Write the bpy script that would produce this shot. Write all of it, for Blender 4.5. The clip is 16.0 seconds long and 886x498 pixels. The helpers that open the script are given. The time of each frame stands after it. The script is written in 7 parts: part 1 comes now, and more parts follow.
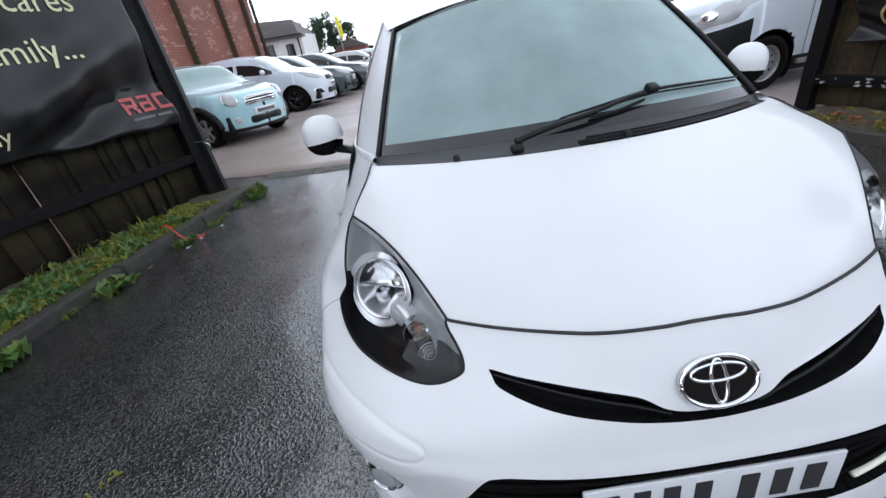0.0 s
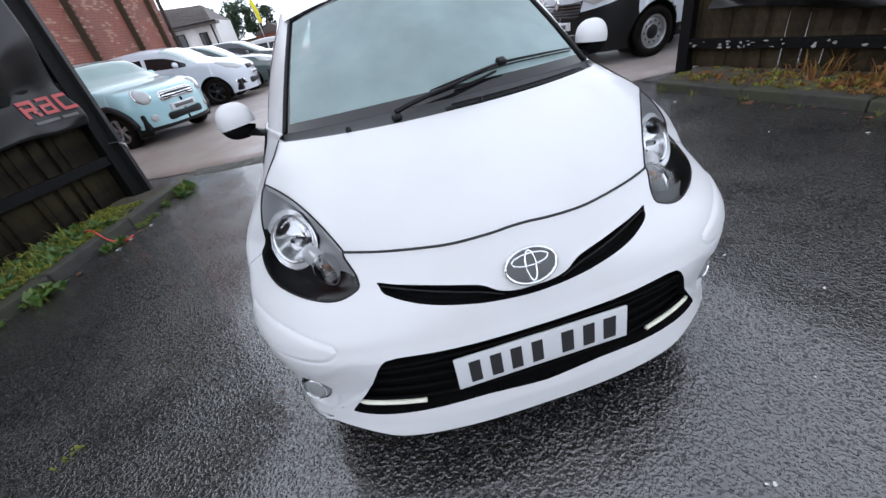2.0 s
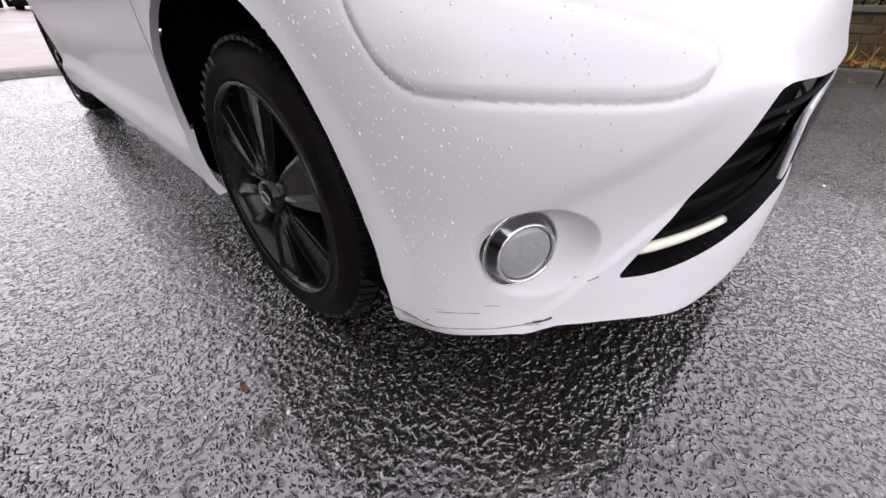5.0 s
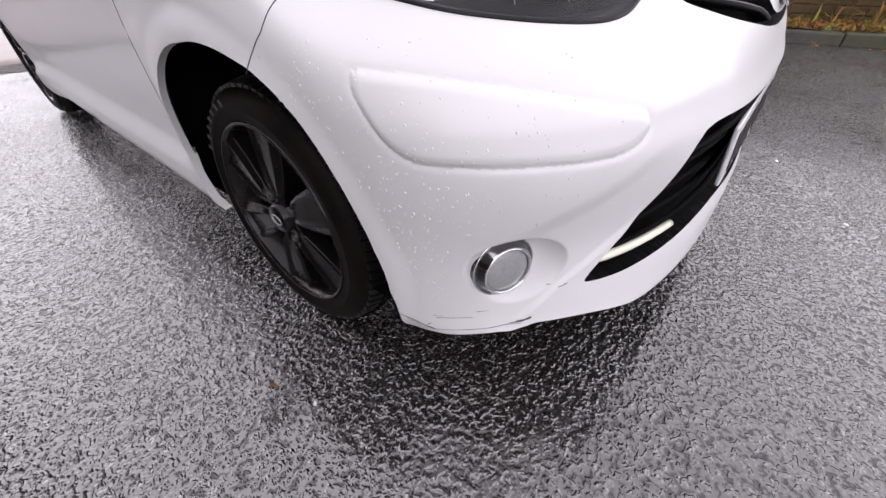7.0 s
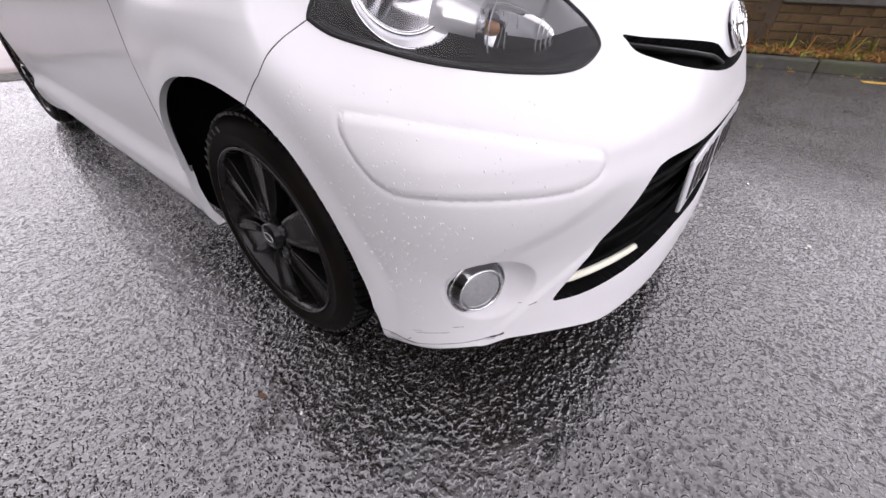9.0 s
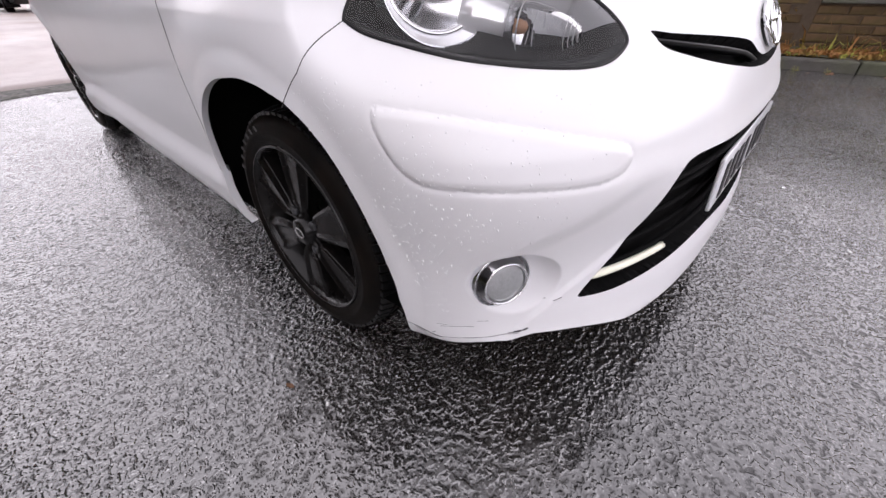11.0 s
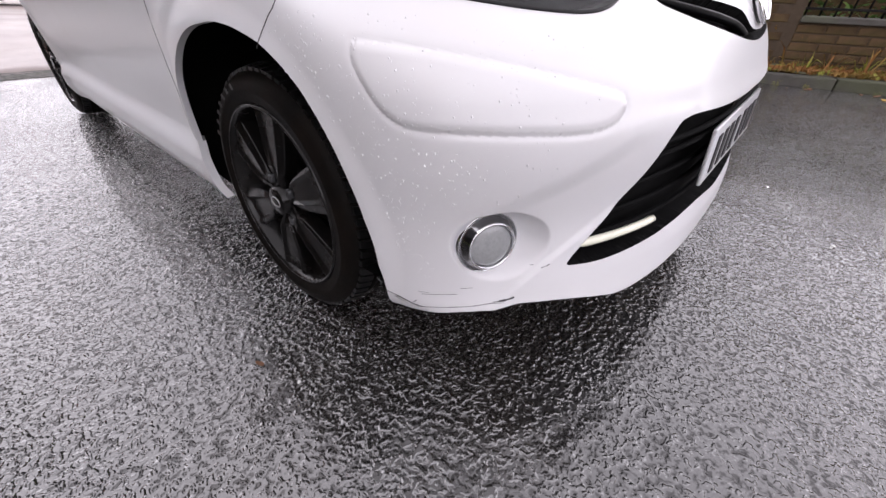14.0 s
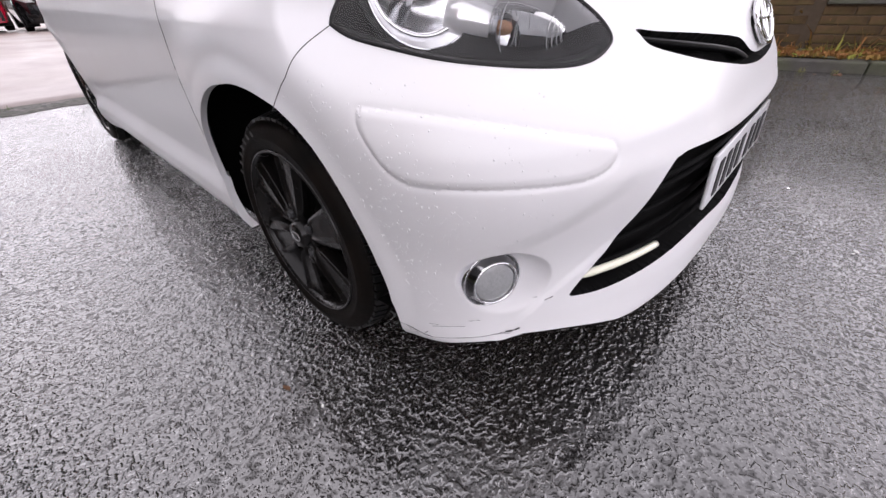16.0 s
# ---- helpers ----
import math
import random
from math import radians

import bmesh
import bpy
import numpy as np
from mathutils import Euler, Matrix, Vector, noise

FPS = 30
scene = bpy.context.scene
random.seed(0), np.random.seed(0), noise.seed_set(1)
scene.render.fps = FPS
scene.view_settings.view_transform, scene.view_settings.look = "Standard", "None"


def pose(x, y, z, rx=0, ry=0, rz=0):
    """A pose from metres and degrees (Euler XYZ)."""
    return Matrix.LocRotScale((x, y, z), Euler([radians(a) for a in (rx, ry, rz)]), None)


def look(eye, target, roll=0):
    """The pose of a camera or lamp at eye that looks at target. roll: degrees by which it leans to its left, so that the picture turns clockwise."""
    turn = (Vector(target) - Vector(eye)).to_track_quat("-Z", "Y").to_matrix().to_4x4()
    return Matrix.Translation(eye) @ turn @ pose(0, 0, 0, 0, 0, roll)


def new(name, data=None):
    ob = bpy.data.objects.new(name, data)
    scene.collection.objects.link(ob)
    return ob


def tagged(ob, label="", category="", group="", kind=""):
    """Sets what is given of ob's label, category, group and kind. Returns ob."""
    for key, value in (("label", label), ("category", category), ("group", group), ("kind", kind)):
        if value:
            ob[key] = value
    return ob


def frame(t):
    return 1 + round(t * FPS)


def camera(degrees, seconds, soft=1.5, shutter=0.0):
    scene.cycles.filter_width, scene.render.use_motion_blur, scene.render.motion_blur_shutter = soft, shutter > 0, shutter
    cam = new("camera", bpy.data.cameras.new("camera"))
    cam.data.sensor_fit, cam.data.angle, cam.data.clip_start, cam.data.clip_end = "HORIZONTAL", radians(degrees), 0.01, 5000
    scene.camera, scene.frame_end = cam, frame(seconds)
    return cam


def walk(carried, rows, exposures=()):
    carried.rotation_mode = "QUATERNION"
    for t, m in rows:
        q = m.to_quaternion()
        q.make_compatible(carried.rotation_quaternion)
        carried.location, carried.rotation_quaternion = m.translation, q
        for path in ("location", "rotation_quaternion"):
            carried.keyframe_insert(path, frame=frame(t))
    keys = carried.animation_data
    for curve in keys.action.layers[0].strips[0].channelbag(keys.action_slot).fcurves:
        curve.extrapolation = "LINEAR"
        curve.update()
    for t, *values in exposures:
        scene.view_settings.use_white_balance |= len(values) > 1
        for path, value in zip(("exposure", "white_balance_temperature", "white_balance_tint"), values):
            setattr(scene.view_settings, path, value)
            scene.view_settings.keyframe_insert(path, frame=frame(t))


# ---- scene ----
# ---- camera ----
cam = camera(97.24, 16.0)
PATH = [
    (0, (-0.4471, -0.4481, 1.2756), (-0.4544, 1.3145, 0.3305), -9.62),
    (0.5, (-0.2131, -0.5434, 1.2499), (-0.2949, 1.1773, 0.2338), -6.84),
    (1, (0.0468, -0.6401, 1.3221), (-0.0015, 1.0808, 0.3042), -6.32),
    (1.5, (0.0776, -0.7365, 1.2685), (0.1096, 0.9434, 0.1836), -10.61),
    (2, (-0.3113, -0.759, 1.2781), (-0.1054, 0.9272, 0.2224), -12.37),
    (2.5, (-0.6437, -0.731, 1.2259), (-0.3107, 0.863, 0.0647), -6.73),
    (3, (-0.9067, -0.5577, 1.1979), (-0.4003, 0.9427, -0.0237), -7.63),
    (3.5, (-1.1918, -0.4438, 1.1649), (-0.3671, 0.8845, -0.0823), -5.3),
    (4, (-1.2427, -0.244, 1.0698), (-0.2046, 0.9772, -0.1265), -3.08),
    (4.5, (-1.1354, -0.0751, 0.7214), (-0.0315, 1.0904, -0.4715), -0.87),
    (5, (-1.0505, -0.0352, 0.6027), (0.1637, 1.0965, -0.513), 0.79),
    (7.5, (-1.0979, -0.0694, 0.7408), (0.0868, 0.9192, -0.5317), -0.63),
    (8, (-1.0969, -0.0898, 0.7302), (0.0937, 0.8767, -0.5536), 0.22),
    (8.5, (-1.1016, -0.0877, 0.7314), (0.1025, 0.8901, -0.5312), 0.14),
    (9, (-1.1023, -0.0901, 0.7734), (0.1411, 0.9168, -0.4266), 0.61),
    (11.5, (-1.1276, -0.109, 0.7614), (0.047, 1.0096, -0.4088), -1.44),
    (12, (-1.1106, -0.1257, 0.7664), (0.0587, 1.0048, -0.3976), -1.85),
    (12.5, (-1.1012, -0.1376, 0.7636), (0.0709, 0.9962, -0.3943), -2.09),
    (13, (-1.1039, -0.1323, 0.7619), (0.088, 0.9909, -0.3861), -1.47),
    (13.5, (-1.0936, -0.1314, 0.7533), (0.2052, 0.9586, -0.3073), 1.18),
    (14, (-1.1319, -0.1167, 0.6721), (0.1242, 0.9619, -0.4497), 1.66),
    (14.5, (-1.1148, -0.0967, 0.708), (0.1461, 1.0266, -0.3636), 0.24),
    (15, (-1.1173, -0.1101, 0.7132), (0.1429, 1.0271, -0.3445), -0.48),
    (15.5, (-1.1071, -0.1261, 0.7259), (0.136, 1.0144, -0.3484), -0.88),
    (16, (-1.1117, -0.1311, 0.7526), (0.0646, 1.0204, -0.3834), -2.28),
]
EXPOSURE = [(0.0, 0.34, 5850, 8), (1.5, 0.38, 5850, 8), (2.5, 0.43, 5930, 12), (3.5, 0.47, 6000, 14), (4.2, 0.54, 6120, 14), (4.5, 0.62, 6220, 15), (4.8, 0.80, 6500, 19), (5.0, 0.82, 6550, 20), (16.0, 0.80, 6560, 20)]
walk(cam, [(t, look(eye, target, roll)) for t, eye, target, roll in PATH], EXPOSURE)
# ---- world, light ----
world = bpy.data.worlds.new("overcast")
scene.world = world
world.use_nodes = True
wn, wl = world.node_tree.nodes, world.node_tree.links
sky = wn.new("ShaderNodeTexSky")
sky.sky_type, sky.sun_disc = "NISHITA", False
sky.sun_elevation, sky.sun_rotation = radians(40), radians(285)
sky.air_density, sky.dust_density, sky.ozone_density = 1.0, 4.0, 1.0
grey = wn.new("ShaderNodeHueSaturation")
grey.inputs["Saturation"].default_value = 0.16
wl.new(sky.outputs[0], grey.inputs["Color"])
cloud = wn.new("ShaderNodeMix")
cloud.data_type = "RGBA"
cloud.inputs["Factor"].default_value = 0.74
wl.new(grey.outputs[0], cloud.inputs["A"])
cloud.inputs["B"].default_value = (8.35, 8.4, 8.8, 1)
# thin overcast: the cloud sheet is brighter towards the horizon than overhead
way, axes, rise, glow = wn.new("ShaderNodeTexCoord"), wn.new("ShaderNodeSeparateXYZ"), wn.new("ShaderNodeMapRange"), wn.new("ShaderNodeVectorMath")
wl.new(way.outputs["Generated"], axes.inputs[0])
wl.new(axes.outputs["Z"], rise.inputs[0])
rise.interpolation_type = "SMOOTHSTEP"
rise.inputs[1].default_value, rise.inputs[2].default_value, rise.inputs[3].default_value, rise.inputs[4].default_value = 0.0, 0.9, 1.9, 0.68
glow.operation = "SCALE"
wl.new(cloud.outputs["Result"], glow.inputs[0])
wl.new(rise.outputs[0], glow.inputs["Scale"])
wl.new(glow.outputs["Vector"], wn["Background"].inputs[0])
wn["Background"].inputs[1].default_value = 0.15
sun_data = bpy.data.lights.new("sun", "SUN")
sun_data.energy, sun_data.angle, sun_data.color = 0.5, radians(120), (0.97, 0.98, 1.0)
sun = new("sun", sun_data)
sun.matrix_world = look((-15, 4, 12), (0, 0, 0))


# ---- materials ----
def material(name, base, rough=0.5, metal=0.0, dark=None, scale=20.0, mix=0.5, bump=0.0, bump_scale=200.0, coat=0.0, stain=None, stain_scale=1.5, stain_mix=0.5, rough_vary=0.0, per_object=0.0, gloss=0.5):
    """A principled material with variation at two scales: fine grain to `dark`, broad patches to `stain`, and a fine relief."""
    m = bpy.data.materials.new(name)
    m.use_nodes = True
    n, l = m.node_tree.nodes, m.node_tree.links
    p = n["Principled BSDF"]
    p.inputs["Roughness"].default_value, p.inputs["Metallic"].default_value = rough, metal
    p.inputs["Coat Weight"].default_value = coat
    p.inputs["Specular IOR Level"].default_value = gloss
    p.inputs["Coat Roughness"].default_value = 0.04
    tc = n.new("ShaderNodeTexCoord")
    out = None

    def rgb(c):
        v = n.new("ShaderNodeRGB")
        v.outputs[0].default_value = (*c, 1)
        return v.outputs[0]

    def noise_mask(sc, detail, lo, hi):
        t = n.new("ShaderNodeTexNoise")
        t.inputs["Scale"].default_value, t.inputs["Detail"].default_value = sc, detail
        l.new(tc.outputs["Object"], t.inputs["Vector"])
        r = n.new("ShaderNodeMapRange")
        r.inputs[1].default_value, r.inputs[2].default_value = lo, hi
        l.new(t.outputs["Fac"], r.inputs[0])
        return r.outputs[0]

    def blend(a, b, fac, amount):
        k = n.new("ShaderNodeMath")
        k.operation = "MULTIPLY"
        l.new(fac, k.inputs[0])
        k.inputs[1].default_value = amount
        x = n.new("ShaderNodeMix")
        x.data_type = "RGBA"
        l.new(k.outputs[0], x.inputs["Factor"])
        l.new(a, x.inputs["A"])
        l.new(b, x.inputs["B"])
        return x.outputs["Result"]

    out = rgb(base)
    if dark is not None:
        out = blend(out, rgb(dark), noise_mask(scale, 5, 0.35, 0.7), mix)
    if stain is not None:
        out = blend(out, rgb(stain), noise_mask(stain_scale, 3, 0.45, 0.65), stain_mix)
    if per_object:
        oi = n.new("ShaderNodeObjectInfo")
        hv = n.new("ShaderNodeHueSaturation")
        r = n.new("ShaderNodeMapRange")
        r.inputs[3].default_value, r.inputs[4].default_value = 1 - per_object, 1 + per_object
        l.new(oi.outputs["Random"], r.inputs[0])
        l.new(r.outputs[0], hv.inputs["Value"])
        l.new(out, hv.inputs["Color"])
        out = hv.outputs[0]
    l.new(out, p.inputs["Base Color"])
    if rough_vary:
        r = n.new("ShaderNodeMapRange")
        r.inputs[3].default_value, r.inputs[4].default_value = max(rough - rough_vary, 0.02), min(rough + rough_vary, 1)
        l.new(noise_mask(stain_scale * 2.3, 4, 0.3, 0.7), r.inputs[0])
        l.new(r.outputs[0], p.inputs["Roughness"])
    if bump:
        t = n.new("ShaderNodeTexNoise")
        t.inputs["Scale"].default_value, t.inputs["Detail"].default_value = bump_scale, 3
        l.new(tc.outputs["Object"], t.inputs["Vector"])
        b = n.new("ShaderNodeBump")
        b.inputs["Strength"].default_value, b.inputs["Distance"].default_value = bump, 0.01
        l.new(t.outputs["Fac"], b.inputs["Height"])
        l.new(b.outputs[0], p.inputs["Normal"])
    return m


def wet_asphalt():
    """Coarse wet tarmac: dark stones with a water film between, duller where it has begun to dry."""
    m = bpy.data.materials.new("wet_asphalt")
    m.use_nodes = True
    n, l = m.node_tree.nodes, m.node_tree.links
    p = n["Principled BSDF"]
    tc = n.new("ShaderNodeTexCoord")

    def tex(kind, sc, detail=4):
        t = n.new("ShaderNodeTexNoise" if kind == "noise" else "ShaderNodeTexVoronoi")
        t.inputs["Scale"].default_value = sc
        if kind == "noise":
            t.inputs["Detail"].default_value = detail
        else:
            t.feature = "SMOOTH_F1"
            t.inputs["Smoothness"].default_value = 0.6
        l.new(tc.outputs["Object"], t.inputs["Vector"])
        return t.outputs["Fac"] if kind == "noise" else t.outputs["Distance"]

    def span(v, lo, hi, a, b):
        r = n.new("ShaderNodeMapRange")
        r.inputs[1].default_value, r.inputs[2].default_value, r.inputs[3].default_value, r.inputs[4].default_value = lo, hi, a, b
        l.new(v, r.inputs[0])
        return r.outputs[0]

    def math_node(op, a, b):
        k = n.new("ShaderNodeMath")
        k.operation = op
        for i, v in enumerate((a, b)):
            if isinstance(v, (int, float)):
                k.inputs[i].default_value = v
            else:
                l.new(v, k.inputs[i])
        return k.outputs[0]

    ramp = n.new("ShaderNodeValToRGB")
    ramp.color_ramp.elements[0].color, ramp.color_ramp.elements[1].color = (0.007, 0.007, 0.0072, 1), (0.026, 0.025, 0.0245, 1)
    ramp.color_ramp.elements[0].position, ramp.color_ramp.elements[1].position = 0.3, 0.72
    l.new(tex("noise", 140, 3), ramp.inputs[0])
    broad = n.new("ShaderNodeMix")
    broad.data_type = "RGBA"
    l.new(span(tex("noise", 1.6, 4), 0.45, 0.7, 0.0, 0.6), broad.inputs["Factor"])
    l.new(ramp.outputs[0], broad.inputs["A"])
    broad.inputs["B"].default_value = (0.028, 0.023, 0.019, 1)
    l.new(broad.outputs["Result"], p.inputs["Base Color"])
    p.inputs["Roughness"].default_value = 0.5
    p.inputs["Specular IOR Level"].default_value = 0.12
    p.inputs["Coat IOR"].default_value = 2.5
    l.new(span(tex("noise", 2.2, 5), 0.35, 0.65, 0.05, 0.12), p.inputs["Coat Roughness"])
    # flat flecks of water lie between matt stones, and join up where the film is thick
    warp = n.new("ShaderNodeTexNoise")
    warp.inputs["Scale"].default_value, warp.inputs["Detail"].default_value = 60, 1
    l.new(tc.outputs["Object"], warp.inputs["Vector"])
    bend = n.new("ShaderNodeVectorMath")
    bend.operation = "MULTIPLY_ADD"
    l.new(warp.outputs["Color"], bend.inputs[0])
    bend.inputs[1].default_value = (0.009, 0.009, 0.009)
    l.new(tc.outputs["Object"], bend.inputs[2])
    lumps = n.new("ShaderNodeTexNoise")
    lumps.inputs["Scale"].default_value, lumps.inputs["Detail"].default_value, lumps.inputs["Roughness"].default_value = 82, 1.6, 0.45
    l.new(bend.outputs[0], lumps.inputs["Vector"])

    def step(v, lo, hi, a, b):
        r = n.new("ShaderNodeMapRange")
        r.interpolation_type = "SMOOTHSTEP"
        r.inputs[1].default_value, r.inputs[2].default_value, r.inputs[3].default_value, r.inputs[4].default_value = lo, hi, a, b
        l.new(v, r.inputs[0])
        return r.outputs[0]

    thin = span(tex("noise", 2.4, 5), 0.36, 0.66, 0.06, -0.05)
    over = math_node("SUBTRACT", lumps.outputs["Fac"], thin)
    l.new(step(over, 0.36, 0.42, 0.45, 1.0), p.inputs["Coat Weight"])
    ridge = step(over, 0.48, 0.66, 0.0, 1.0)
    pits = step(lumps.outputs["Fac"], 0.26, 0.43, -0.7, 0.0)
    wave = math_node("MULTIPLY", tex("noise", 17, 3), 0.45)
    grit = math_node("MULTIPLY", tex("noise", 330, 2), 0.04)
    b = n.new("ShaderNodeBump")
    b.inputs["Strength"].default_value, b.inputs["Distance"].default_value = 1.0, 0.0020
    l.new(math_node("ADD", math_node("ADD", ridge, pits), math_node("ADD", wave, grit)), b.inputs["Height"])
    l.new(b.outputs[0], p.inputs["Normal"])
    l.new(b.outputs[0], p.inputs["Coat Normal"])
    return m


ASPHALT = wet_asphalt()
CONCRETE = material("wet_concrete", (0.37, 0.32, 0.305), 0.45, coat=0.06, gloss=0.3, dark=(0.27, 0.235, 0.215), scale=6, mix=0.5, bump=0.25, bump_scale=40, stain=(0.24, 0.18, 0.13), stain_scale=0.45, stain_mix=0.6, rough_vary=0.12)
KERB = material("kerb_concrete", (0.068, 0.065, 0.060), 0.7, gloss=0.25, dark=(0.04, 0.037, 0.033), scale=14, mix=0.7, bump=0.5, bump_scale=60, stain=(0.07, 0.08, 0.04), stain_scale=2, stain_mix=0.6, per_object=0.15)
SOIL = material("verge_soil", (0.07, 0.055, 0.04), 0.9, dark=(0.03, 0.024, 0.018), scale=30, mix=0.8, bump=0.9, bump_scale=50, stain=(0.09, 0.10, 0.03), stain_scale=3, stain_mix=0.6)
WHITE = material("white_paint", (0.72, 0.72, 0.73), 0.38, coat=0.25, gloss=0.35, bump=0.008, bump_scale=900, stain=(0.68, 0.675, 0.675), stain_scale=3, stain_mix=0.6)
BLACK_PLASTIC = material("black_plastic", (0.007, 0.007, 0.0075), 0.38, gloss=0.25, dark=(0.011, 0.011, 0.0115), scale=60, bump=0.06, bump_scale=500)
GLOSS_BLACK = material("gloss_black", (0.008, 0.008, 0.009), 0.12, coat=0.5)
GREY_PLASTIC = material("grey_plastic", (0.045, 0.047, 0.05), 0.45, dark=(0.03, 0.03, 0.032), scale=50, bump=0.05, bump_scale=600)
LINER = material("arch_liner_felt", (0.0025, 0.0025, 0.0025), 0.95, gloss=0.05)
EDGE_DARK = material("dark_worn_edging", (0.17, 0.16, 0.15), 0.7, gloss=0.25, dark=(0.04, 0.043, 0.04), scale=26, mix=0.9, bump=0.8, bump_scale=50, stain=(0.05, 0.06, 0.035), stain_scale=6, stain_mix=0.6)
YELLOW_LINE = material("worn_yellow_road_paint", (0.55, 0.33, 0.03), 0.5, dark=(0.2, 0.13, 0.04), scale=60, mix=0.7)
GAP = material("shut_line_shadow_gap", (0.02, 0.02, 0.021), 0.7)
RUBBER = material("tyre_rubber", (0.0035, 0.0032, 0.0029), 0.55, gloss=0.08, dark=(0.011, 0.0075, 0.0055), scale=14, mix=0.8, bump=0.15, bump_scale=300)
TREAD = material("wet_tread_rubber", (0.006, 0.006, 0.006), 0.3, gloss=0.5, bump=0.1, bump_scale=300)
WHEEL_BLACK = material("black_wheel_paint", (0.004, 0.004, 0.0042), 0.24, gloss=0.28, dark=(0.010, 0.0075, 0.006), scale=12, mix=0.7, bump=0.03, bump_scale=300, rough_vary=0.08, stain_scale=6)
RIM_DIRTY = material("dirty_black_rim", (0.004, 0.0037, 0.0034), 0.45, gloss=0.2, dark=(0.012, 0.008, 0.006), scale=10, mix=0.8)
RIM_LIP = material("worn_rim_edge", (0.09, 0.09, 0.092), 0.35, metal=0.6)
CALIPER = material("rusty_iron", (0.045, 0.018, 0.012), 0.8, dark=(0.02, 0.012, 0.01), scale=40)
BEZEL = material("black_lamp_housing", (0.008, 0.008, 0.0085), 0.42, gloss=0.15)
CHROME = material("chrome", (0.85, 0.86, 0.88), 0.07, metal=1.0)
DARK_CHROME = material("dark_toned_chrome", (0.30, 0.30, 0.31), 0.16, metal=1.0)
SILVER = material("silver_reflector", (0.92, 0.92, 0.93), 0.17, metal=1.0)
REFLECTOR = material("satin_reflector", (0.94, 0.94, 0.95), 0.18, metal=0.5)
# silver-grey bezel, its colour lightened for the sky mirrored in the lens
BEZEL_GREY = material("sky_grey_lamp_bezel", (0.38, 0.383, 0.39), 0.4, gloss=0.4)
DULL_SILVER = material("dull_silver", (0.55, 0.55, 0.56), 0.35, metal=0.8, dark=(0.4, 0.4, 0.4), scale=30)
DARK_GLASS = material("dark_window_glass", (0.010, 0.011, 0.012), 0.06)
FROST = material("fluted_lamp_glass", (0.50, 0.51, 0.52), 0.25, coat=0.8, dark=(0.38, 0.38, 0.38), scale=200)
FOG_GLASS = material("pebbled_fog_lamp_glass", (0.30, 0.31, 0.315), 0.22, coat=0.8, dark=(0.22, 0.225, 0.23), scale=150, bump=0.12, bump_scale=260)
LAMP_WHITE = material("running_light_white", (0.88, 0.87, 0.72), 0.2, coat=0.7)
PLATE_WHITE = material("plate_white", (0.68, 0.69, 0.71), 0.3, coat=0.4)
AMBER = material("amber_bulb", (0.42, 0.22, 0.12), 0.3)
RED_PAINT = material("red_paint", (0.30, 0.008, 0.025), 0.25, coat=0.9, stain=(0.25, 0.007, 0.022), stain_scale=3)
PALE_BLUE = material("pale_blue_paint", (0.40, 0.62, 0.66), 0.28, coat=0.9, stain=(0.37, 0.58, 0.62), stain_scale=3)
DARK_GREEN = material("dark_green_paint", (0.035, 0.06, 0.06), 0.3, coat=0.9, stain=(0.03, 0.05, 0.05), stain_scale=3)
DARK_BLUE = material("dark_slate_paint", (0.04, 0.05, 0.06), 0.28, coat=0.9, stain=(0.03, 0.04, 0.05), stain_scale=3)
GREY_PAINT = material("mid_grey_paint", (0.10, 0.105, 0.11), 0.3, metal=0.2, coat=0.9, stain=(0.08, 0.085, 0.09), stain_scale=3)
VAN_WHITE = material("van_white_paint", (0.62, 0.66, 0.72), 0.3, coat=0.7, stain=(0.56, 0.6, 0.66), stain_scale=2)
STEEL = material("steel_wheel", (0.42, 0.43, 0.44), 0.4, metal=0.7, dark=(0.25, 0.24, 0.23), scale=20)
CREOSOTE = material("dark_stained_timber", (0.014, 0.0105, 0.0075), 0.8, gloss=0.12, dark=(0.006, 0.005, 0.004), scale=18, mix=0.8, bump=0.5, bump_scale=45, stain=(0.034, 0.029, 0.013), stain_scale=3, stain_mix=0.7, per_object=0.3)
FENCE_BROWN = material("weathered_brown_timber", (0.045, 0.031, 0.019), 0.75, gloss=0.15, dark=(0.02, 0.016, 0.012), scale=16, mix=0.8, bump=0.5, bump_scale=45, stain=(0.08, 0.068, 0.025), stain_scale=3, stain_mix=0.6, per_object=0.3)
BLACK_TIMBER = material("black_painted_timber", (0.004, 0.004, 0.0044), 0.6, gloss=0.14, dark=(0.010, 0.0095, 0.009), scale=30, bump=0.4, bump_scale=60)
PEELED = material("pale_peeled_timber", (0.5, 0.49, 0.47), 0.7, dark=(0.3, 0.29, 0.27), scale=60)
BANNER = material("black_vinyl", (0.004, 0.0038, 0.004), 0.30, gloss=0.38, dark=(0.010, 0.0095, 0.010), scale=8, bump=0.05, bump_scale=800)
CREAM = material("cream_print", (0.62, 0.60, 0.36), 0.5)
GOLD = material("gold_print", (0.45, 0.36, 0.14), 0.5)
RED_PRINT = material("red_print", (0.42, 0.07, 0.07), 0.5)
GREY_PRINT = material("grey_print", (0.10, 0.10, 0.10), 0.5)
PALE_PRINT = material("pale_print", (0.5, 0.5, 0.48), 0.5)
BRICK = material("red_brick", (0.23, 0.075, 0.05), 0.75, dark=(0.12, 0.045, 0.035), scale=30, mix=0.6, bump=0.5, bump_scale=80, stain=(0.12, 0.06, 0.05), stain_scale=0.7, stain_mix=0.5, per_object=0.22)
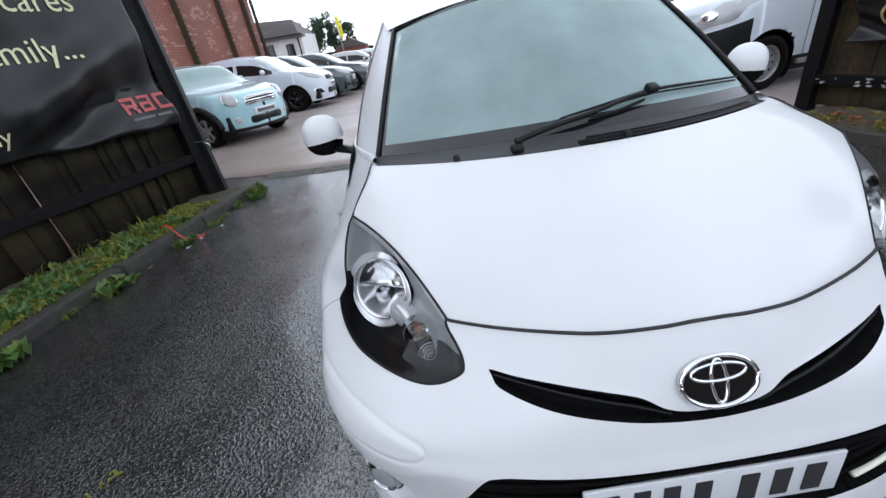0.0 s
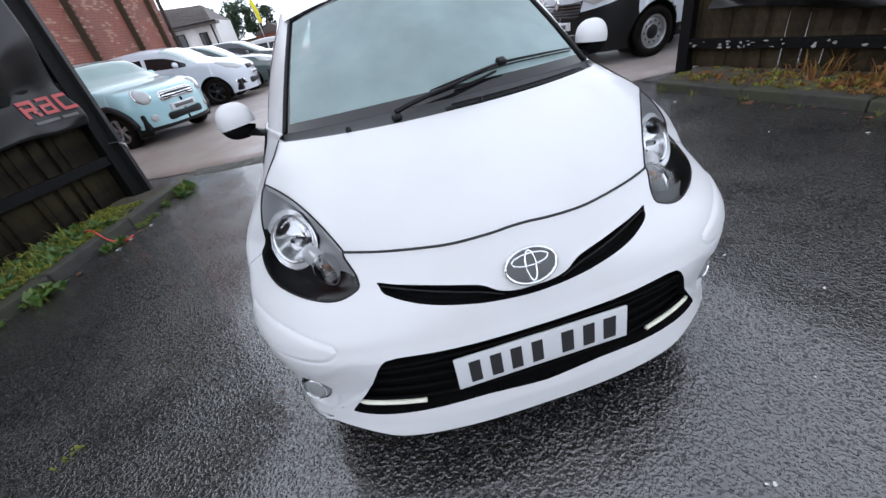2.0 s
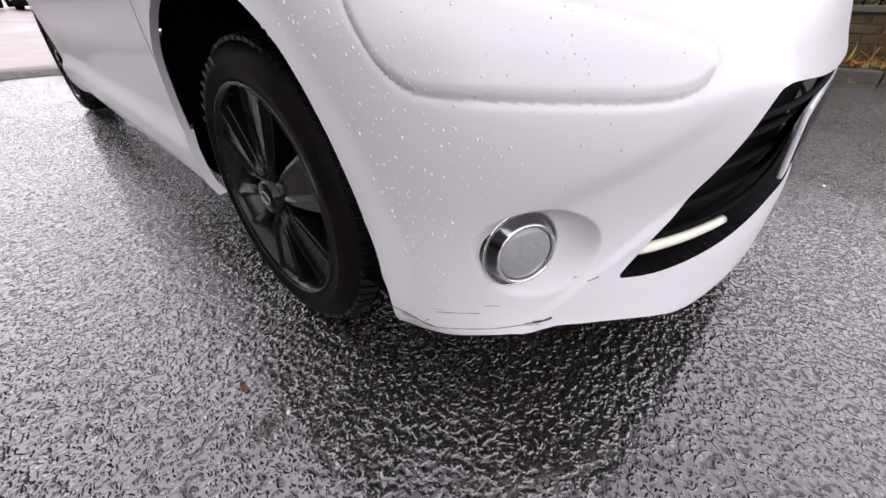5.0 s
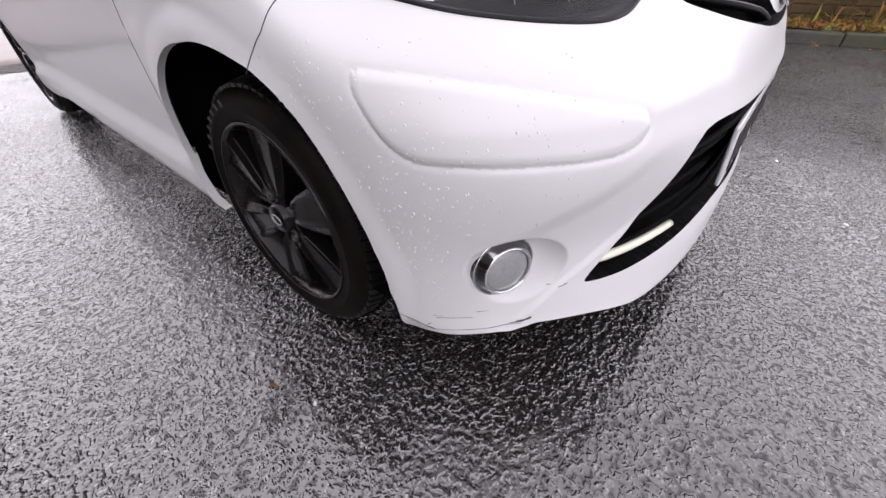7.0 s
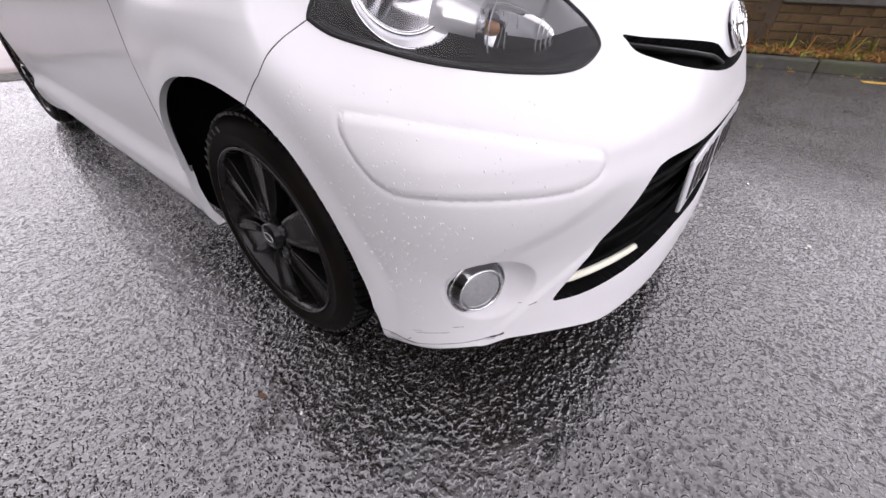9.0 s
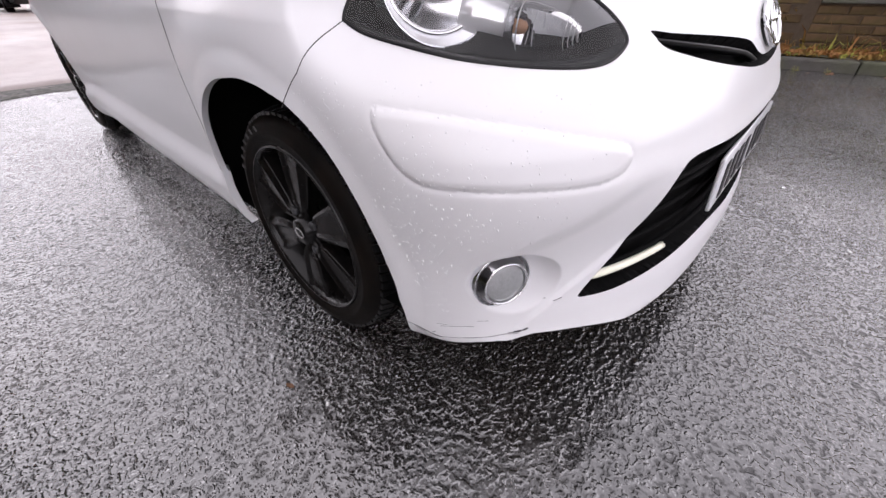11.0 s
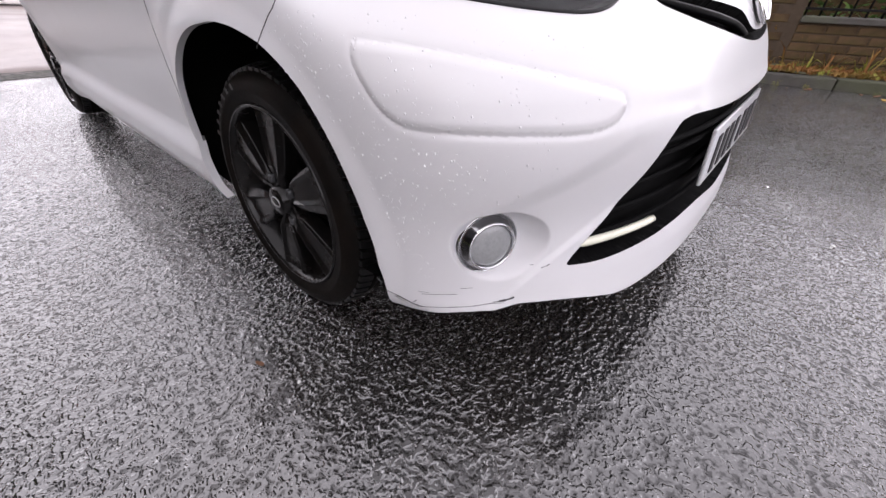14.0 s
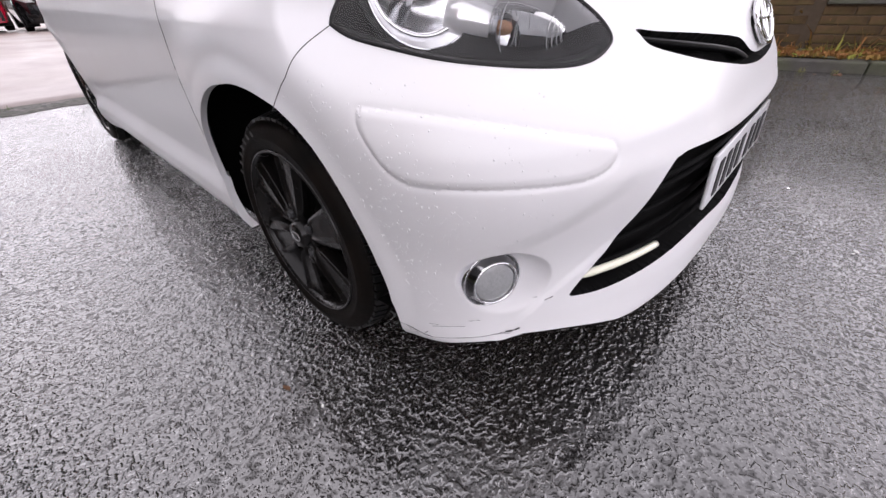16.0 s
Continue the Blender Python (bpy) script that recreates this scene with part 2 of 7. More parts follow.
PALE_BRICK = material("whitened_brick", (0.32, 0.17, 0.125), 0.8, dark=(0.22, 0.11, 0.08), scale=30, mix=0.6, bump=0.5, bump_scale=80, per_object=0.15)
BROWN_BRICK = material("mossy_brown_brick", (0.095, 0.058, 0.030), 0.85, gloss=0.2, dark=(0.045, 0.028, 0.016), scale=16, mix=0.8, bump=0.6, bump_scale=70, stain=(0.075, 0.066, 0.020), stain_scale=2.5, stain_mix=0.6, per_object=0.2)
MORTAR = material("mortar", (0.07, 0.052, 0.036), 0.9, gloss=0.2, dark=(0.04, 0.03, 0.02), scale=30, bump=0.4)
PIPE = material("brown_drainpipe", (0.05, 0.03, 0.025), 0.5)
RENDER = material("white_render", (0.68, 0.67, 0.66), 0.8, dark=(0.55, 0.54, 0.53), scale=5, stain=(0.5, 0.49, 0.47), stain_scale=0.6)
SLATE = material("roof_tiles_dark", (0.075, 0.06, 0.055), 0.6, dark=(0.04, 0.033, 0.03), scale=9, bump=0.4, bump_scale=20)
BARK = material("bark", (0.09, 0.07, 0.05), 0.9, dark=(0.04, 0.03, 0.02), scale=20, bump=0.6)
LEAF = material("leaf_green", (0.07, 0.15, 0.03), 0.5, dark=(0.04, 0.09, 0.02), scale=9, mix=0.7, stain=(0.16, 0.19, 0.03), stain_scale=4, stain_mix=0.6)
MOSS = material("yellow_green_weed", (0.24, 0.25, 0.038), 0.7, gloss=0.25, dark=(0.09, 0.12, 0.022), scale=14, mix=0.8, stain=(0.17, 0.12, 0.035), stain_scale=5, stain_mix=0.5)
DRY = material("dry_weed", (0.26, 0.12, 0.04), 0.8, gloss=0.2, dark=(0.10, 0.05, 0.022), scale=12, mix=0.7, stain=(0.13, 0.13, 0.025), stain_scale=5, stain_mix=0.6)
TREE_LEAF = material("tree_foliage", (0.035, 0.065, 0.025), 0.6, dark=(0.018, 0.035, 0.014), scale=2, mix=0.7)
YELLOW = material("yellow_flag_cloth", (0.80, 0.75, 0.02), 0.6)
CABIN_GREY = material("pale_cabin_plastic", (0.42, 0.44, 0.45), 0.5, dark=(0.34, 0.36, 0.37), scale=30)
GRILLE_BLACK = material("matt_black_grille", (0.004, 0.004, 0.0042), 0.85, gloss=0.08)
FABRIC = material("dark_seat_cloth", (0.05, 0.052, 0.055), 0.9, dark=(0.03, 0.03, 0.032), scale=80)
LITTER_WHITE = material("white_litter", (0.7, 0.7, 0.68), 0.6)
LITTER_RED = material("red_plastic_string", (0.55, 0.05, 0.03), 0.4)
DEAD_LEAF = material("dead_leaf", (0.12, 0.055, 0.025), 0.7, dark=(0.12, 0.06, 0.03), scale=40)


def thin_glass(name, tint, gloss_rough=0.0, ior=1.5):
    """A thin pane: clear to look through, with Fresnel gloss."""
    m = bpy.data.materials.new(name)
    m.use_nodes = True
    n, l = m.node_tree.nodes, m.node_tree.links
    n.remove(n["Principled BSDF"])
    tr, gl, fr, mx = n.new("ShaderNodeBsdfTransparent"), n.new("ShaderNodeBsdfGlossy"), n.new("ShaderNodeFresnel"), n.new("ShaderNodeMixShader")
    tr.inputs[0].default_value = (*tint, 1)
    gl.inputs["Roughness"].default_value = gloss_rough
    fr.inputs["IOR"].default_value = ior
    l.new(fr.outputs[0], mx.inputs[0])
    l.new(tr.outputs[0], mx.inputs[1])
    l.new(gl.outputs[0], mx.inputs[2])
    l.new(mx.outputs[0], n["Material Output"].inputs[0])
    return m


LENS = thin_glass("clear_lamp_lens", (0.95, 0.955, 0.96), 0.0, 1.44)
# windscreen: a pale teal diffuse film stands in for part of the sky's reflection
SCREEN = thin_glass("sky_toned_windscreen_glass", (0.66, 0.80, 0.78), 0.02, 1.75)
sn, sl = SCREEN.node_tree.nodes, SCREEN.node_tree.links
sky_haze, film, patchy, coord, lim = sn.new("ShaderNodeBsdfDiffuse"), sn.new("ShaderNodeMixShader"), sn.new("ShaderNodeTexNoise"), sn.new("ShaderNodeTexCoord"), sn.new("ShaderNodeMapRange")
sky_haze.inputs[0].default_value = (0.56, 0.72, 0.72, 1)
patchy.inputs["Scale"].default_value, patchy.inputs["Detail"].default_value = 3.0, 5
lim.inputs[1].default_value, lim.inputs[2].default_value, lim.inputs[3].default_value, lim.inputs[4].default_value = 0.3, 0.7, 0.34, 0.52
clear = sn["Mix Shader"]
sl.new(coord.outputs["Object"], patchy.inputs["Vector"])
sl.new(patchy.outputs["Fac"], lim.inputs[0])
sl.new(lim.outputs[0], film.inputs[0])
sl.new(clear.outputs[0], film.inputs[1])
sl.new(sky_haze.outputs[0], film.inputs[2])
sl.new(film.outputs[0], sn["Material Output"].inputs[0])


# ---- building helpers ----
def mesh(name, verts, faces, mats, smooth=True, index=None):
    """A mesh from vertex and face lists; mats is one material or a list with a face index."""
    me = bpy.data.meshes.new(name)
    me.from_pydata([tuple(map(float, v)) for v in verts], [], [tuple(int(i) for i in f) for f in faces])
    for m in (mats if isinstance(mats, (list, tuple)) else [mats]):
        me.materials.append(m)
    if index is not None:
        me.polygons.foreach_set("material_index", np.array(index, dtype=np.int32))
    if smooth:
        me.polygons.foreach_set("use_smooth", np.ones(len(me.polygons), dtype=bool))
    me.update()
    return me


def thing(name, label, category, data=None, group="", kind="", at=None):
    ob = tagged(new(name, data), label, category, group, kind)
    if at is not None:
        ob.matrix_basis = at
    return ob


def part(name, data, material_used, parent, label="", at=None):
    """One mesh (a bmesh or mesh data) as a part under a thing."""
    if isinstance(data, bmesh.types.BMesh):
        me = bpy.data.meshes.new(name)
        data.to_mesh(me)
        data.free()
        me.materials.append(material_used)
    else:
        me = data
        if material_used is not None and not len(me.materials):
            me.materials.append(material_used)
    ob = new(name, me)
    ob.parent = parent
    if at is not None:
        ob.matrix_basis = at
    if label:
        ob["label"] = label
    return ob


def box(sx, sy, sz, bevel=0.0, centre=(0, 0, 0), segments=2):
    bm = bmesh.new()
    bmesh.ops.create_cube(bm, size=1)
    bmesh.ops.scale(bm, vec=(sx, sy, sz), verts=bm.verts)
    if bevel:
        bmesh.ops.bevel(bm, geom=bm.edges[:], offset=bevel, segments=segments, affect="EDGES", profile=0.6)
    bmesh.ops.translate(bm, vec=centre, verts=bm.verts)
    return bm


def smooth_bm(bm):
    for f in bm.faces:
        f.smooth = True
    return bm


def lathe(profile, segments=40, axis="X"):
    """A turned shape: profile of (radius, along)."""
    verts, faces = [], []
    k = len(profile)
    for i in range(segments):
        c, s = math.cos(2 * math.pi * i / segments), math.sin(2 * math.pi * i / segments)
        for r, a in profile:
            verts.append((a, r * c, r * s) if axis == "X" else ((r * c, a, r * s) if axis == "Y" else (r * c, r * s, a)))
    for i in range(segments):
        j = (i + 1) % segments
        for q in range(k - 1):
            faces.append((i * k + q, i * k + q + 1, j * k + q + 1, j * k + q))
    return verts, faces


def tube(points, radius, sides=6, closed=False, flat=1.0):
    """A tube along points, ends closed."""
    pts = [Vector(p) for p in points]
    verts, faces = [], []
    n = len(pts)
    up = Vector((0, 0, 1))
    for i, p in enumerate(pts):
        a, b = pts[(i - 1) % n if closed else max(i - 1, 0)], pts[(i + 1) % n if closed else min(i + 1, n - 1)]
        d = (b - a).normalized()
        s = d.cross(up)
        s = s.normalized() if s.length > 1e-4 else Vector((1, 0, 0))
        w = s.cross(d).normalized()
        r = radius[i] if isinstance(radius, (list, tuple, np.ndarray)) else radius
        for k in range(sides):
            t = 2 * math.pi * k / sides
            verts.append(p + s * (r * math.cos(t)) + w * (r * flat * math.sin(t)))
    for i in range(n if closed else n - 1):
        for k in range(sides):
            a, b = i * sides + k, i * sides + (k + 1) % sides
            c, d = ((i + 1) % n) * sides + (k + 1) % sides, ((i + 1) % n) * sides + k
            faces.append((a, b, c, d))
    if not closed:
        faces.append(tuple(range(sides - 1, -1, -1)))
        faces.append(tuple((n - 1) * sides + k for k in range(sides)))
    return verts, faces


def round_loop(points, steps=8, closed=True):
    """A smooth closed line through the points."""
    pts = [np.array(p, float) for p in points]
    out, n = [], len(points)
    for i in range(n if closed else n - 1):
        p0, p1, p2, p3 = (pts[(i + k) % n] if closed else pts[min(max(i + k, 0), n - 1)] for k in (-1, 0, 1, 2))
        for s in range(steps):
            t = s / steps
            out.append(0.5 * (2 * p1 + (p2 - p0) * t + (2 * p0 - 5 * p1 + 4 * p2 - p3) * t * t + (3 * p1 - p0 - 3 * p2 + p3) * t ** 3))
    if not closed:
        out.append(pts[-1])
    return np.array(out)


def inside(poly, px, py):
    hit = np.zeros(np.shape(px), bool)
    a = poly
    b = np.roll(poly, -1, axis=0)
    for (x0, y0), (x1, y1) in zip(a, b):
        if y0 == y1:
            continue
        cross = ((y0 > py) != (y1 > py)) & (px < (x1 - x0) * (py - y0) / (y1 - y0) + x0)
        hit ^= cross
    return hit


def to_loop(poly, px, py):
    """Distance to a closed line, and the nearest point on it."""
    best, qx, qy = np.full(np.shape(px), 9e9), np.zeros(np.shape(px)), np.zeros(np.shape(px))
    b = np.roll(poly, -1, axis=0)
    for (x0, y0), (x1, y1) in zip(poly, b):
        dx, dy = x1 - x0, y1 - y0
        t = np.clip(((px - x0) * dx + (py - y0) * dy) / (dx * dx + dy * dy + 1e-12), 0, 1)
        cx, cy = x0 + t * dx, y0 + t * dy
        d = np.hypot(px - cx, py - cy)
        near = d < best
        best, qx, qy = np.where(near, d, best), np.where(near, cx, qx), np.where(near, cy, qy)
    return best, qx, qy


def text_mesh(words, size, depth=0.002):
    cu = bpy.data.curves.new("words", "FONT")
    cu.body, cu.size, cu.extrude, cu.align_x, cu.resolution_u = words, size, depth, "LEFT", 3
    ob = bpy.data.objects.new("words", cu)
    scene.collection.objects.link(ob)
    me = bpy.data.meshes.new_from_object(ob.evaluated_get(bpy.context.evaluated_depsgraph_get()))
    bpy.data.objects.remove(ob)
    bpy.data.curves.remove(cu)
    return me


# ---- the white car's shape: plan outline at each height, front at y = 0, centre line x = 0 ----
def smooth_curve(xs, ys):
    """A smooth curve through the knots, with no overshoot."""
    xs, ys = np.array(xs, float), np.array(ys, float)
    d = np.diff(ys) / np.diff(xs)
    m = np.concatenate(([d[0]], np.where(d[:-1] * d[1:] > 0, 2 * d[:-1] * d[1:] / (d[:-1] + d[1:] + 1e-12), 0), [d[-1]]))

    def value(x):
        x = np.clip(np.asarray(x, float), xs[0], xs[-1])
        i = np.clip(np.searchsorted(xs, x) - 1, 0, len(xs) - 2)
        h = xs[i + 1] - xs[i]
        t = (x - xs[i]) / h
        return (ys[i] * (1 + 2 * t) * (1 - t) ** 2 + h * m[i] * t * (1 - t) ** 2 + ys[i + 1] * t * t * (3 - 2 * t) + h * m[i + 1] * t * t * (t - 1))
    return value


NOSE_Y = smooth_curve((0.19, 0.24, 0.30, 0.36, 0.46, 0.50, 0.54, 0.60, 0.67, 0.75, 0.83, 0.90), (-0.040, -0.040, -0.030, -0.028, -0.030, -0.028, -0.014, 0.004, 0.028, 0.066, 0.13, 0.25))
NOSE_POW = smooth_curve((0.19, 0.25, 0.34, 0.50, 0.55, 0.60, 0.67, 0.75, 0.83, 0.90), (2.75, 2.5, 2.45, 2.72, 2.66, 2.30, 1.62, 1.42, 1.4, 1.4))
FLANK_Y = smooth_curve((0.19, 0.53, 0.60, 0.67, 0.75, 0.83, 0.90), (0.45, 0.45, 0.46, 0.47, 0.50, 0.53, 0.54))
LOW_X = smooth_curve((0.17, 0.20, 0.27, 0.36, 0.46, 0.60, 0.72), (0.778, 0.790, 0.798, 0.807, 0.815, 0.821, 0.817))
EDGE_X = smooth_curve((0.45, 0.543, 0.762, 0.95, 1.2, 2.4, 3.3), (0.70, 0.684, 0.628, 0.69, 0.735, 0.735, 0.68))
EDGE_Z = smooth_curve((0.50, 0.543, 0.65, 0.762, 0.95, 1.6, 2.9, 3.3), (0.868, 0.879, 0.926, 0.962, 0.955, 0.985, 1.04, 1.05))
EDGE_FRONT_Z = smooth_curve((0.0, 0.05, 0.13, 0.26, 0.40, 0.5), (0.7650, 0.7638, 0.7563, 0.745, 0.7435, 0.7442))
SIDE_LEN, TAIL_Y, TAIL_LEN = 1.0, 2.9, 0.53


def flank_x(y, z):
    """Half width of the side at y, z."""
    top_x, top_z = EDGE_X(y), EDGE_Z(y)
    k = np.clip((z - 0.70) / (top_z - 0.70), 0, 1)
    x = LOW_X(z) - (0.817 - top_x) * k ** 1.5
    tail = np.clip((y - TAIL_Y) / TAIL_LEN, 0, 0.995)
    return x * (1 - tail ** 2.6) ** (1 / 2.6)


def lamp_edge(u):
    """The line between bonnet and headlamp, u 0.5 to 1."""
    t = np.clip((np.asarray(u, float) - 0.5) / 0.5, 0, 1)
    b = np.sin(math.pi * t)
    return 0.4673 + 0.213 * t - 0.009 * b, 0.2225 + 0.3352 * t - 0.0054 * b, 0.7442 + 0.1398 * t + 0.0292 * b


def plain_skin(u, z):
    yc, y0, n = FLANK_Y(z), NOSE_Y(z), NOSE_POW(z)
    f = np.clip(u, 0, 1) * math.pi / 2
    a = flank_x(yc, z)
    x = a * np.maximum(np.sin(f), 0) ** (2 / n)
    y = yc - (yc - y0) * np.maximum(np.cos(f), 0) ** (2 / n)
    ys = yc + np.maximum(u - 1, 0) * SIDE_LEN
    back = u > 1
    return np.where(back, flank_x(ys, z), x), np.where(back, ys, y)


def skin(u, z):
    """u 0 to 1: from the middle of the nose round the corner; above 1: metres back along the side."""
    u, z = np.asarray(u, float), np.asarray(z, float)
    x, y = plain_skin(u, z)
    ex, ey, ez = lamp_edge(u)
    px, py = plain_skin(np.minimum(u, 1), ez)
    fade = np.clip((u - 1.0) / 0.35, 0, 1)
    k = np.clip((u - 0.40) / 0.10, 0, 1) * (1 - fade * fade * (3 - 2 * fade)) * np.clip((z - 0.66) / (ez - 0.66), 0, 1.1) ** 1.6
    # the dip at the outer corner of the headlamp
    dip = np.exp(-((u - 0.83) / np.where(u > 0.83, 0.17, 0.125)) ** 2) * np.exp(-((z - 0.714) / 0.060) ** 2)
    return np.maximum(x + k * (ex - px) - 0.026 * dip, 0), y + k * (ey - py) + 0.042 * dip, z


def top_edge(u):
    u = np.asarray(u, float)
    y = 0.543 + np.maximum(u - 1, 0) * SIDE_LEN
    return np.where(u <= 0.5, EDGE_FRONT_Z(u), np.where(u <= 1, lamp_edge(u)[2], EDGE_Z(y)))


# ---- ground ----
def yard_z(x, y):
    """The yard rises a little behind the entrance, then falls gently away."""
    y, x = np.asarray(y, float), np.asarray(x, float)
    k = np.clip((y - 4.8) / 2.0, 0, 1)
    return 0.10 * k * k * (3 - 2 * k) * np.clip((1.5 - x) / 2.5, 0, 1) - 0.02 * np.clip(y - 10, 0, 12)


gx = np.concatenate([np.array([-400, -150, -60, -30]), np.arange(-16, 16.1, 2.0), np.array([30, 60, 150, 400])])
gy = np.concatenate([np.array([-400, -150, -60, -20]), np.arange(-8, 4.1, 2.0), np.array([5.0]), np.arange(6, 50.1, 2.0), np.array([80, 150, 400])])
XX, YY = np.meshgrid(gx, gy, indexing="ij")
gv = np.stack([XX, YY, np.where(YY > 5, np.minimum(yard_z(XX, YY), 0) - 0.10, 0.0)], -1).reshape(-1, 3)
ny = len(gy)
gf = [(i * ny + j, (i + 1) * ny + j, (i + 1) * ny + j + 1, i * ny + j + 1) for i in range(len(gx) - 1) for j in range(ny - 1)]
ground = thing("ground", "dark wet tarmac with coarse glistening stones", "ground", mesh("ground", gv, gf, ASPHALT), kind="structure")


def edge_y(x):
    """Front edge of the concrete yard."""
    return np.interp(x, (-14, -3.3, -2.1, -0.7, 2.6, 14), (5.6, 5.0, 4.70, 4.53, 3.86, 3.0))


xs = np.concatenate([np.arange(-24, -3.4, 2.0), np.arange(-3.3, 3.0, 0.09), np.arange(3.2, 24, 2.0)])
random.seed(3)
yv, yf = [], []
ylev = np.concatenate([[0, 0.0, 0.35, 1.0, 2.0], np.arange(3.5, 46, 2.0)])
ywob = [random.uniform(-0.02, 0.02) for _ in xs]
for i, x in enumerate(xs):
    for j, d in enumerate(ylev):
        y = float(edge_y(x)) + d + (ywob[i] if j < 2 else 0)
        yv.append((x, y, float(yard_z(x, y)) + (0.001 if j == 0 else 0.018 if j < 3 else 0.022)))
m = len(ylev)
for i in range(len(xs) - 1):
    for j in range(m - 1):
        yf.append((i * m + j, (i + 1) * m + j, (i + 1) * m + j + 1, i * m + j + 1))
thing("yard_concrete", "wet stained pale concrete yard with puddles", "yard", mesh("yard_concrete", yv, yf, CONCRETE), kind="structure")
# dark flush strip in front of the concrete
sv, sf = [], []
for i, x in enumerate(np.arange(-2.6, 2.75, 0.09)):
    w = 0.20 + 0.06 * noise.noise((x * 3, 0, 0)) + 0.04 * noise.noise((x * 11, 2, 0))
    y = float(edge_y(x))
    sv += [(x, y - w, 0.002), (x, y - w + 0.02, 0.006), (x, y + 0.03 + 0.03 * noise.noise((x * 7, 5, 0)), 0.021)]
    if i:
        b = 3 * i
        sf += [(b - 3, b, b + 1, b - 2), (b - 2, b + 1, b + 2, b - 1)]
thing("edging_strip", "worn dark edging strip between tarmac and concrete", "edging", mesh("edging_strip", sv, sf, EDGE_DARK), kind="structure")

# kerb lines: (x, y) of the kerb's road face, from the entrance outwards
def kerb_left(d):
    return Vector((-2.52, 4.12, 0)) + d * Vector((-0.222, -0.975, 0))


def kerb_right(d):
    return Vector((2.935, 3.29, 0)) + d * Vector((0.22, -0.9755, 0))


LEFT_DIR, RIGHT_DIR = Vector((-0.222, -0.975, 0)), Vector((0.22, -0.9755, 0))
LEFT_OUT, RIGHT_OUT = Vector((-0.975, 0.222, 0)), Vector((0.9755, 0.22, 0))


def verge(name, start, along, out, length, label):
    v, f = [], []
    nx, nyy = int(length / 0.12), 9
    for i in range(nx + 1):
        for j in range(nyy):
            p = start + along * (i * 0.12) + out * (0.11 + j * 0.10)
            v.append((p.x, p.y, 0.085 + 0.03 * noise.noise((p.x * 3, p.y * 3, 0)) + 0.012 * j / 4))
    for i in range(nx):
        for j in range(nyy - 1):
            f.append((i * nyy + j, (i + 1) * nyy + j, (i + 1) * nyy + j + 1, i * nyy + j + 1))
    return thing(name, label, "verge", mesh(name, v, f, SOIL), kind="structure")


verge("verge_left", kerb_left(0), LEFT_DIR, LEFT_OUT, 6.0, "dark soil strip with moss and weeds behind a kerb")
verge("verge_right", kerb_right(0), RIGHT_DIR, RIGHT_OUT, 8.0, "brown soil strip with dry weeds behind a kerb")


def kerb_run(name, fn, along, out, count, label):
    ob = thing(name, label, "kerb", kind="structure")
    base = mesh_from(box(0.12, 0.905, 0.16, 0.014))
    base.materials.append(KERB)
    for i in range(count):
        p = fn(0.46 + i * 0.915) + out * 0.06
        a = math.degrees(math.atan2(along.y, along.x)) - 90
        part("kerb_stone", base, None, ob, "", pose(p.x, p.y, (0.018 if out.x < 0 else 0.006) + 0.006 * math.sin(i * 2.1), 0, 0.8 * math.sin(i * 1.7), a + 0.5 * math.sin(i)))
    return ob


def mesh_from(bm, name="piece", smooth=False):
    me = bpy.data.meshes.new(name)
    if smooth:
        smooth_bm(bm)
    bm.to_mesh(me)
    bm.free()
    return me


kerb_run("kerb_left", kerb_left, LEFT_DIR, LEFT_OUT, 6, "low mossy grey concrete kerb")
kerb_run("kerb_right", kerb_right, RIGHT_DIR, RIGHT_OUT, 8, "low weathered grey concrete kerb")


# yellow line beside the right-hand kerb
ln_v, ln_f = [], []
for i in range(30):
    p = kerb_right(3.92 + i * 0.16) - RIGHT_OUT * 0.20
    w = 0.045 + 0.006 * noise.noise((i * 1.3, 0, 0))
    q = p - RIGHT_OUT * w * 2
    ln_v += [(p.x, p.y, 0.004), (q.x, q.y, 0.004)]
    if i:
        ln_f.append((2 * i - 2, 2 * i - 1, 2 * i + 1, 2 * i))
thing("road_marking", "worn yellow line on wet tarmac", "road marking", mesh("road_marking", ln_v, ln_f, YELLOW_LINE, smooth=False), kind="structure")


# ---- the white hatchback ----
ARC = 0.95


def flat(u):
    return np.where(u <= 1, u * ARC, ARC + (u - 1) * SIDE_LEN)


def unflat(w):
    return np.where(w <= ARC, w / ARC, 1 + (w - ARC) / SIDE_LEN)


def loop_uz(points, steps=8):
    """A smooth outline on the skin from points (u, z)."""
    p = np.array(points, float)
    p[:, 0] = flat(p[:, 0])
    return round_loop(p, steps)


LAMP_LOOP = loop_uz(((1.028, 0.888), (1.018, 0.874), (0.966, 0.846), (0.914, 0.820), (0.864, 0.790), (0.830, 0.762), (0.815, 0.737), (0.823, 0.7075), (0.818, 0.701), (0.789, 0.688), (0.723, 0.674), (0.663, 0.662), (0.604, 0.654), (0.545, 0.648),
                     (0.485, 0.645), (0.448, 0.650), (0.426, 0.664), (0.424, 0.678), (0.440, 0.706), (0.470, 0.733), (0.510, 0.757), (0.588, 0.790), (0.671, 0.822), (0.780, 0.860), (0.90, 0.888)), 6)
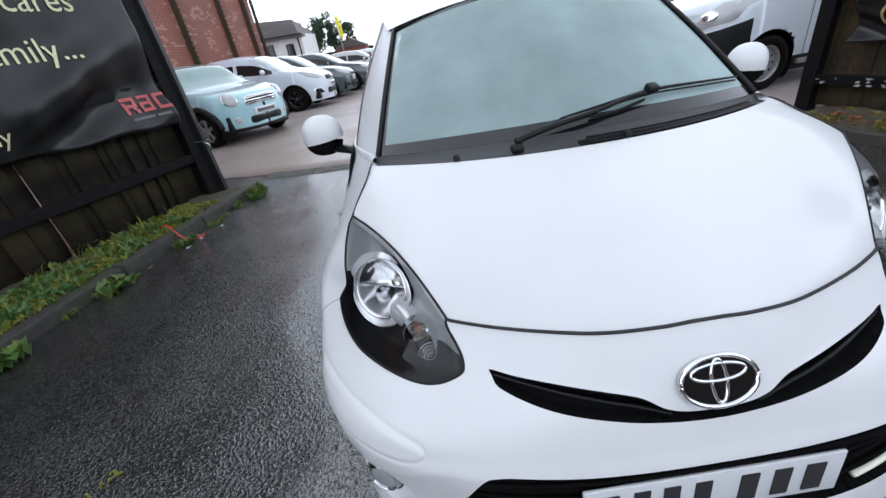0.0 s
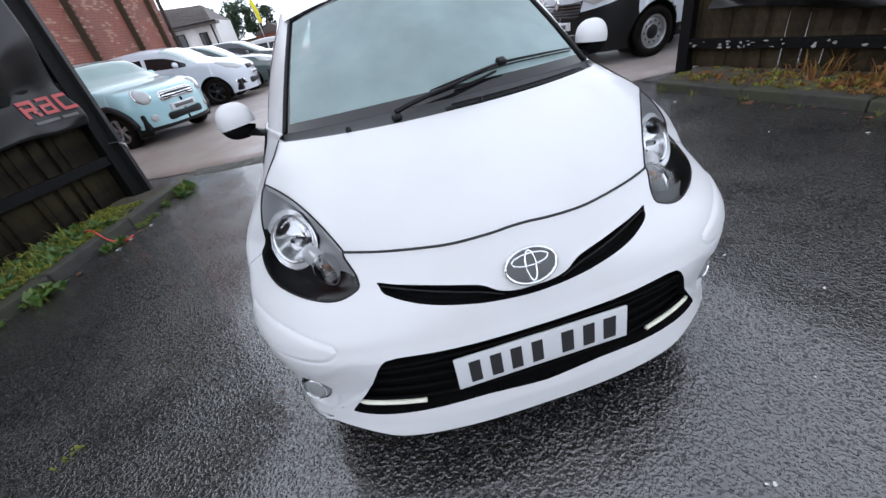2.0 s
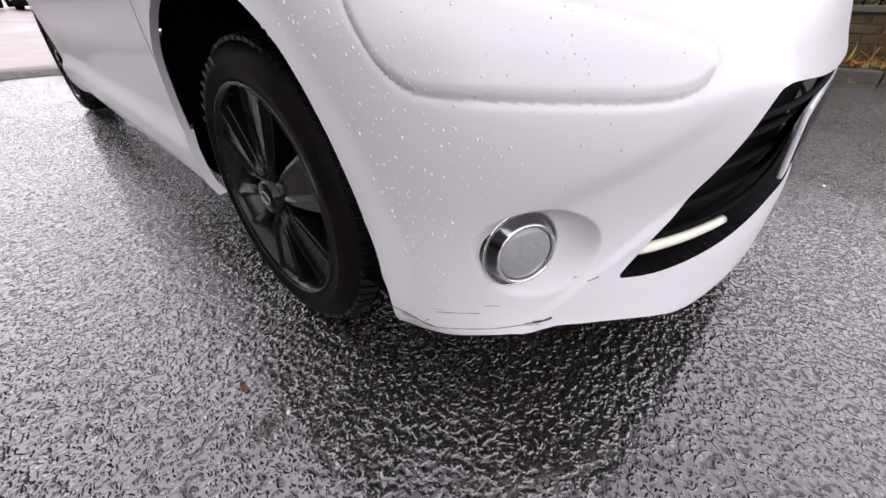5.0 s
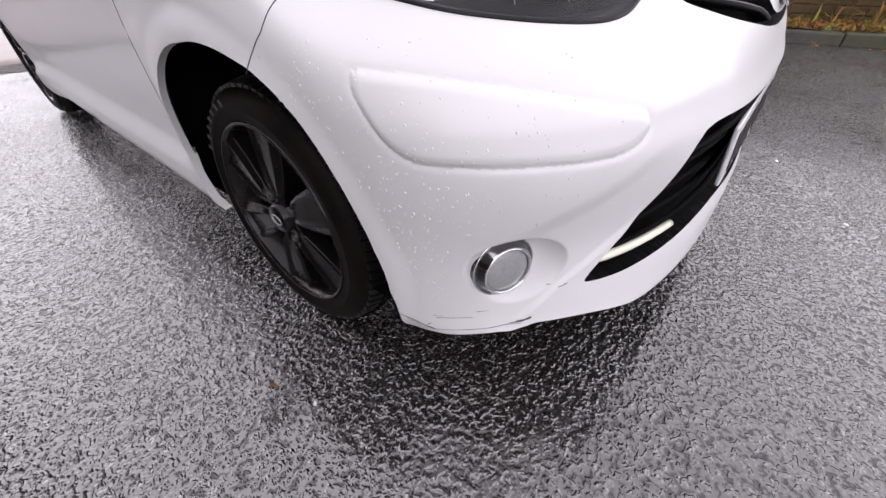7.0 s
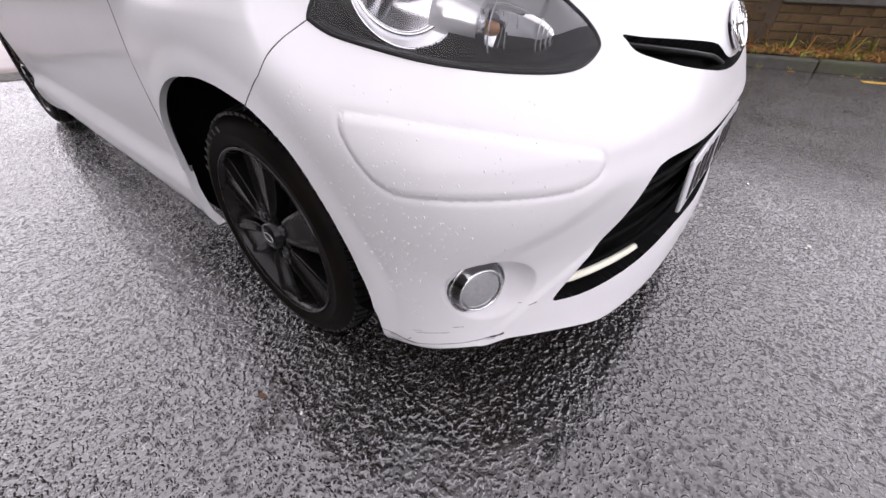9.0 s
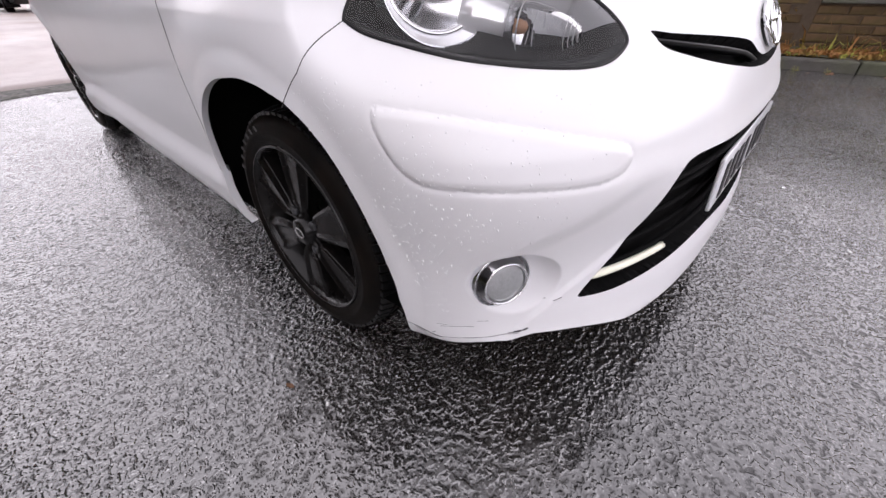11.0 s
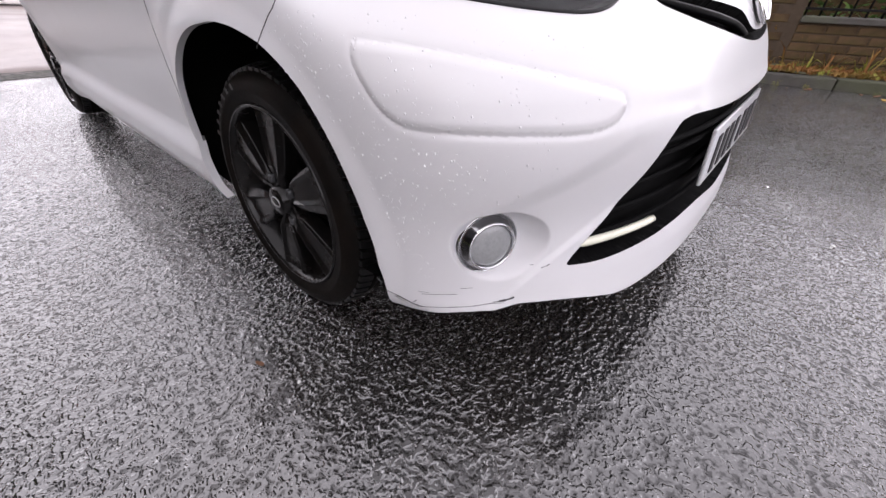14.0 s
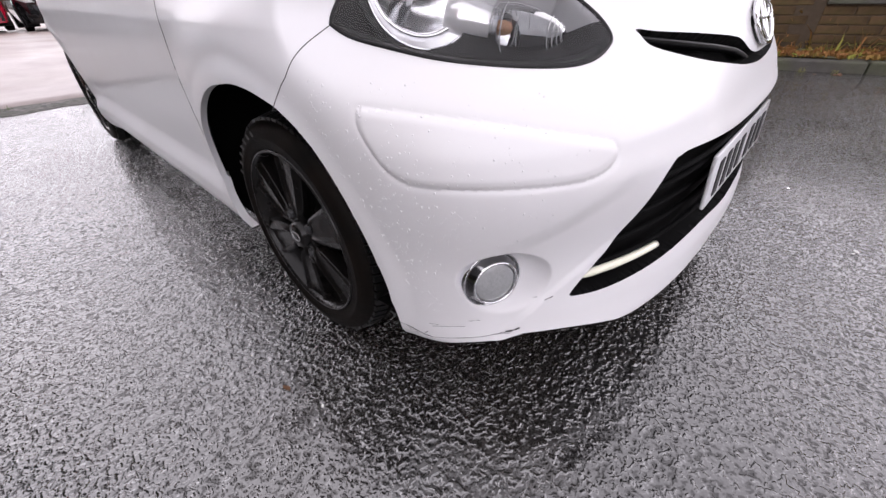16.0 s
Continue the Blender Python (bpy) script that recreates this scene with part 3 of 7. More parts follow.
MOULD_LOOP = loop_uz(((0.822, 0.611), (0.842, 0.605), (0.855, 0.585), (0.850, 0.555), (0.827, 0.532), (0.790, 0.520), (0.72, 0.519), (0.60, 0.518), (0.490, 0.516), (0.438, 0.522), (0.411, 0.536), (0.410, 0.549), (0.435, 0.562), (0.574, 0.588), (0.70, 0.604), (0.78, 0.610)), 8)
GRILLE_LOOP = loop_uz(((0.472, 0.283), (0.466, 0.279), (0.39, 0.274), (0.25, 0.279), (0.10, 0.290), (-0.10, 0.290), (-0.12, 0.503), (0.0, 0.503), (0.12, 0.506), (0.22, 0.512), (0.262, 0.511), (0.292, 0.497), (0.355, 0.414), (0.466, 0.296)), 5)
SLOT_LOOP = loop_uz(((0.381, 0.679), (0.341, 0.673), (0.243, 0.662), (0.150, 0.650), (0.11, 0.640), (0.065, 0.622), (0.02, 0.612), (-0.06, 0.611), (-0.06, 0.592), (0.0, 0.592), (0.07, 0.600), (0.14, 0.612),
                     (0.232, 0.628), (0.30, 0.642), (0.345, 0.653), (0.364, 0.661), (0.375, 0.671)), 6)
GAP_BUMPER = ((0.821, 0.7045), (0.850, 0.694), (0.882, 0.684), (0.928, 0.669), (0.972, 0.653), (1.004, 0.637), (1.030, 0.614), (1.050, 0.588))
AXLE_F, AXLE_R, WHEEL_R = 0.66, 2.99, 0.272
BOTTOM_Z = smooth_curve((0, 0.29, 0.333, 0.384, 0.46, 0.514, 0.574, 0.60, 0.64, 0.70, 0.80, 0.87, 1.3, 1.6, 2.9, 4.2), (0.183, 0.184, 0.189, 0.200, 0.213, 0.218, 0.220, 0.216, 0.208, 0.203, 0.186, 0.178, 0.176, 0.165, 0.162, 0.20))


def arch_radius(ay, y, z):
    """The front arch opens wider towards the bumper; the rear one is round."""
    if ay > 1:
        return np.full(np.shape(y), 0.331)
    a = np.degrees(np.arctan2(z - 0.278, y - ay)) % 360
    return np.interp(a, (0, 85, 100, 116, 132, 149, 167, 182, 195, 215, 330), (0.331, 0.331, 0.341, 0.354, 0.354, 0.346, 0.334, 0.338, 0.362, 0.362, 0.331))


def ease(a, b, x):
    t = np.clip((x - a) / (b - a), 0, 1)
    return t * t * (3 - 2 * t)


def skin_relief(u, z):
    """Outward offset of the skin: rub strip, fog lamp hollow, arch lip, door hollow, sill."""
    w = flat(u)
    d = np.zeros_like(w)
    near = (w > 0.36) & (w < 0.86) & (z > 0.46) & (z < 0.66)
    dist, _, _ = to_loop(MOULD_LOOP, w[near], z[near])
    inn = inside(MOULD_LOOP, w[near], z[near])
    low = ease(0.575, 0.52, z[near] + 0.06 * (0.55 - w[near]))
    d[near] += np.where(inn, 0.0045 * ease(-0.004, 0.012, dist), 0.0045 * ease(-0.004, 0.012, -dist) - (0.0018 + 0.0006 * low) * np.exp(-(dist / 0.0062) ** 2))
    # round bowl beside the fog lamp, crisp above and fading out below
    a = (u - 0.618) / np.where(u > 0.618, 0.095, 0.105)
    h = (z - 0.335) / np.where(z > 0.335, 0.060, 0.075)
    q = np.clip(1 - a * a - h * h, 0, 1)
    d -= 0.050 * np.where(z > 0.335, q ** 1.05, q ** (1.05 + 0.75 * ease(0, 1, -h)))
    # flat scoop between the bowl, the intake and the chin
    brow = 0.420 + (0.618 - u) * 0.40
    chin = 0.309 - (u - 0.49) * 0.645
    d -= 0.0065 * ease(0.0, 0.045, brow - z) * ease(-0.006, 0.010, z - chin) * ease(0.70, 0.60, u) * ease(0.30, 0.42, u)
    x, y, _ = skin(u, z)
    for ay in (AXLE_F, AXLE_R):
        r = np.hypot(y - ay, z - 0.278)
        d += np.where((u > 0.8) & (r < 0.40), 0.007 * (1 - ease(0.335, 0.385, r)), 0)
    # soft flare over the front arch
    r = np.hypot(y - AXLE_F, z - 0.278)
    d += 0.011 * (1 - ease(0.385, 0.50, r)) * ease(0.96, 1.09, u) * (1 - ease(0.90, 1.02, y))
    # the door tucks in towards the rounded sill ledge
    door = ease(0.98, 1.10, y) * (1 - ease(2.5, 2.62, y))
    crease = 0.575 - 0.06 * np.clip(y - 1.05, 0, 2)
    d -= door * (0.003 * ease(crease + 0.14, crease - 0.16, z) + 0.013 * (1 - ease(0.325, 0.47, z)))
    sill = ease(0.95, 1.09, y) * (1 - ease(2.6, 2.66, y))
    d += sill * (0.031 * (1 - ease(0.268, 0.332, z)) - 0.014 * (1 - ease(0.155, 0.235, z)))
    return d


def skin_points(u, z, offset=0.0):
    """Points of the finished skin, with relief and an extra outward offset."""
    e = 0.004
    x, y, _ = skin(u, z)
    xa, ya, _ = skin(u - e, z)
    xb, yb, _ = skin(u + e, z)
    tx, ty = xb - xa, yb - ya
    xc, yc, _ = skin(u, z + e)
    xd, yd, _ = skin(u, z - e)
    t1 = np.stack([tx, ty, np.zeros_like(tx)], -1)
    t2 = np.stack([xc - xd, yc - yd, np.full_like(tx, 2 * e)], -1)
    nrm = np.cross(t1, t2)
    nrm /= np.linalg.norm(nrm, axis=-1, keepdims=True) + 1e-12
    d = skin_relief(u, z) + offset
    p = np.stack([x, y, z + 0 * x], -1) + nrm * d[..., None]
    p[..., 0] = np.where(u <= 0, 0, p[..., 0])
    return p


# grid of the half skin, snapped to the outlines
u_cols = np.concatenate([np.linspace(0, 1, 301), np.arange(1.004, 1.12, 0.004), np.arange(1.12, 1.62, 0.008), np.arange(1.65, 3.975, 0.03)])
v_rows = np.linspace(0, 1, 190)
GU, GV = np.meshgrid(u_cols, v_rows, indexing="ij")
GZ = BOTTOM_Z(GU) + (top_edge(GU) - BOTTOM_Z(GU)) * GV
GW = flat(GU)
for lp in (LAMP_LOOP, GRILLE_LOOP, SLOT_LOOP):
    lo, hi = lp.min(0) - 0.01, lp.max(0) + 0.01
    cand = (GW > max(lo[0], 0.002)) & (GW < hi[0]) & (GZ > lo[1]) & (GZ < hi[1]) & (GV > 0) & (GV < 1)
    dist, qx, qy = to_loop(lp, GW[cand], GZ[cand])
    snap = dist < 0.0027
    cw, cz = GW[cand], GZ[cand]
    cw[snap], cz[snap] = qx[snap], qy[snap]
    GW[cand], GZ[cand] = cw, cz
GU = unflat(GW)
fine_gap = round_loop(GAP_BUMPER, 8, closed=False)
line_z = np.interp(GU, fine_gap[:, 0], fine_gap[:, 1])
level = (GU > 0.822) & (GU < 1.0) & (np.abs(GZ - line_z) < 0.0017)
GZ = np.where(level, line_z, GZ)
line_u = np.interp(-GZ, -fine_gap[:, 1], fine_gap[:, 0])
steep = (GU >= 1.0) & (GU < 1.08) & (np.abs(GU - line_u) < 0.0023)
GU = np.where(steep, line_u, GU)
GREY_LINE = ((0.42, 0.50, 0.60, 0.66, 0.76, 0.81, 0.84, 0.883, 0.954, 1.03), (0.690, 0.708, 0.722, 0.727, 0.752, 0.78, 0.778, 0.782, 0.80, 0.82))
line_z = np.interp(GU, *GREY_LINE)
GZ = np.where((GU > 0.43) & (GU < 1.02) & (np.abs(GZ - line_z) < 0.0019) & inside(LAMP_LOOP, flat(GU).ravel(), GZ.ravel()).reshape(GU.shape), line_z, GZ)
for ay in (AXLE_F, AXLE_R):
    for _ in range(2):
        _, yy, _ = skin(GU, GZ)
        r = np.hypot(yy - ay, GZ - 0.278)
        ra = arch_radius(ay, yy, GZ)
        near = (np.abs(r - ra) < (0.006 if ay < 1 else 0.016)) & (GU > 0.82) & (GV > 0)
        k = np.where(near, ra / np.maximum(r, 0.01), 1)
        dy, GZ = (yy - ay) * (k - 1), 0.278 + (GZ - 0.278) * k
        GU = GU + np.where(GU > 1, dy / SIDE_LEN, dy / (ARC * 0.75))
GW = flat(GU)
NC, NR = GU.shape
quad_a = (np.arange(NC - 1)[:, None] * NR + np.arange(NR - 1)[None, :]).ravel()
QUADS = np.stack([quad_a, quad_a + NR, quad_a + NR + 1, quad_a + 1], -1)
FW, FZ = GW.ravel()[QUADS].mean(1), GZ.ravel()[QUADS].mean(1)
FU = unflat(FW)
_, FY, _ = skin(FU, FZ)
in_lamp, in_grille, in_slot = inside(LAMP_LOOP, FW, FZ), inside(GRILLE_LOOP, FW, FZ), inside(SLOT_LOOP, FW, FZ)
in_arch = (FU > 0.82) & ((np.hypot(FY - AXLE_F, FZ - 0.278) < arch_radius(AXLE_F, FY, FZ)) | (np.hypot(FY - AXLE_R, FZ - 0.278) < 0.331))
gap_u, gap_z = fine_gap.T
bumper_top = np.where(FU < 0.821, 9, np.interp(FU, gap_u, gap_z, right=0.588))
is_bumper = (FU < 1.050) & (FZ < bumper_top)
solid = ~(in_lamp | in_grille | in_slot | in_arch)
is_door = (FY > 1.0) & (FY < 2.32) & (FZ > 0.325) & ~is_bumper
is_sill = (FY > 0.95) & (FY < 2.7) & (FZ <= 0.325) & ~is_bumper
is_fender = (FY <= 1.0) & ~is_bumper & ~is_sill
is_rear = ~(is_bumper | is_fender | is_door | is_sill)


def half_mesh(name, pick, mats, both=False, side=1, offset=0.0, rim=0.0, per_vertex=None):
    """Mesh of the picked skin faces on one side (1: x > 0) or both; rim: depth of the turned-in edge."""
    used = np.unique(QUADS[pick])
    remap = np.full(NC * NR, -1)
    remap[used] = np.arange(len(used))
    off = offset if per_vertex is None else per_vertex(GW.ravel()[used], GZ.ravel()[used])
    pts = skin_points(GU.ravel()[used], GZ.ravel()[used], off)
    f = remap[QUADS[pick]]
    verts, faces = [], []
    for s in ((1, -1) if both else (side,)):
        base = len(verts)
        verts.extend((pts * np.array([s, 1, 1])).tolist())
        faces.extend((f[:, ::-1] + base).tolist() if s < 0 else (f + base).tolist())
    me = mesh(name, verts, faces, mats)
    bm = bmesh.new()
    bm.from_mesh(me)
    if both:
        bmesh.ops.remove_doubles(bm, verts=[v for v in bm.verts if abs(v.co.x) < 1e-4], dist=1e-5)
    if rim:
        deep = skin_points(GU.ravel()[used], GZ.ravel()[used], off - rim)
        inward = {}
        for sgn in (1, -1):
            for p0, p1 in zip(pts, deep):
                inward[(round(float(p0[0]) * sgn, 4), round(float(p0[1]), 4), round(float(p0[2]), 4))] = (float(p1[0]) * sgn, float(p1[1]), float(p1[2]))
        edges = [e for e in bm.edges if e.is_boundary]
        for e in edges:
            e.smooth = False
        got = bmesh.ops.extrude_edge_only(bm, edges=edges)
        for g in got["geom"]:
            if isinstance(g, bmesh.types.BMVert):
                g.co = inward.get((round(g.co.x, 4), round(g.co.y, 4), round(g.co.z, 4)), g.co)
            elif isinstance(g, bmesh.types.BMFace):
                g.smooth = False
    bm.to_mesh(me)
    bm.free()
    me.update()
    if per_vertex is None:
        e = 0.0025
        uu, zz = GU.ravel()[used], GZ.ravel()[used]
        wide = e + 0.055 * np.exp(-((uu - 0.99) / 0.10) ** 2) * ease(0.615, 0.68, zz)
        du = skin_points(uu + wide, zz) - skin_points(np.maximum(uu - wide, 1e-5), zz)
        dz = skin_points(uu, zz + e) - skin_points(uu, zz - e)
        nn = np.cross(du, dz)
        nn /= np.linalg.norm(nn, axis=1, keepdims=True) + 1e-12
        nn[:, 0] = np.where(uu < 1e-6, 0, nn[:, 0])
        given = {}
        for sgn in (1, -1):
            for p0, n0 in zip(pts.tolist(), nn.tolist()):
                given[(round(p0[0] * sgn, 4), round(p0[1], 4), round(p0[2], 4))] = (n0[0] * sgn, n0[1], n0[2])
        keys = [(round(v.co.x, 4), round(v.co.y, 4), round(v.co.z, 4)) for v in me.vertices]
        loops = []
        for poly in me.polygons:
            pn = poly.normal[:]
            for vi in poly.vertices:
                loops.append(given.get(keys[vi], pn) if poly.use_smooth else pn)
        me.normals_split_custom_set(loops)
    return me


def tray(name, pick, loop, depth, ramp, mats, **kw):
    """A sunken tray: the picked faces pushed in, its walls rising to the outline."""
    def push(w, z):
        dist, _, _ = to_loop(loop, w, z)
        return -depth * ease(0, ramp, dist)
    return half_mesh(name, pick, mats, per_vertex=push, **kw)


def skin_line(points, offset=0.0, steps=6, sign=1):
    p = np.array(points, float)
    p[:, 0] = flat(p[:, 0])
    q = round_loop(p, steps, closed=False)
    r = skin_points(unflat(q[:, 0]), q[:, 1], offset)
    return r * np.array([sign, 1, 1])


car = thing("car", "small white hatchback with black wheels, wet from rain, parked on tarmac", "car")
bumper = part("front_bumper", half_mesh("front_bumper", is_bumper & solid, WHITE, both=True, rim=0.014), None, car, "glossy white bumper, scuffed along its lower corner")
for s in (-1, 1):
    part("fender", half_mesh("fender", is_fender & solid, WHITE, side=s, rim=0.014), None, car)
    part("door", half_mesh("door", is_door & solid, WHITE, side=s, rim=0.01), None, car)
    part("sill", half_mesh("sill", is_sill & solid, WHITE, side=s, rim=0.02), None, car)
    part("rear_side_panel", half_mesh("rear_side_panel", is_rear & solid, WHITE, side=s, rim=0.014), None, car)

# shut lines
for s in (-1, 1):
    v, f = tube(skin_line(GAP_BUMPER, -0.0005, 8, s), 0.0011)
    part("shut_line", mesh("shut_line", v, f, GAP), None, car, "thin dark gap between bumper and wing")
    v, f = tube(skin_line([(1 + (1.0 - FLANK_Y(z)), z) for z in np.linspace(0.33, 0.93, 9)], -0.0003, 3, s), 0.0012)
    part("shut_line", mesh("shut_line", v, f, GAP), None, car, "thin dark gap at the front of the door")

# bonnet
def bonnet_point(p, t):
    fx, fy, fz = skin(p, top_edge(p))
    ex = 0.68
    rx = 0.626 * fx / ex
    ry, rz = 0.586 + 0.176 * (rx / 0.626) ** 2.2, 0.962 - 0.004 * (rx / 0.626) ** 2
    bulge = np.sin(math.pi * np.clip(t, 0, 1) ** 0.72)
    k = fx / ex
    return np.stack([fx + (rx - fx) * t, fy + (ry - fy) * t, fz + (rz - fz) * t + bulge * (0.048 * (1 - k ** 3) + 0.006) ], -1)


P, T = np.meshgrid(np.linspace(0, 1, 70), np.linspace(0, 1, 50), indexing="ij")
pts = bonnet_point(P, T)
# even out the crown across the panel, leaving its edges where they are
hold = (ease(0.0, 0.22, T) * (1 - ease(0.86, 1.0, T)))[..., None]
for _ in range(70):
    left = np.concatenate([pts[1:2] * np.array([-1, 1, 1]), pts[:-1]])
    right = np.concatenate([pts[1:], pts[-1:]])
    mid = 0.5 * pts + 0.25 * (left + right)
    mid[-1] = pts[-1]
    pts = pts + hold * (mid - pts)
nb = 50
bq = np.array([(i * nb + j, (i + 1) * nb + j, (i + 1) * nb + j + 1, i * nb + j + 1) for i in range(69) for j in range(nb - 1)])
bv = np.concatenate([pts.reshape(-1, 3), pts.reshape(-1, 3) * np.array([-1, 1, 1])])
bf = np.concatenate([bq, bq[:, ::-1] + len(bv) // 2])
me = mesh("bonnet", bv, bf.tolist(), WHITE)
bm = bmesh.new()
bm.from_mesh(me)
bmesh.ops.remove_doubles(bm, verts=[v for v in bm.verts if abs(v.co.x) < 1e-4], dist=1e-5)
rim_edges = [e for e in bm.edges if e.is_boundary]
got = bmesh.ops.extrude_edge_only(bm, edges=rim_edges)
for g in got["geom"]:
    if isinstance(g, bmesh.types.BMVert):
        g.co.z -= 0.02
for e in rim_edges:
    e.smooth = False
bm.to_mesh(me)
bm.free()
part("bonnet", me, None, car, "smooth white bonnet, wet with rain")
edge = [skin(u, top_edge(u)) for u in np.linspace(0.50, 0.0, 40)]
line = [(float(-a), float(b) - 0.001, float(c) + 0.002) for a, b, c in edge] + [(float(a), float(b) - 0.001, float(c) + 0.002) for a, b, c in edge[::-1][1:]]
v, f = tube(line, 0.0036)
part("shut_line", mesh("shut_line", v, f, GAP), None, car, "dark gap along the front edge of the bonnet")
for s in (-1, 1):
    line = [(s * float(EDGE_X(y)), float(y), float(EDGE_Z(y)) + 0.001) for y in np.linspace(0.55, 0.77, 10)]
    v, f = tube(line, 0.0026)
    part("shut_line", mesh("shut_line", v, f, GAP), None, car, "dark gap along the side of the bonnet")

# lower grille, plate, running lights
part("lower_grille", tray("lower_grille", in_grille, GRILLE_LOOP, 0.045, 0.010, GRILLE_BLACK, both=True), None, car, "black lower air intake")
for k, (z, push) in enumerate(((0.475, -0.012), (0.445, -0.020), (0.395, -0.026), (0.350, -0.028), (0.318, -0.020))):
    reach = np.interp(z, (0.29, 0.31, 0.46, 0.50), (0.44, 0.44, 0.325, 0.29))
    row = [(-u, z) for u in np.linspace(reach, 0.004, 26)]
    pts = skin_points(np.array([-a for a, b in row]), np.full(26, z), push)
    line = (pts * np.array([-1, 1, 1])).tolist() + pts[::-1].tolist()
    v, f = tube(line, 0.006, 6, flat=0.8)
    part("grille_bar", mesh("grille_bar", v, f, GRILLE_BLACK), None, car)
for s in (-1, 1):
    q = skin_points(np.linspace(0.245, 0.462, 24), np.linspace(0.305, 0.311, 24), -0.013) * np.array([s, 1, 1])
    v, f = tube(q, np.concatenate([np.linspace(0.0075, 0.0085, 20), np.linspace(0.008, 0.002, 4)]), 8, flat=1.0)
    part("running_light", mesh("running_light", v, f, LAMP_WHITE), None, car, "slim white running light strip")
plate = part("number_plate", smooth_bm(box(0.52, 0.008, 0.111, 0.003)), PLATE_WHITE, car, "white number plate with dark bars", pose(0, -0.024, 0.4085, -4, 0, 0))
for k, (x, w) in enumerate(((-0.205, 0.05), (-0.143, 0.05), (-0.083, 0.05), (-0.02, 0.05), (0.072, 0.055), (0.138, 0.052), (0.203, 0.058))):
    part("plate_bar", box(w * 0.66, 0.002, 0.074, 0.0), GAP, plate, "", pose(x, -0.0052, -0.002))

# upper slots and badge
part("upper_slot", tray("upper_slot", in_slot, SLOT_LOOP, 0.03, 0.009, GRILLE_BLACK, both=True), None, car, "black curved air slots meeting under the badge")
for s in (-1, 1):
    uu = np.linspace(0.374, 0.05, 30)
    zz = np.interp(uu, (0.05, 0.08, 0.12, 0.20, 0.30, 0.375), (0.609, 0.620, 0.631, 0.645, 0.660, 0.671))
    blade = [skin_points(uu, zz + dz, dd) * np.array([s, 1, 1]) for dz, dd in ((0.0014, -0.005), (-0.0014, -0.0045), (-0.003, -0.018), (0.003, -0.018))]
    v = np.concatenate(blade).tolist()
    f = [(k * 30 + i, k * 30 + i + 1, (k + 1) % 4 * 30 + i + 1, (k + 1) % 4 * 30 + i) for k in range(4) for i in range(29)]
    part("slot_bar", mesh("slot_bar", v, f, BLACK_PLASTIC), None, car)
badge = part("badge", smooth_bm(box(0.001, 0.001, 0.001)), GLOSS_BLACK, car, "chrome oval badge on black", pose(0, 0.022, 0.667, -26, 0, 0))
def oval(rx, rz, thick, y=0.0, cx=0.0, cz=0.0, n=48):
    pts = [(cx + rx * math.cos(t), y, cz + rz * math.sin(t)) for t in np.linspace(0, 2 * math.pi, n, endpoint=False)]
    return tube(pts, thick, 8, closed=True)
disc = [(0.069 * math.cos(t), -0.0012, 0.046 * math.sin(t)) for t in np.linspace(0, 2 * math.pi, 48, endpoint=False)]
back = [(0.072 * math.cos(t), 0.03, 0.049 * math.sin(t)) for t in np.linspace(0, 2 * math.pi, 48, endpoint=False)]
part("badge_back", mesh("badge_back", disc + back, [tuple(range(47, -1, -1))] + [(i, (i + 1) % 48, 48 + (i + 1) % 48, 48 + i) for i in range(48)], GLOSS_BLACK, smooth=False), None, badge, "gloss black badge ground")
for rx, rz, th, cz in ((0.070, 0.047, 0.0048, 0), (0.050, 0.016, 0.0034, 0.016), (0.014, 0.040, 0.0034, 0.0)):
    v, f = oval(rx, rz, th, 0.0, 0, cz)
    part("badge_ring", mesh("badge_ring", v, f, CHROME), None, badge, "chrome ring")

# headlamps
def dish(radius, depth, rings=10, seg=40, hole=0.1):
    prof = [(radius * (hole + (1 - hole) * i / rings), -depth * (1 - (hole + (1 - hole) * i / rings) ** 2)) for i in range(rings + 1)]
    prof.append((radius * 1.07, 0.0))
    prof.append((radius * 1.07, -depth * 0.6))
    return lathe([(r, -a) for r, a in prof], seg, "Y")


BOWL = Vector((0.620, 0.370, 0.743))
LAMP_AXIS = (Vector((0.577, 0.352, 0.704)), Vector((0.542, 0.288, 0.688)), Vector((0.512, 0.186, 0.680)))
# the housing is open where the bowl and the indicator sit, black below; the grey above takes in the lens's sky
# reflection
tray_mid = skin_points(FU, FZ, -0.050)
open_bowl = np.zeros(len(FU), bool)
for centre, rad, turn in ((BOWL, 0.085, 30), (Vector((0.540, 0.276, 0.690)), 0.029, 22)):
    facing = np.array(pose(0, 0, 0, -22, 0, turn).to_3x3() @ Vector((0, -1, 0)))
    away = tray_mid - np.array(centre)
    open_bowl |= np.linalg.norm(away - np.outer(away @ facing, facing), axis=1) < rad
grey_line = np.interp(FU, *GREY_LINE)


def along_axis(a, b, s):
    """Placing of a lathed part whose X axis runs from a to b, on side s."""
    a, b = Vector((a.x * s, a.y, a.z)), Vector((b.x * s, b.y, b.z))
    x = (b - a).normalized()
    y = Vector((0, 0, 1)).cross(x).normalized()
    return Matrix.Translation(a) @ Matrix((x, y, x.cross(y))).transposed().to_4x4()


def plane_ring(outer, inner, s):
    """A flat flange between two rings of (x, y, z)."""
    n = len(outer)
    vs = [(s * x, y, z) for x, y, z in outer + inner]
    return vs, [(i, (i + 1) % n, n + (i + 1) % n, n + i) for i in range(n)]


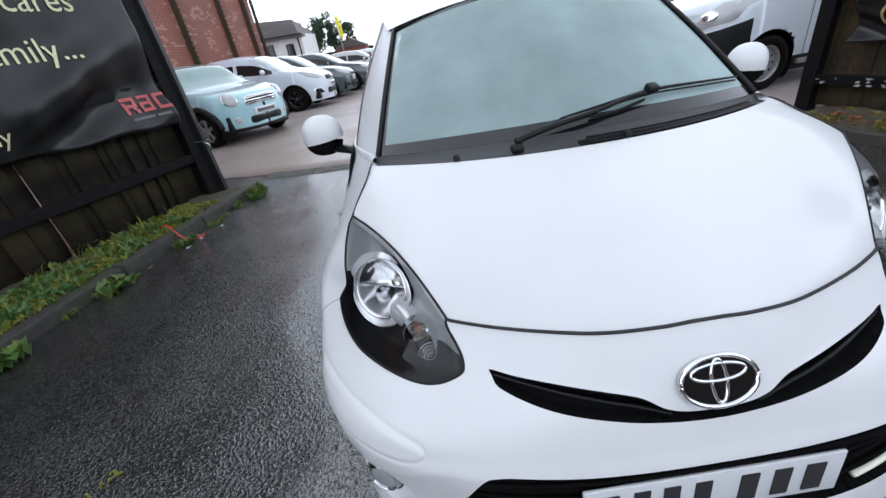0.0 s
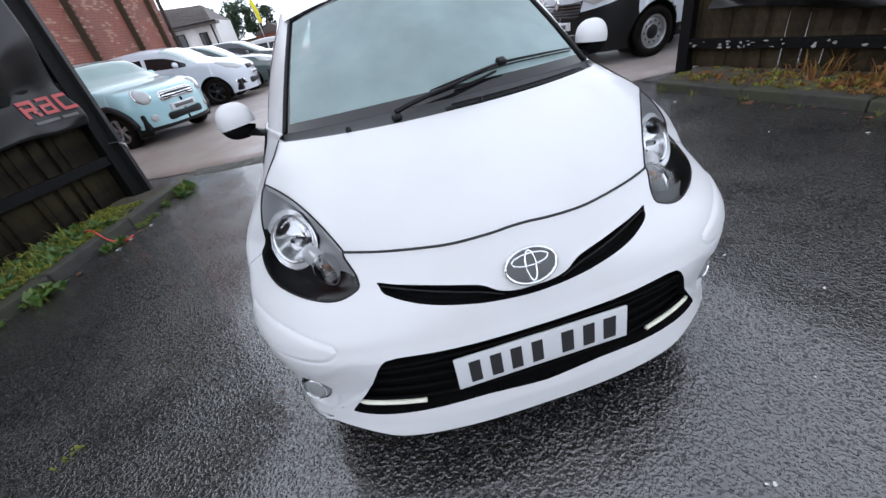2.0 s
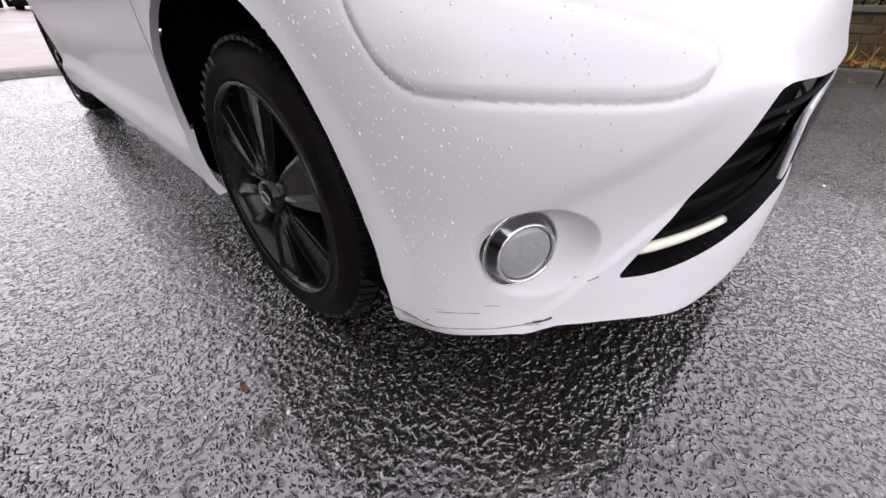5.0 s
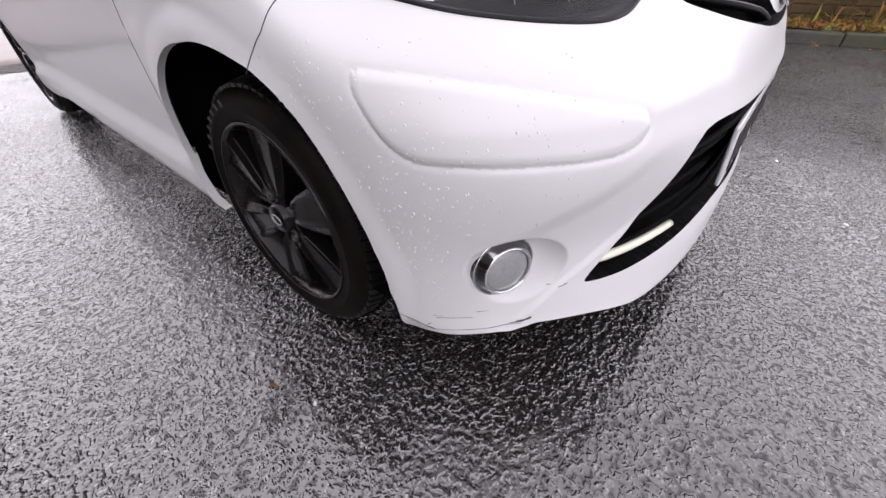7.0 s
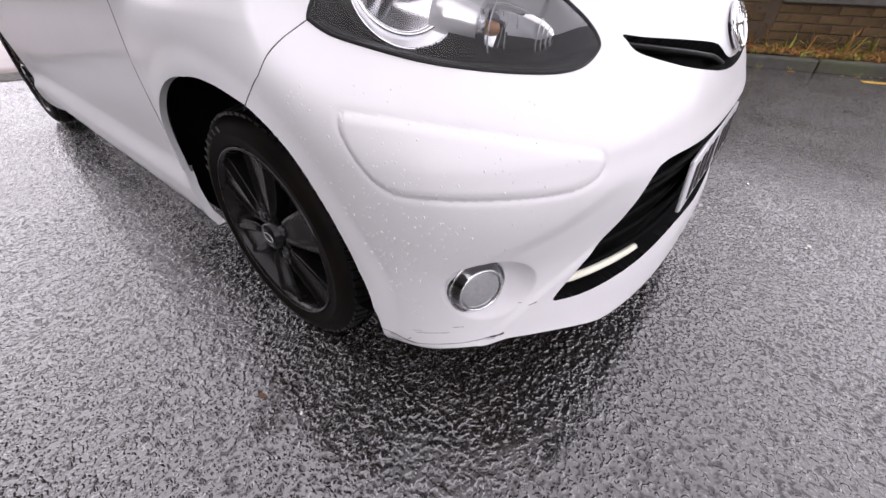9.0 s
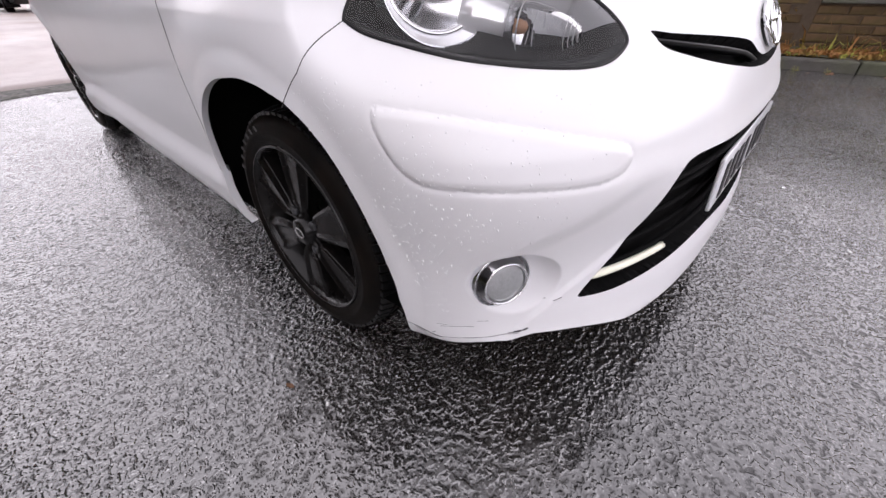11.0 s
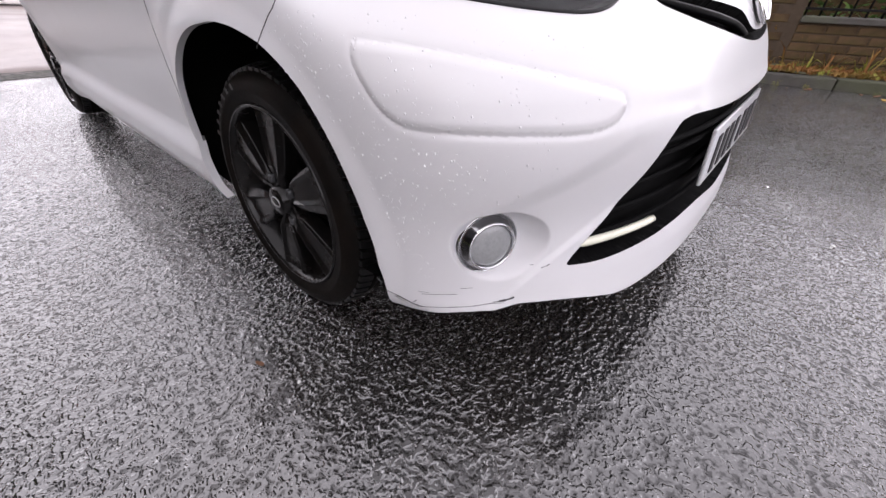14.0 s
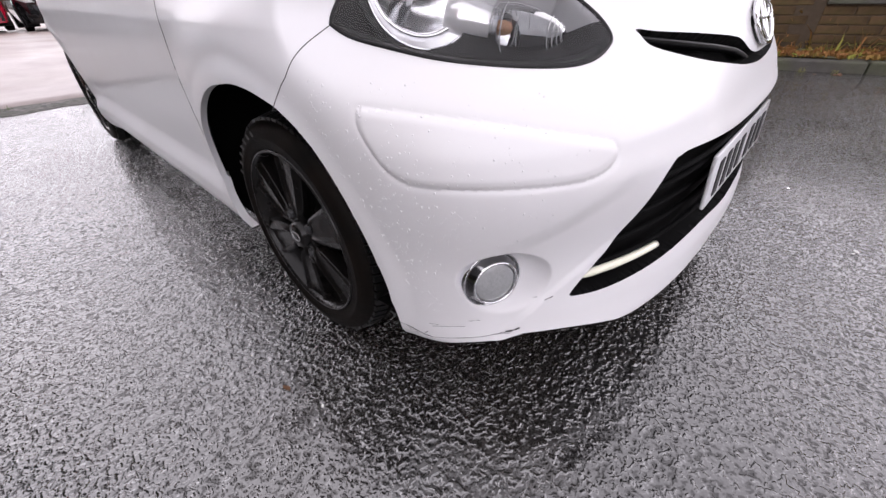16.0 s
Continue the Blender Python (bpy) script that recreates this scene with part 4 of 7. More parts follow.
for s in (-1, 1):
    lamp = part("headlamp", tray("headlamp", in_lamp & ~open_bowl & (FZ <= grey_line), LAMP_LOOP, 0.052, 0.034, BEZEL, side=s), None, car, "swept-back headlamp with black housing and clear lens")
    part("upper_bezel", tray("upper_bezel", in_lamp & ~open_bowl & (FZ > grey_line), LAMP_LOOP, 0.052, 0.034, BEZEL_GREY, side=s), None, lamp, "grey upper lamp bezel, lightened for sky reflected in the lens")
    part("lens", half_mesh("lens", in_lamp, LENS, side=s, offset=0.0015), None, lamp, "clear plastic headlamp lens")
    seal = skin_points(unflat(LAMP_LOOP[:, 0]), np.minimum(LAMP_LOOP[:, 1], top_edge(unflat(LAMP_LOOP[:, 0])) + 0.001), 0.0) * np.array([s, 1, 1])
    v, f = tube(seal.tolist(), 0.0032, 6, closed=True)
    part("seal", mesh("seal", v, f, BLACK_PLASTIC), None, lamp)
    # main bowl: a mirror dish set up and outwards in its rim, so that the rim widens to a sickle below
    place = pose(s * BOWL.x, BOWL.y, BOWL.z, -22, 0, s * 30)
    set_in = place @ Matrix.Translation((s * 0.0045, 0, 0.0085))
    v, f = dish(0.0715, 0.052, 14, 56)
    part("main_reflector", mesh("main_reflector", v, f, SILVER), None, lamp, "bright chrome reflector bowl", set_in)
    turn = [2 * math.pi * k / 56 for k in range(56)]
    v, f = plane_ring([(0.0845 * math.cos(t), -0.001, 0.0845 * math.sin(t)) for t in turn], [(0.0045 + 0.0725 * math.cos(t), 0.006, 0.0085 + 0.0725 * math.sin(t)) for t in turn], s)
    part("reflector_flange", mesh("reflector_flange", v, f, REFLECTOR), None, lamp, "satin silver sickle-shaped flange", place)
    part("reflector_rim", mesh("reflector_rim", *oval(0.0855, 0.0855, 0.0022, -0.002, n=64), CHROME), None, lamp, "", place)
    part("bulb", mesh("bulb", *lathe([(0.0, -0.004), (0.008, -0.003), (0.0095, 0.002), (0.0095, 0.034)], 20, "Y"), DARK_CHROME), None, lamp, "", set_in @ Matrix.Translation((s * 0.012, 0.014, -0.006)))
    part("bulb_cap", mesh("bulb_cap", *lathe([(0.0, -0.0015), (0.0055, -0.001), (0.006, 0.002)], 20, "Y"), BEZEL), None, lamp, "", set_in @ Matrix.Translation((s * 0.012, 0.0095, -0.006)))
    part("reflector_step", smooth_bm(box(0.112, 0.030, 0.003, 0.001)), SILVER, lamp, "", set_in @ pose(0, 0.034, 0.010, 8, 0, 0))
    for k in range(9):
        t = math.radians(52 + k * 11)
        part("flute", smooth_bm(box(0.0065, 0.003, 0.011, 0.0014)), SILVER, lamp, "", set_in @ pose(0.062 * math.cos(t), 0.014, 0.062 * math.sin(t), 0, 90 - math.degrees(t), 0))
    # broad pale crescent over the outer top of the bowl
    out_ring, in_ring = [], []
    for k in range(33):
        t = math.radians(62 + 108 * k / 32)
        w = 0.024 * min(1, (k / 20) ** 0.7) * min(1, (32 - k) / 3)
        c, e = -math.cos(t), math.sin(t)
        in_ring.append((0.0868 * c, 0.002, 0.0868 * e))
        out_ring.append(((0.0872 + w) * c, 0.010, (0.0872 + w) * e))
    vs = [(s * x, y, z) for x, y, z in out_ring + in_ring]
    part("pale_crescent", mesh("pale_crescent", vs, [(k, k + 1, 34 + k, 33 + k) for k in range(32)], REFLECTOR), None, lamp, "satin silver crescent round the bowl", place)
    # indicator: a chrome funnel out of the bowl's side, then a clear pointed cover
    reach = (LAMP_AXIS[1] - LAMP_AXIS[0]).length
    v, f = lathe([(0.030, -0.006), (0.034, 0.002), (0.034, reach * 0.25), (0.031, reach * 0.5), (0.027, reach * 0.75), (0.024, reach)], 36, "X")
    part("indicator_funnel", mesh("indicator_funnel", v, f, REFLECTOR), None, lamp, "bright satin chrome funnel beside the bowl", along_axis(LAMP_AXIS[0], LAMP_AXIS[1], s))
    base = along_axis(LAMP_AXIS[1], LAMP_AXIS[2], s)
    far = (LAMP_AXIS[2] - LAMP_AXIS[1]).length
    v, f = lathe([(0.023, 0.0), (0.037, -0.001), (0.039, 0.006), (0.037, far * 0.30), (0.031, far * 0.55), (0.021, far * 0.82), (0.012, far * 0.95), (0.005, far), (0.0, far + 0.0005)], 40, "X")
    tear = part("indicator_lens", mesh("indicator_lens", v, f, LENS), None, lamp, "clear pointed indicator cover", base)
    part("indicator_reflector", mesh("indicator_reflector", *lathe([(0.012, -0.012), (0.024, -0.006), (0.033, 0.004), (0.035, 0.012)], 36, "X"), SILVER), None, tear, "chrome bowl behind the indicator bulb")
    for k, (x, r) in enumerate(((0.018, 0.0375), (0.042, 0.033), (far * 0.80, 0.0215), (far * 0.86, 0.018), (far * 0.92, 0.0145), (far * 0.97, 0.010))):
        ring = [(x, r * math.cos(t), r * math.sin(t)) for t in turn]
        part("lens_ring", mesh("lens_ring", *tube(ring, 0.0008 if k > 1 else 0.0012, 6, closed=True), FROST), None, tear)
    part("indicator_bulb", mesh("indicator_bulb", *lathe([(0.010, -0.004), (0.011, 0.012), (0.008, 0.022), (0.0, 0.026)], 16, "X"), AMBER), None, tear, "dull amber bulb")

# fog lamps: a short can that stands proud in its bowl
for s in (-1, 1):
    fog = part("fog_lamp", mesh("fog_lamp", *lathe([(0.0, -0.0125), (0.020, -0.0115), (0.033, -0.009), (0.0365, -0.006), (0.037, 0.03)], 40, "Y"), FOG_GLASS), None, car, "round fog lamp with chrome ring", pose(s * 0.690, 0.166, 0.332, -4, 0, s * 26))
    part("fog_ring", mesh("fog_ring", *lathe([(0.037, -0.006), (0.0372, -0.010), (0.0390, -0.0115), (0.0410, -0.0095), (0.042, -0.005)], 48, "Y"), CHROME), None, fog, "chrome trim ring")
    # the collar's dark tone stands for what plain chrome would mirror here
    part("fog_collar", mesh("fog_collar", *lathe([(0.0415, -0.008), (0.0445, -0.002), (0.0505, 0.006)], 48, "Y"), DARK_CHROME), None, fog, "chrome collar, dark reflection put into its colour")
    part("fog_ring", mesh("fog_ring", *lathe([(0.050, 0.008), (0.0505, 0.004), (0.052, 0.0025), (0.0535, 0.004), (0.054, 0.03)], 48, "Y"), CHROME), None, fog, "outer chrome trim ring")

# wheels
def wheel(parent, x, y, s):
    hub = new("wheel")
    hub.parent = parent
    hub.matrix_basis = pose(s * x, y, WHEEL_R, 0, 0, 0 if s > 0 else 180)
    hub["label"] = "black alloy wheel with wet road-dirty tyre"
    prof = [(0.196, 0.060), (0.201, 0.072), (0.204, 0.0755), (0.210, 0.0775), (0.224, 0.0795), (0.226, 0.0808), (0.229, 0.0800), (0.236, 0.0790), (0.244, 0.0765), (0.252, 0.0715), (0.258, 0.064), (0.262, 0.056), (0.263, 0.028), (0.266, 0.0275),
            (0.271, 0.022), (0.271, 0.004), (0.265, 0.0025), (0.265, -0.0025), (0.271, -0.004), (0.271, -0.05), (0.257, -0.07), (0.20, -0.077), (0.18, -0.062)]
    verts, faces = lathe(prof, 128, "X")
    part("tyre", mesh("tyre", verts, faces, RUBBER), None, hub, "black tyre with worn tread blocks")
    part("rim", mesh("rim", *lathe([(0.203, 0.070), (0.2015, 0.077), (0.199, 0.0785), (0.196, 0.077), (0.192, 0.070), (0.188, 0.056), (0.176, 0.03), (0.164, -0.06)], 80, "X"), WHEEL_BLACK), None, hub, "black rim with a thin bright lip")
    v, f = tube([(0.0775, 0.1985 * math.cos(t), 0.1985 * math.sin(t)) for t in np.linspace(0, 2 * math.pi, 96, endpoint=False)], 0.0011, 5, closed=True)
    part("rim_lip", mesh("rim_lip", v, f, RIM_LIP), None, hub, "worn edge of the rim")
    part("brake_disc", mesh("brake_disc", *lathe([(0.0, 0.0), (0.12, 0.0), (0.12, -0.02)], 40, "X"), RIM_DIRTY), None, hub)
    part("brake_caliper", smooth_bm(box(0.05, 0.06, 0.11, 0.012, (0.004, -0.112, 0.03), 2)), CALIPER, hub, "rusty brake caliper behind the spokes")
    tv, tf = [], []
    rnd = random.Random(5)
    for i in range(72):
        t0, t1 = 2 * math.pi * (i + 0.10) / 72, 2 * math.pi * (i + 0.80) / 72
        low_a, hi_a = 0.029, 0.0605 + rnd.uniform(0, 0.002)
        b = len(tv)
        for r in (0.256, 0.2722):
            for t in (t0, t1):
                for a in (low_a, hi_a):
                    rr = r - (0.0065 if a == hi_a else 0)
                    tv.append((a, rr * math.cos(t + 0.03 * (a - low_a) / 0.025), rr * math.sin(t + 0.03 * (a - low_a) / 0.025)))
        tf += [tuple(b + q for q in ff) for ff in ((4, 6, 7, 5), (0, 1, 5, 4), (2, 6, 7, 3), (0, 4, 6, 2), (1, 3, 7, 5))]
    part("tread", mesh("tread", tv, tf, TREAD, smooth=False), None, hub, "shoulder tread blocks")
    # raised moulded bars on the sidewall
    for k in range(14):
        t = 0.35 + k * 0.13 + (0.9 if k > 6 else 0)
        part("sidewall_mark", box(0.0012, 0.011, 0.016, 0.0003), TREAD, hub, "", pose(0, 0, 0, math.degrees(t)) @ pose(0.0796, 0.0, 0.236, 0, 8, 0))
    # six broad spokes: a sunken blade between raised edges, with a step near the hub
    outline = ((0.024, 0.013, 0.0), (0.048, 0.017, 0.003), (0.062, 0.022, 0.010), (0.074, 0.030, 0.010), (0.110, 0.039, 0.007), (0.150, 0.046, 0.003), (0.191, 0.052, 0.0))
    for k in range(6):
        bm = bmesh.new()
        rings = []
        for r, w, lift in outline:
            xo = 0.062 + 0.008 * (r / 0.19) + lift * 0.7
            ring = [bm.verts.new((xo - 0.036, -w, r)), bm.verts.new((xo - 0.004, -w, r)), bm.verts.new((xo, -w * 0.80, r)), bm.verts.new((xo - 0.006, -w * 0.62, r)),
                    bm.verts.new((xo - 0.004, w * 0.30, r)), bm.verts.new((xo + 0.003, w * 0.55, r)), bm.verts.new((xo - 0.006, w, r)), bm.verts.new((xo - 0.036, w, r))]
            rings.append(ring)
        for a, b in zip(rings, rings[1:]):
            for i in range(7):
                bm.faces.new((a[i], a[i + 1], b[i + 1], b[i]))
        bmesh.ops.recalc_face_normals(bm, faces=bm.faces)
        bmesh.ops.bevel(bm, geom=[e for e in bm.edges if not e.is_boundary], offset=0.0012, segments=1, affect="EDGES")
        part("spoke", bm, WHEEL_BLACK, hub, "", pose(0, 0, 0, 60 * k - 5))
    cap = part("centre_cap", mesh("centre_cap", *lathe([(0.0, 0.082), (0.026, 0.082), (0.031, 0.079), (0.034, 0.058)], 32, "X"), WHEEL_BLACK), None, hub, "round black centre cap")
    v, f = tube([(0.0825, 0.017 * math.cos(t), 0.011 * math.sin(t)) for t in np.linspace(0, 2 * math.pi, 28, endpoint=False)], 0.0013, 5, closed=True)
    part("cap_ring", mesh("cap_ring", v, f, DULL_SILVER), None, cap)
    for k in range(4):
        part("wheel_nut", smooth_bm(box(0.012, 0.018, 0.018, 0.004)), GREY_PLASTIC, hub, "", pose(0.066, 0.05 * math.cos(math.pi / 2 * k + 0.6), 0.05 * math.sin(math.pi / 2 * k + 0.6)))
    return hub


def skin_reach(y, z):
    """Half width of the body at y, z, also round the bumper's corner."""
    yc, y0, n = float(FLANK_Y(z)), float(NOSE_Y(z)), float(NOSE_POW(z))
    return float(flank_x(max(y, yc), z)) * (1 - min(max((yc - y) / (yc - y0), 0), 1) ** n) ** (1 / n)


for s in (-1, 1):
    for y in (AXLE_F, AXLE_R):
        wheel(car, 0.716, y - 0.007, s)
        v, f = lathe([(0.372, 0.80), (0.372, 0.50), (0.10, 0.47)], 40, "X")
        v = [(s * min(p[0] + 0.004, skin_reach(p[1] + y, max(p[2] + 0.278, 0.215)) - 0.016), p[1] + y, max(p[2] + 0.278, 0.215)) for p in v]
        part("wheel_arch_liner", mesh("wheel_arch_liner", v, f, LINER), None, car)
part("underbody", box(1.34, 3.1, 0.12, 0.03, (0, 1.75, 0.24)), BLACK_PLASTIC, car)
part("engine_shield", box(0.95, 0.5, 0.30, 0.03, (0, 0.42, 0.45)), BLACK_PLASTIC, car)

# side repeater, door handle
for s in (-1, 1):
    q = skin_points(np.array([1.385]), np.array([0.762]), 0.004)[0]
    part("side_repeater", mesh("side_repeater", *lathe([(0.0, 0.008), (0.012, 0.007), (0.017, 0.003), (0.019, -0.004)], 20, "X"), FROST), None, car, "small oval indicator repeater", Matrix.Translation((s * q[0], q[1], q[2])) @ Matrix.Diagonal((s, 1, 0.8, 1)))
    part("repeater_bulb", mesh("repeater_bulb", *lathe([(0.0, 0.010), (0.005, 0.009), (0.006, 0.002)], 12, "X"), AMBER), None, car, "", Matrix.Translation((s * q[0], q[1], q[2])) @ Matrix.Diagonal((s, 1, 1, 1)))
    q = skin_points(np.array([2.35]), np.array([0.83]), 0.012)[0]
    part("door_handle", smooth_bm(box(0.03, 0.17, 0.028, 0.010)), WHITE, car, "", pose(s * q[0], q[1], q[2]))

# black sail panel at the foot of the windscreen pillar
for s in (-1, 1):
    yy = np.linspace(0.884, 1.17, 16)
    lo = np.interp(yy, (0.884, 1.17), (0.858, 0.908))
    hi = np.interp(yy, (0.884, 0.995, 1.04, 1.17), (0.861, 0.938, 0.957, 0.962))
    vs, fs = [], []
    for i in range(16):
        for j in range(6):
            z = lo[i] + (hi[i] - lo[i]) * j / 5
            q = skin_points(np.array([1 + (yy[i] - FLANK_Y(z))]), np.array([z]), 0.004)[0]
            vs.append((s * q[0], q[1], q[2]))
    for i in range(15):
        for j in range(5):
            fs.append((i * 6 + j, i * 6 + j + 1, i * 6 + j + 7, i * 6 + j + 6))
    part("sail_panel", mesh("sail_panel", vs, fs, GRILLE_BLACK), None, car, "black plastic triangle behind the mirror")

# glazing, pillars, roof
def patch(fn, nu, nv, name, mats, index=None, both=True, smooth=True):
    """A surface from fn(u, v) over the unit square, mirrored if asked."""
    A, B = np.meshgrid(np.linspace(0, 1, nu), np.linspace(0, 1, nv), indexing="ij")
    p = fn(A, B).reshape(-1, 3)
    q = np.array([(i * nv + j, (i + 1) * nv + j, (i + 1) * nv + j + 1, i * nv + j + 1) for i in range(nu - 1) for j in range(nv - 1)])
    idx = None
    if index is not None:
        idx = index((np.arange(nu - 1)[:, None] + 0.5) / (nu - 1) + 0 * np.arange(nv - 1)[None, :], (np.arange(nv - 1)[None, :] + 0.5) / (nv - 1) + 0 * np.arange(nu - 1)[:, None]).ravel()
    if both:
        p2 = p * np.array([-1, 1, 1])
        q = np.concatenate([q, q[:, ::-1] + len(p)])
        p = np.concatenate([p, p2])
        idx = None if idx is None else np.concatenate([idx, idx])
    return mesh(name, p, q.tolist(), mats, smooth, idx)


def screen_point(q, t):
    bx, by, bz = 0.612 * q, 0.672 + 0.135 * q ** 2.2, 0.985 - 0.012 * q ** 2
    tx, ty, tz = 0.505 * q, 1.225 + 0.075 * q ** 2, 1.392 - 0.07 * q ** 2
    b = 0.018 * np.sin(math.pi * t)
    return np.stack([bx + (tx - bx) * t, by + (ty - by) * t - b * 0.5, bz + (tz - bz) * t + b * (1 - 0.6 * q)], -1)


def rail_point(s):
    y = 1.30 + 1.68 * s
    return np.interp(y, (1.30, 1.6, 2.4, 2.98), (0.525, 0.555, 0.555, 0.50)), y, np.interp(y, (1.30, 1.6, 2.2, 2.98), (1.328, 1.385, 1.40, 1.345))


def roof_point(q, t):
    rx, ry, rz = rail_point(t)
    front = screen_point(q, np.ones_like(q))
    y = front[..., 1] + (2.98 - front[..., 1]) * t
    z = rz + 0.066 * (1 - q ** 2) * np.interp(t, (0, 0.3, 1), (0.97, 1.05, 0.8))
    return np.stack([rx * q, y, z], -1)


def side_glass_point(s, t):
    by = 0.90 + 2.1 * s
    bx, bz = EDGE_X(by) - 0.008, EDGE_Z(by)
    rx, ry, rz = rail_point(s)
    k = 0.02 * np.sin(math.pi * t)
    return np.stack([bx + (rx - bx) * t + k, by + (ry - by) * t, bz + (rz - bz) * t], -1)


def cowl_point(a, b):
    """The corner of the wing between bonnet, pillar foot and door."""
    foot = pillar_point(a, np.zeros_like(a))
    y = 0.765 + (0.90 + 2.1 * 0.085 - 0.765) * a
    rim = np.stack([EDGE_X(y), y, EDGE_Z(y)], -1)
    p = foot + (rim - foot) * b[..., None]
    p[..., 2] += 0.006 * np.sin(math.pi * b)
    return p


def pillar_point(a, t):
    e = screen_point(np.ones_like(a), t)
    g = side_glass_point(np.full_like(a, 0.085), t)
    low = np.stack([np.full_like(a, 0.0), np.full_like(a, 0.0), np.full_like(a, 0.0)], -1)
    m = e + (g - e) * a[..., None]
    m[..., 0] += 0.012 * np.sin(math.pi * a)
    m[..., 2] += 0.010 * np.sin(math.pi * a)
    return m + low


screen = part("windscreen", patch(screen_point, 50, 60, "windscreen", [SCREEN, GLOSS_BLACK], lambda a, b: ((a > 0.955) | (b < 0.075) | (b > 0.965)).astype(int)), None, car, "curved windscreen, sky reflection partly put in as a pale film, black border")
part("roof", patch(roof_point, 16, 30, "roof", WHITE), None, car)
for s in (-1, 1):
    flip = Matrix.Diagonal((s, 1, 1, 1))
    part("windscreen_pillar", patch(pillar_point, 8, 24, "windscreen_pillar", WHITE, both=False), None, car, "", flip)
    part("side_window", patch(lambda a, b: side_glass_point(0.085 + 0.915 * a, b), 60, 14, "side_window", [DARK_GLASS, BLACK_PLASTIC, WHITE], lambda a, b: np.where((a < 0.07 * (1 - 0.3 * b)) | ((a > 0.46) & (a < 0.50)) | (b < 0.06), 1, np.where((b > 0.93) | (a > 0.9), 2, 0)), both=False), None, car, "dark side window with black front corner", flip)
    part("wing_corner", patch(cowl_point, 16, 6, "wing_corner", WHITE, both=False), None, car, "", flip)
    line = screen_point(np.full(20, 0.992), np.linspace(0, 1, 20))
    v, f = tube((line * np.array([s, 1, 1]) + np.array([0, -0.002, 0.004])).tolist(), 0.008, 6)
    part("screen_trim", mesh("screen_trim", v, f, BLACK_PLASTIC), None, screen)
part("tailgate", patch(lambda a, b: np.stack([(0.50 + 0.15 * b) * a, 2.98 + 0.40 * b - 0.06 * a ** 2, 1.40 - 0.055 * a ** 2 * (1 - b) - 0.42 * b], -1), 12, 12, "tailgate", [DARK_GLASS, WHITE], lambda a, b: ((a > 0.85) | (b < 0.12)).astype(int)), None, car)

# scuttle between bonnet and screen
def scuttle_point(q, t):
    rx = 0.622 * q
    ry, rz = 0.588 + 0.176 * q ** 2.2, 0.960 - 0.004 * q ** 2
    e = screen_point(q, np.zeros_like(q))
    low = 0.012 * np.sin(math.pi * t)
    return np.stack([rx + (e[..., 0] - rx) * t, ry + (e[..., 1] + 0.004 - ry) * t, rz + (e[..., 2] + 0.002 - rz) * t - low], -1)


scuttle = part("scuttle", patch(scuttle_point, 40, 8, "scuttle", GREY_PLASTIC), None, car, "dark grey plastic scuttle panel")
for k, q in enumerate(np.linspace(-0.04, 0.90, 64)):
    p = scuttle_point(np.array(abs(q)), np.array(0.38))
    part("vent_slat", box(0.0045, 0.030, 0.007, 0.001), BLACK_PLASTIC, scuttle, "", pose(p[0] * (1 if q > 0 else -1), p[1] - 0.006, p[2] + 0.004, 8, 0, 0))
for lift in (0.16, 0.60):
    q = np.linspace(0.0, 0.9, 20)
    line = scuttle_point(q, np.full(20, lift))
    v, f = tube((line + np.array([0, 0, 0.005])).tolist(), 0.003, 6)
    part("vent_rail", mesh("vent_rail", v, f, BLACK_PLASTIC), None, scuttle)
for x, y, z in ((-0.371, 0.648, 0.968), (0.10, 0.604, 0.968)):
    part("washer_jet", mesh("washer_jet", *lathe([(0.0, 0.012), (0.006, 0.011), (0.009, 0.004), (0.010, -0.006)], 14, "Z"), BLACK_PLASTIC), None, scuttle, "", pose(x, y, z))
# wiper
wiper = part("wiper", smooth_bm(box(0.036, 0.036, 0.024, 0.010)), BLACK_PLASTIC, car, "single black windscreen wiper", pose(-0.20, 0.630, 0.974))
for name, pts, r in (("wiper_arm", [(-0.20, 0.640, 0.990), (-0.12, 0.660, 1.005), (0.05, 0.680, 1.030), (0.15, 0.705, 1.046), (0.226, 0.732, 1.048)], (0.010, 0.009, 0.006, 0.0055, 0.005)),
                     ("wiper_blade", [(-0.058, 0.690, 1.022), (0.077, 0.707, 1.037), (0.228, 0.735, 1.050), (0.387, 0.770, 1.043), (0.553, 0.823, 1.030)], (0.003, 0.0045, 0.0055, 0.0045, 0.003)),
                     ("wiper_rubber", [(-0.058, 0.695, 1.012), (0.077, 0.712, 1.027), (0.228, 0.741, 1.038), (0.387, 0.775, 1.032), (0.553, 0.828, 1.020)], (0.003, 0.003, 0.003, 0.003, 0.003)),
                     ("wiper_spoiler", [(0.03, 0.690, 1.012), (0.10, 0.695, 1.014), (0.20, 0.715, 1.030)], (0.004, 0.005, 0.004))):
    line = round_loop(pts, 6, closed=False)
    rad = np.interp(np.linspace(0, 1, len(line)), np.linspace(0, 1, len(r)), r)
    v, f = tube(line.tolist(), rad, 6)
    part(name, mesh(name, v, f, BLACK_PLASTIC), None, wiper, "", wiper.matrix_basis.inverted())
part("wiper_joint", smooth_bm(box(0.035, 0.03, 0.022, 0.006)), BLACK_PLASTIC, wiper, "", wiper.matrix_basis.inverted() @ pose(0.228, 0.730, 1.056, 30, 0, 15))

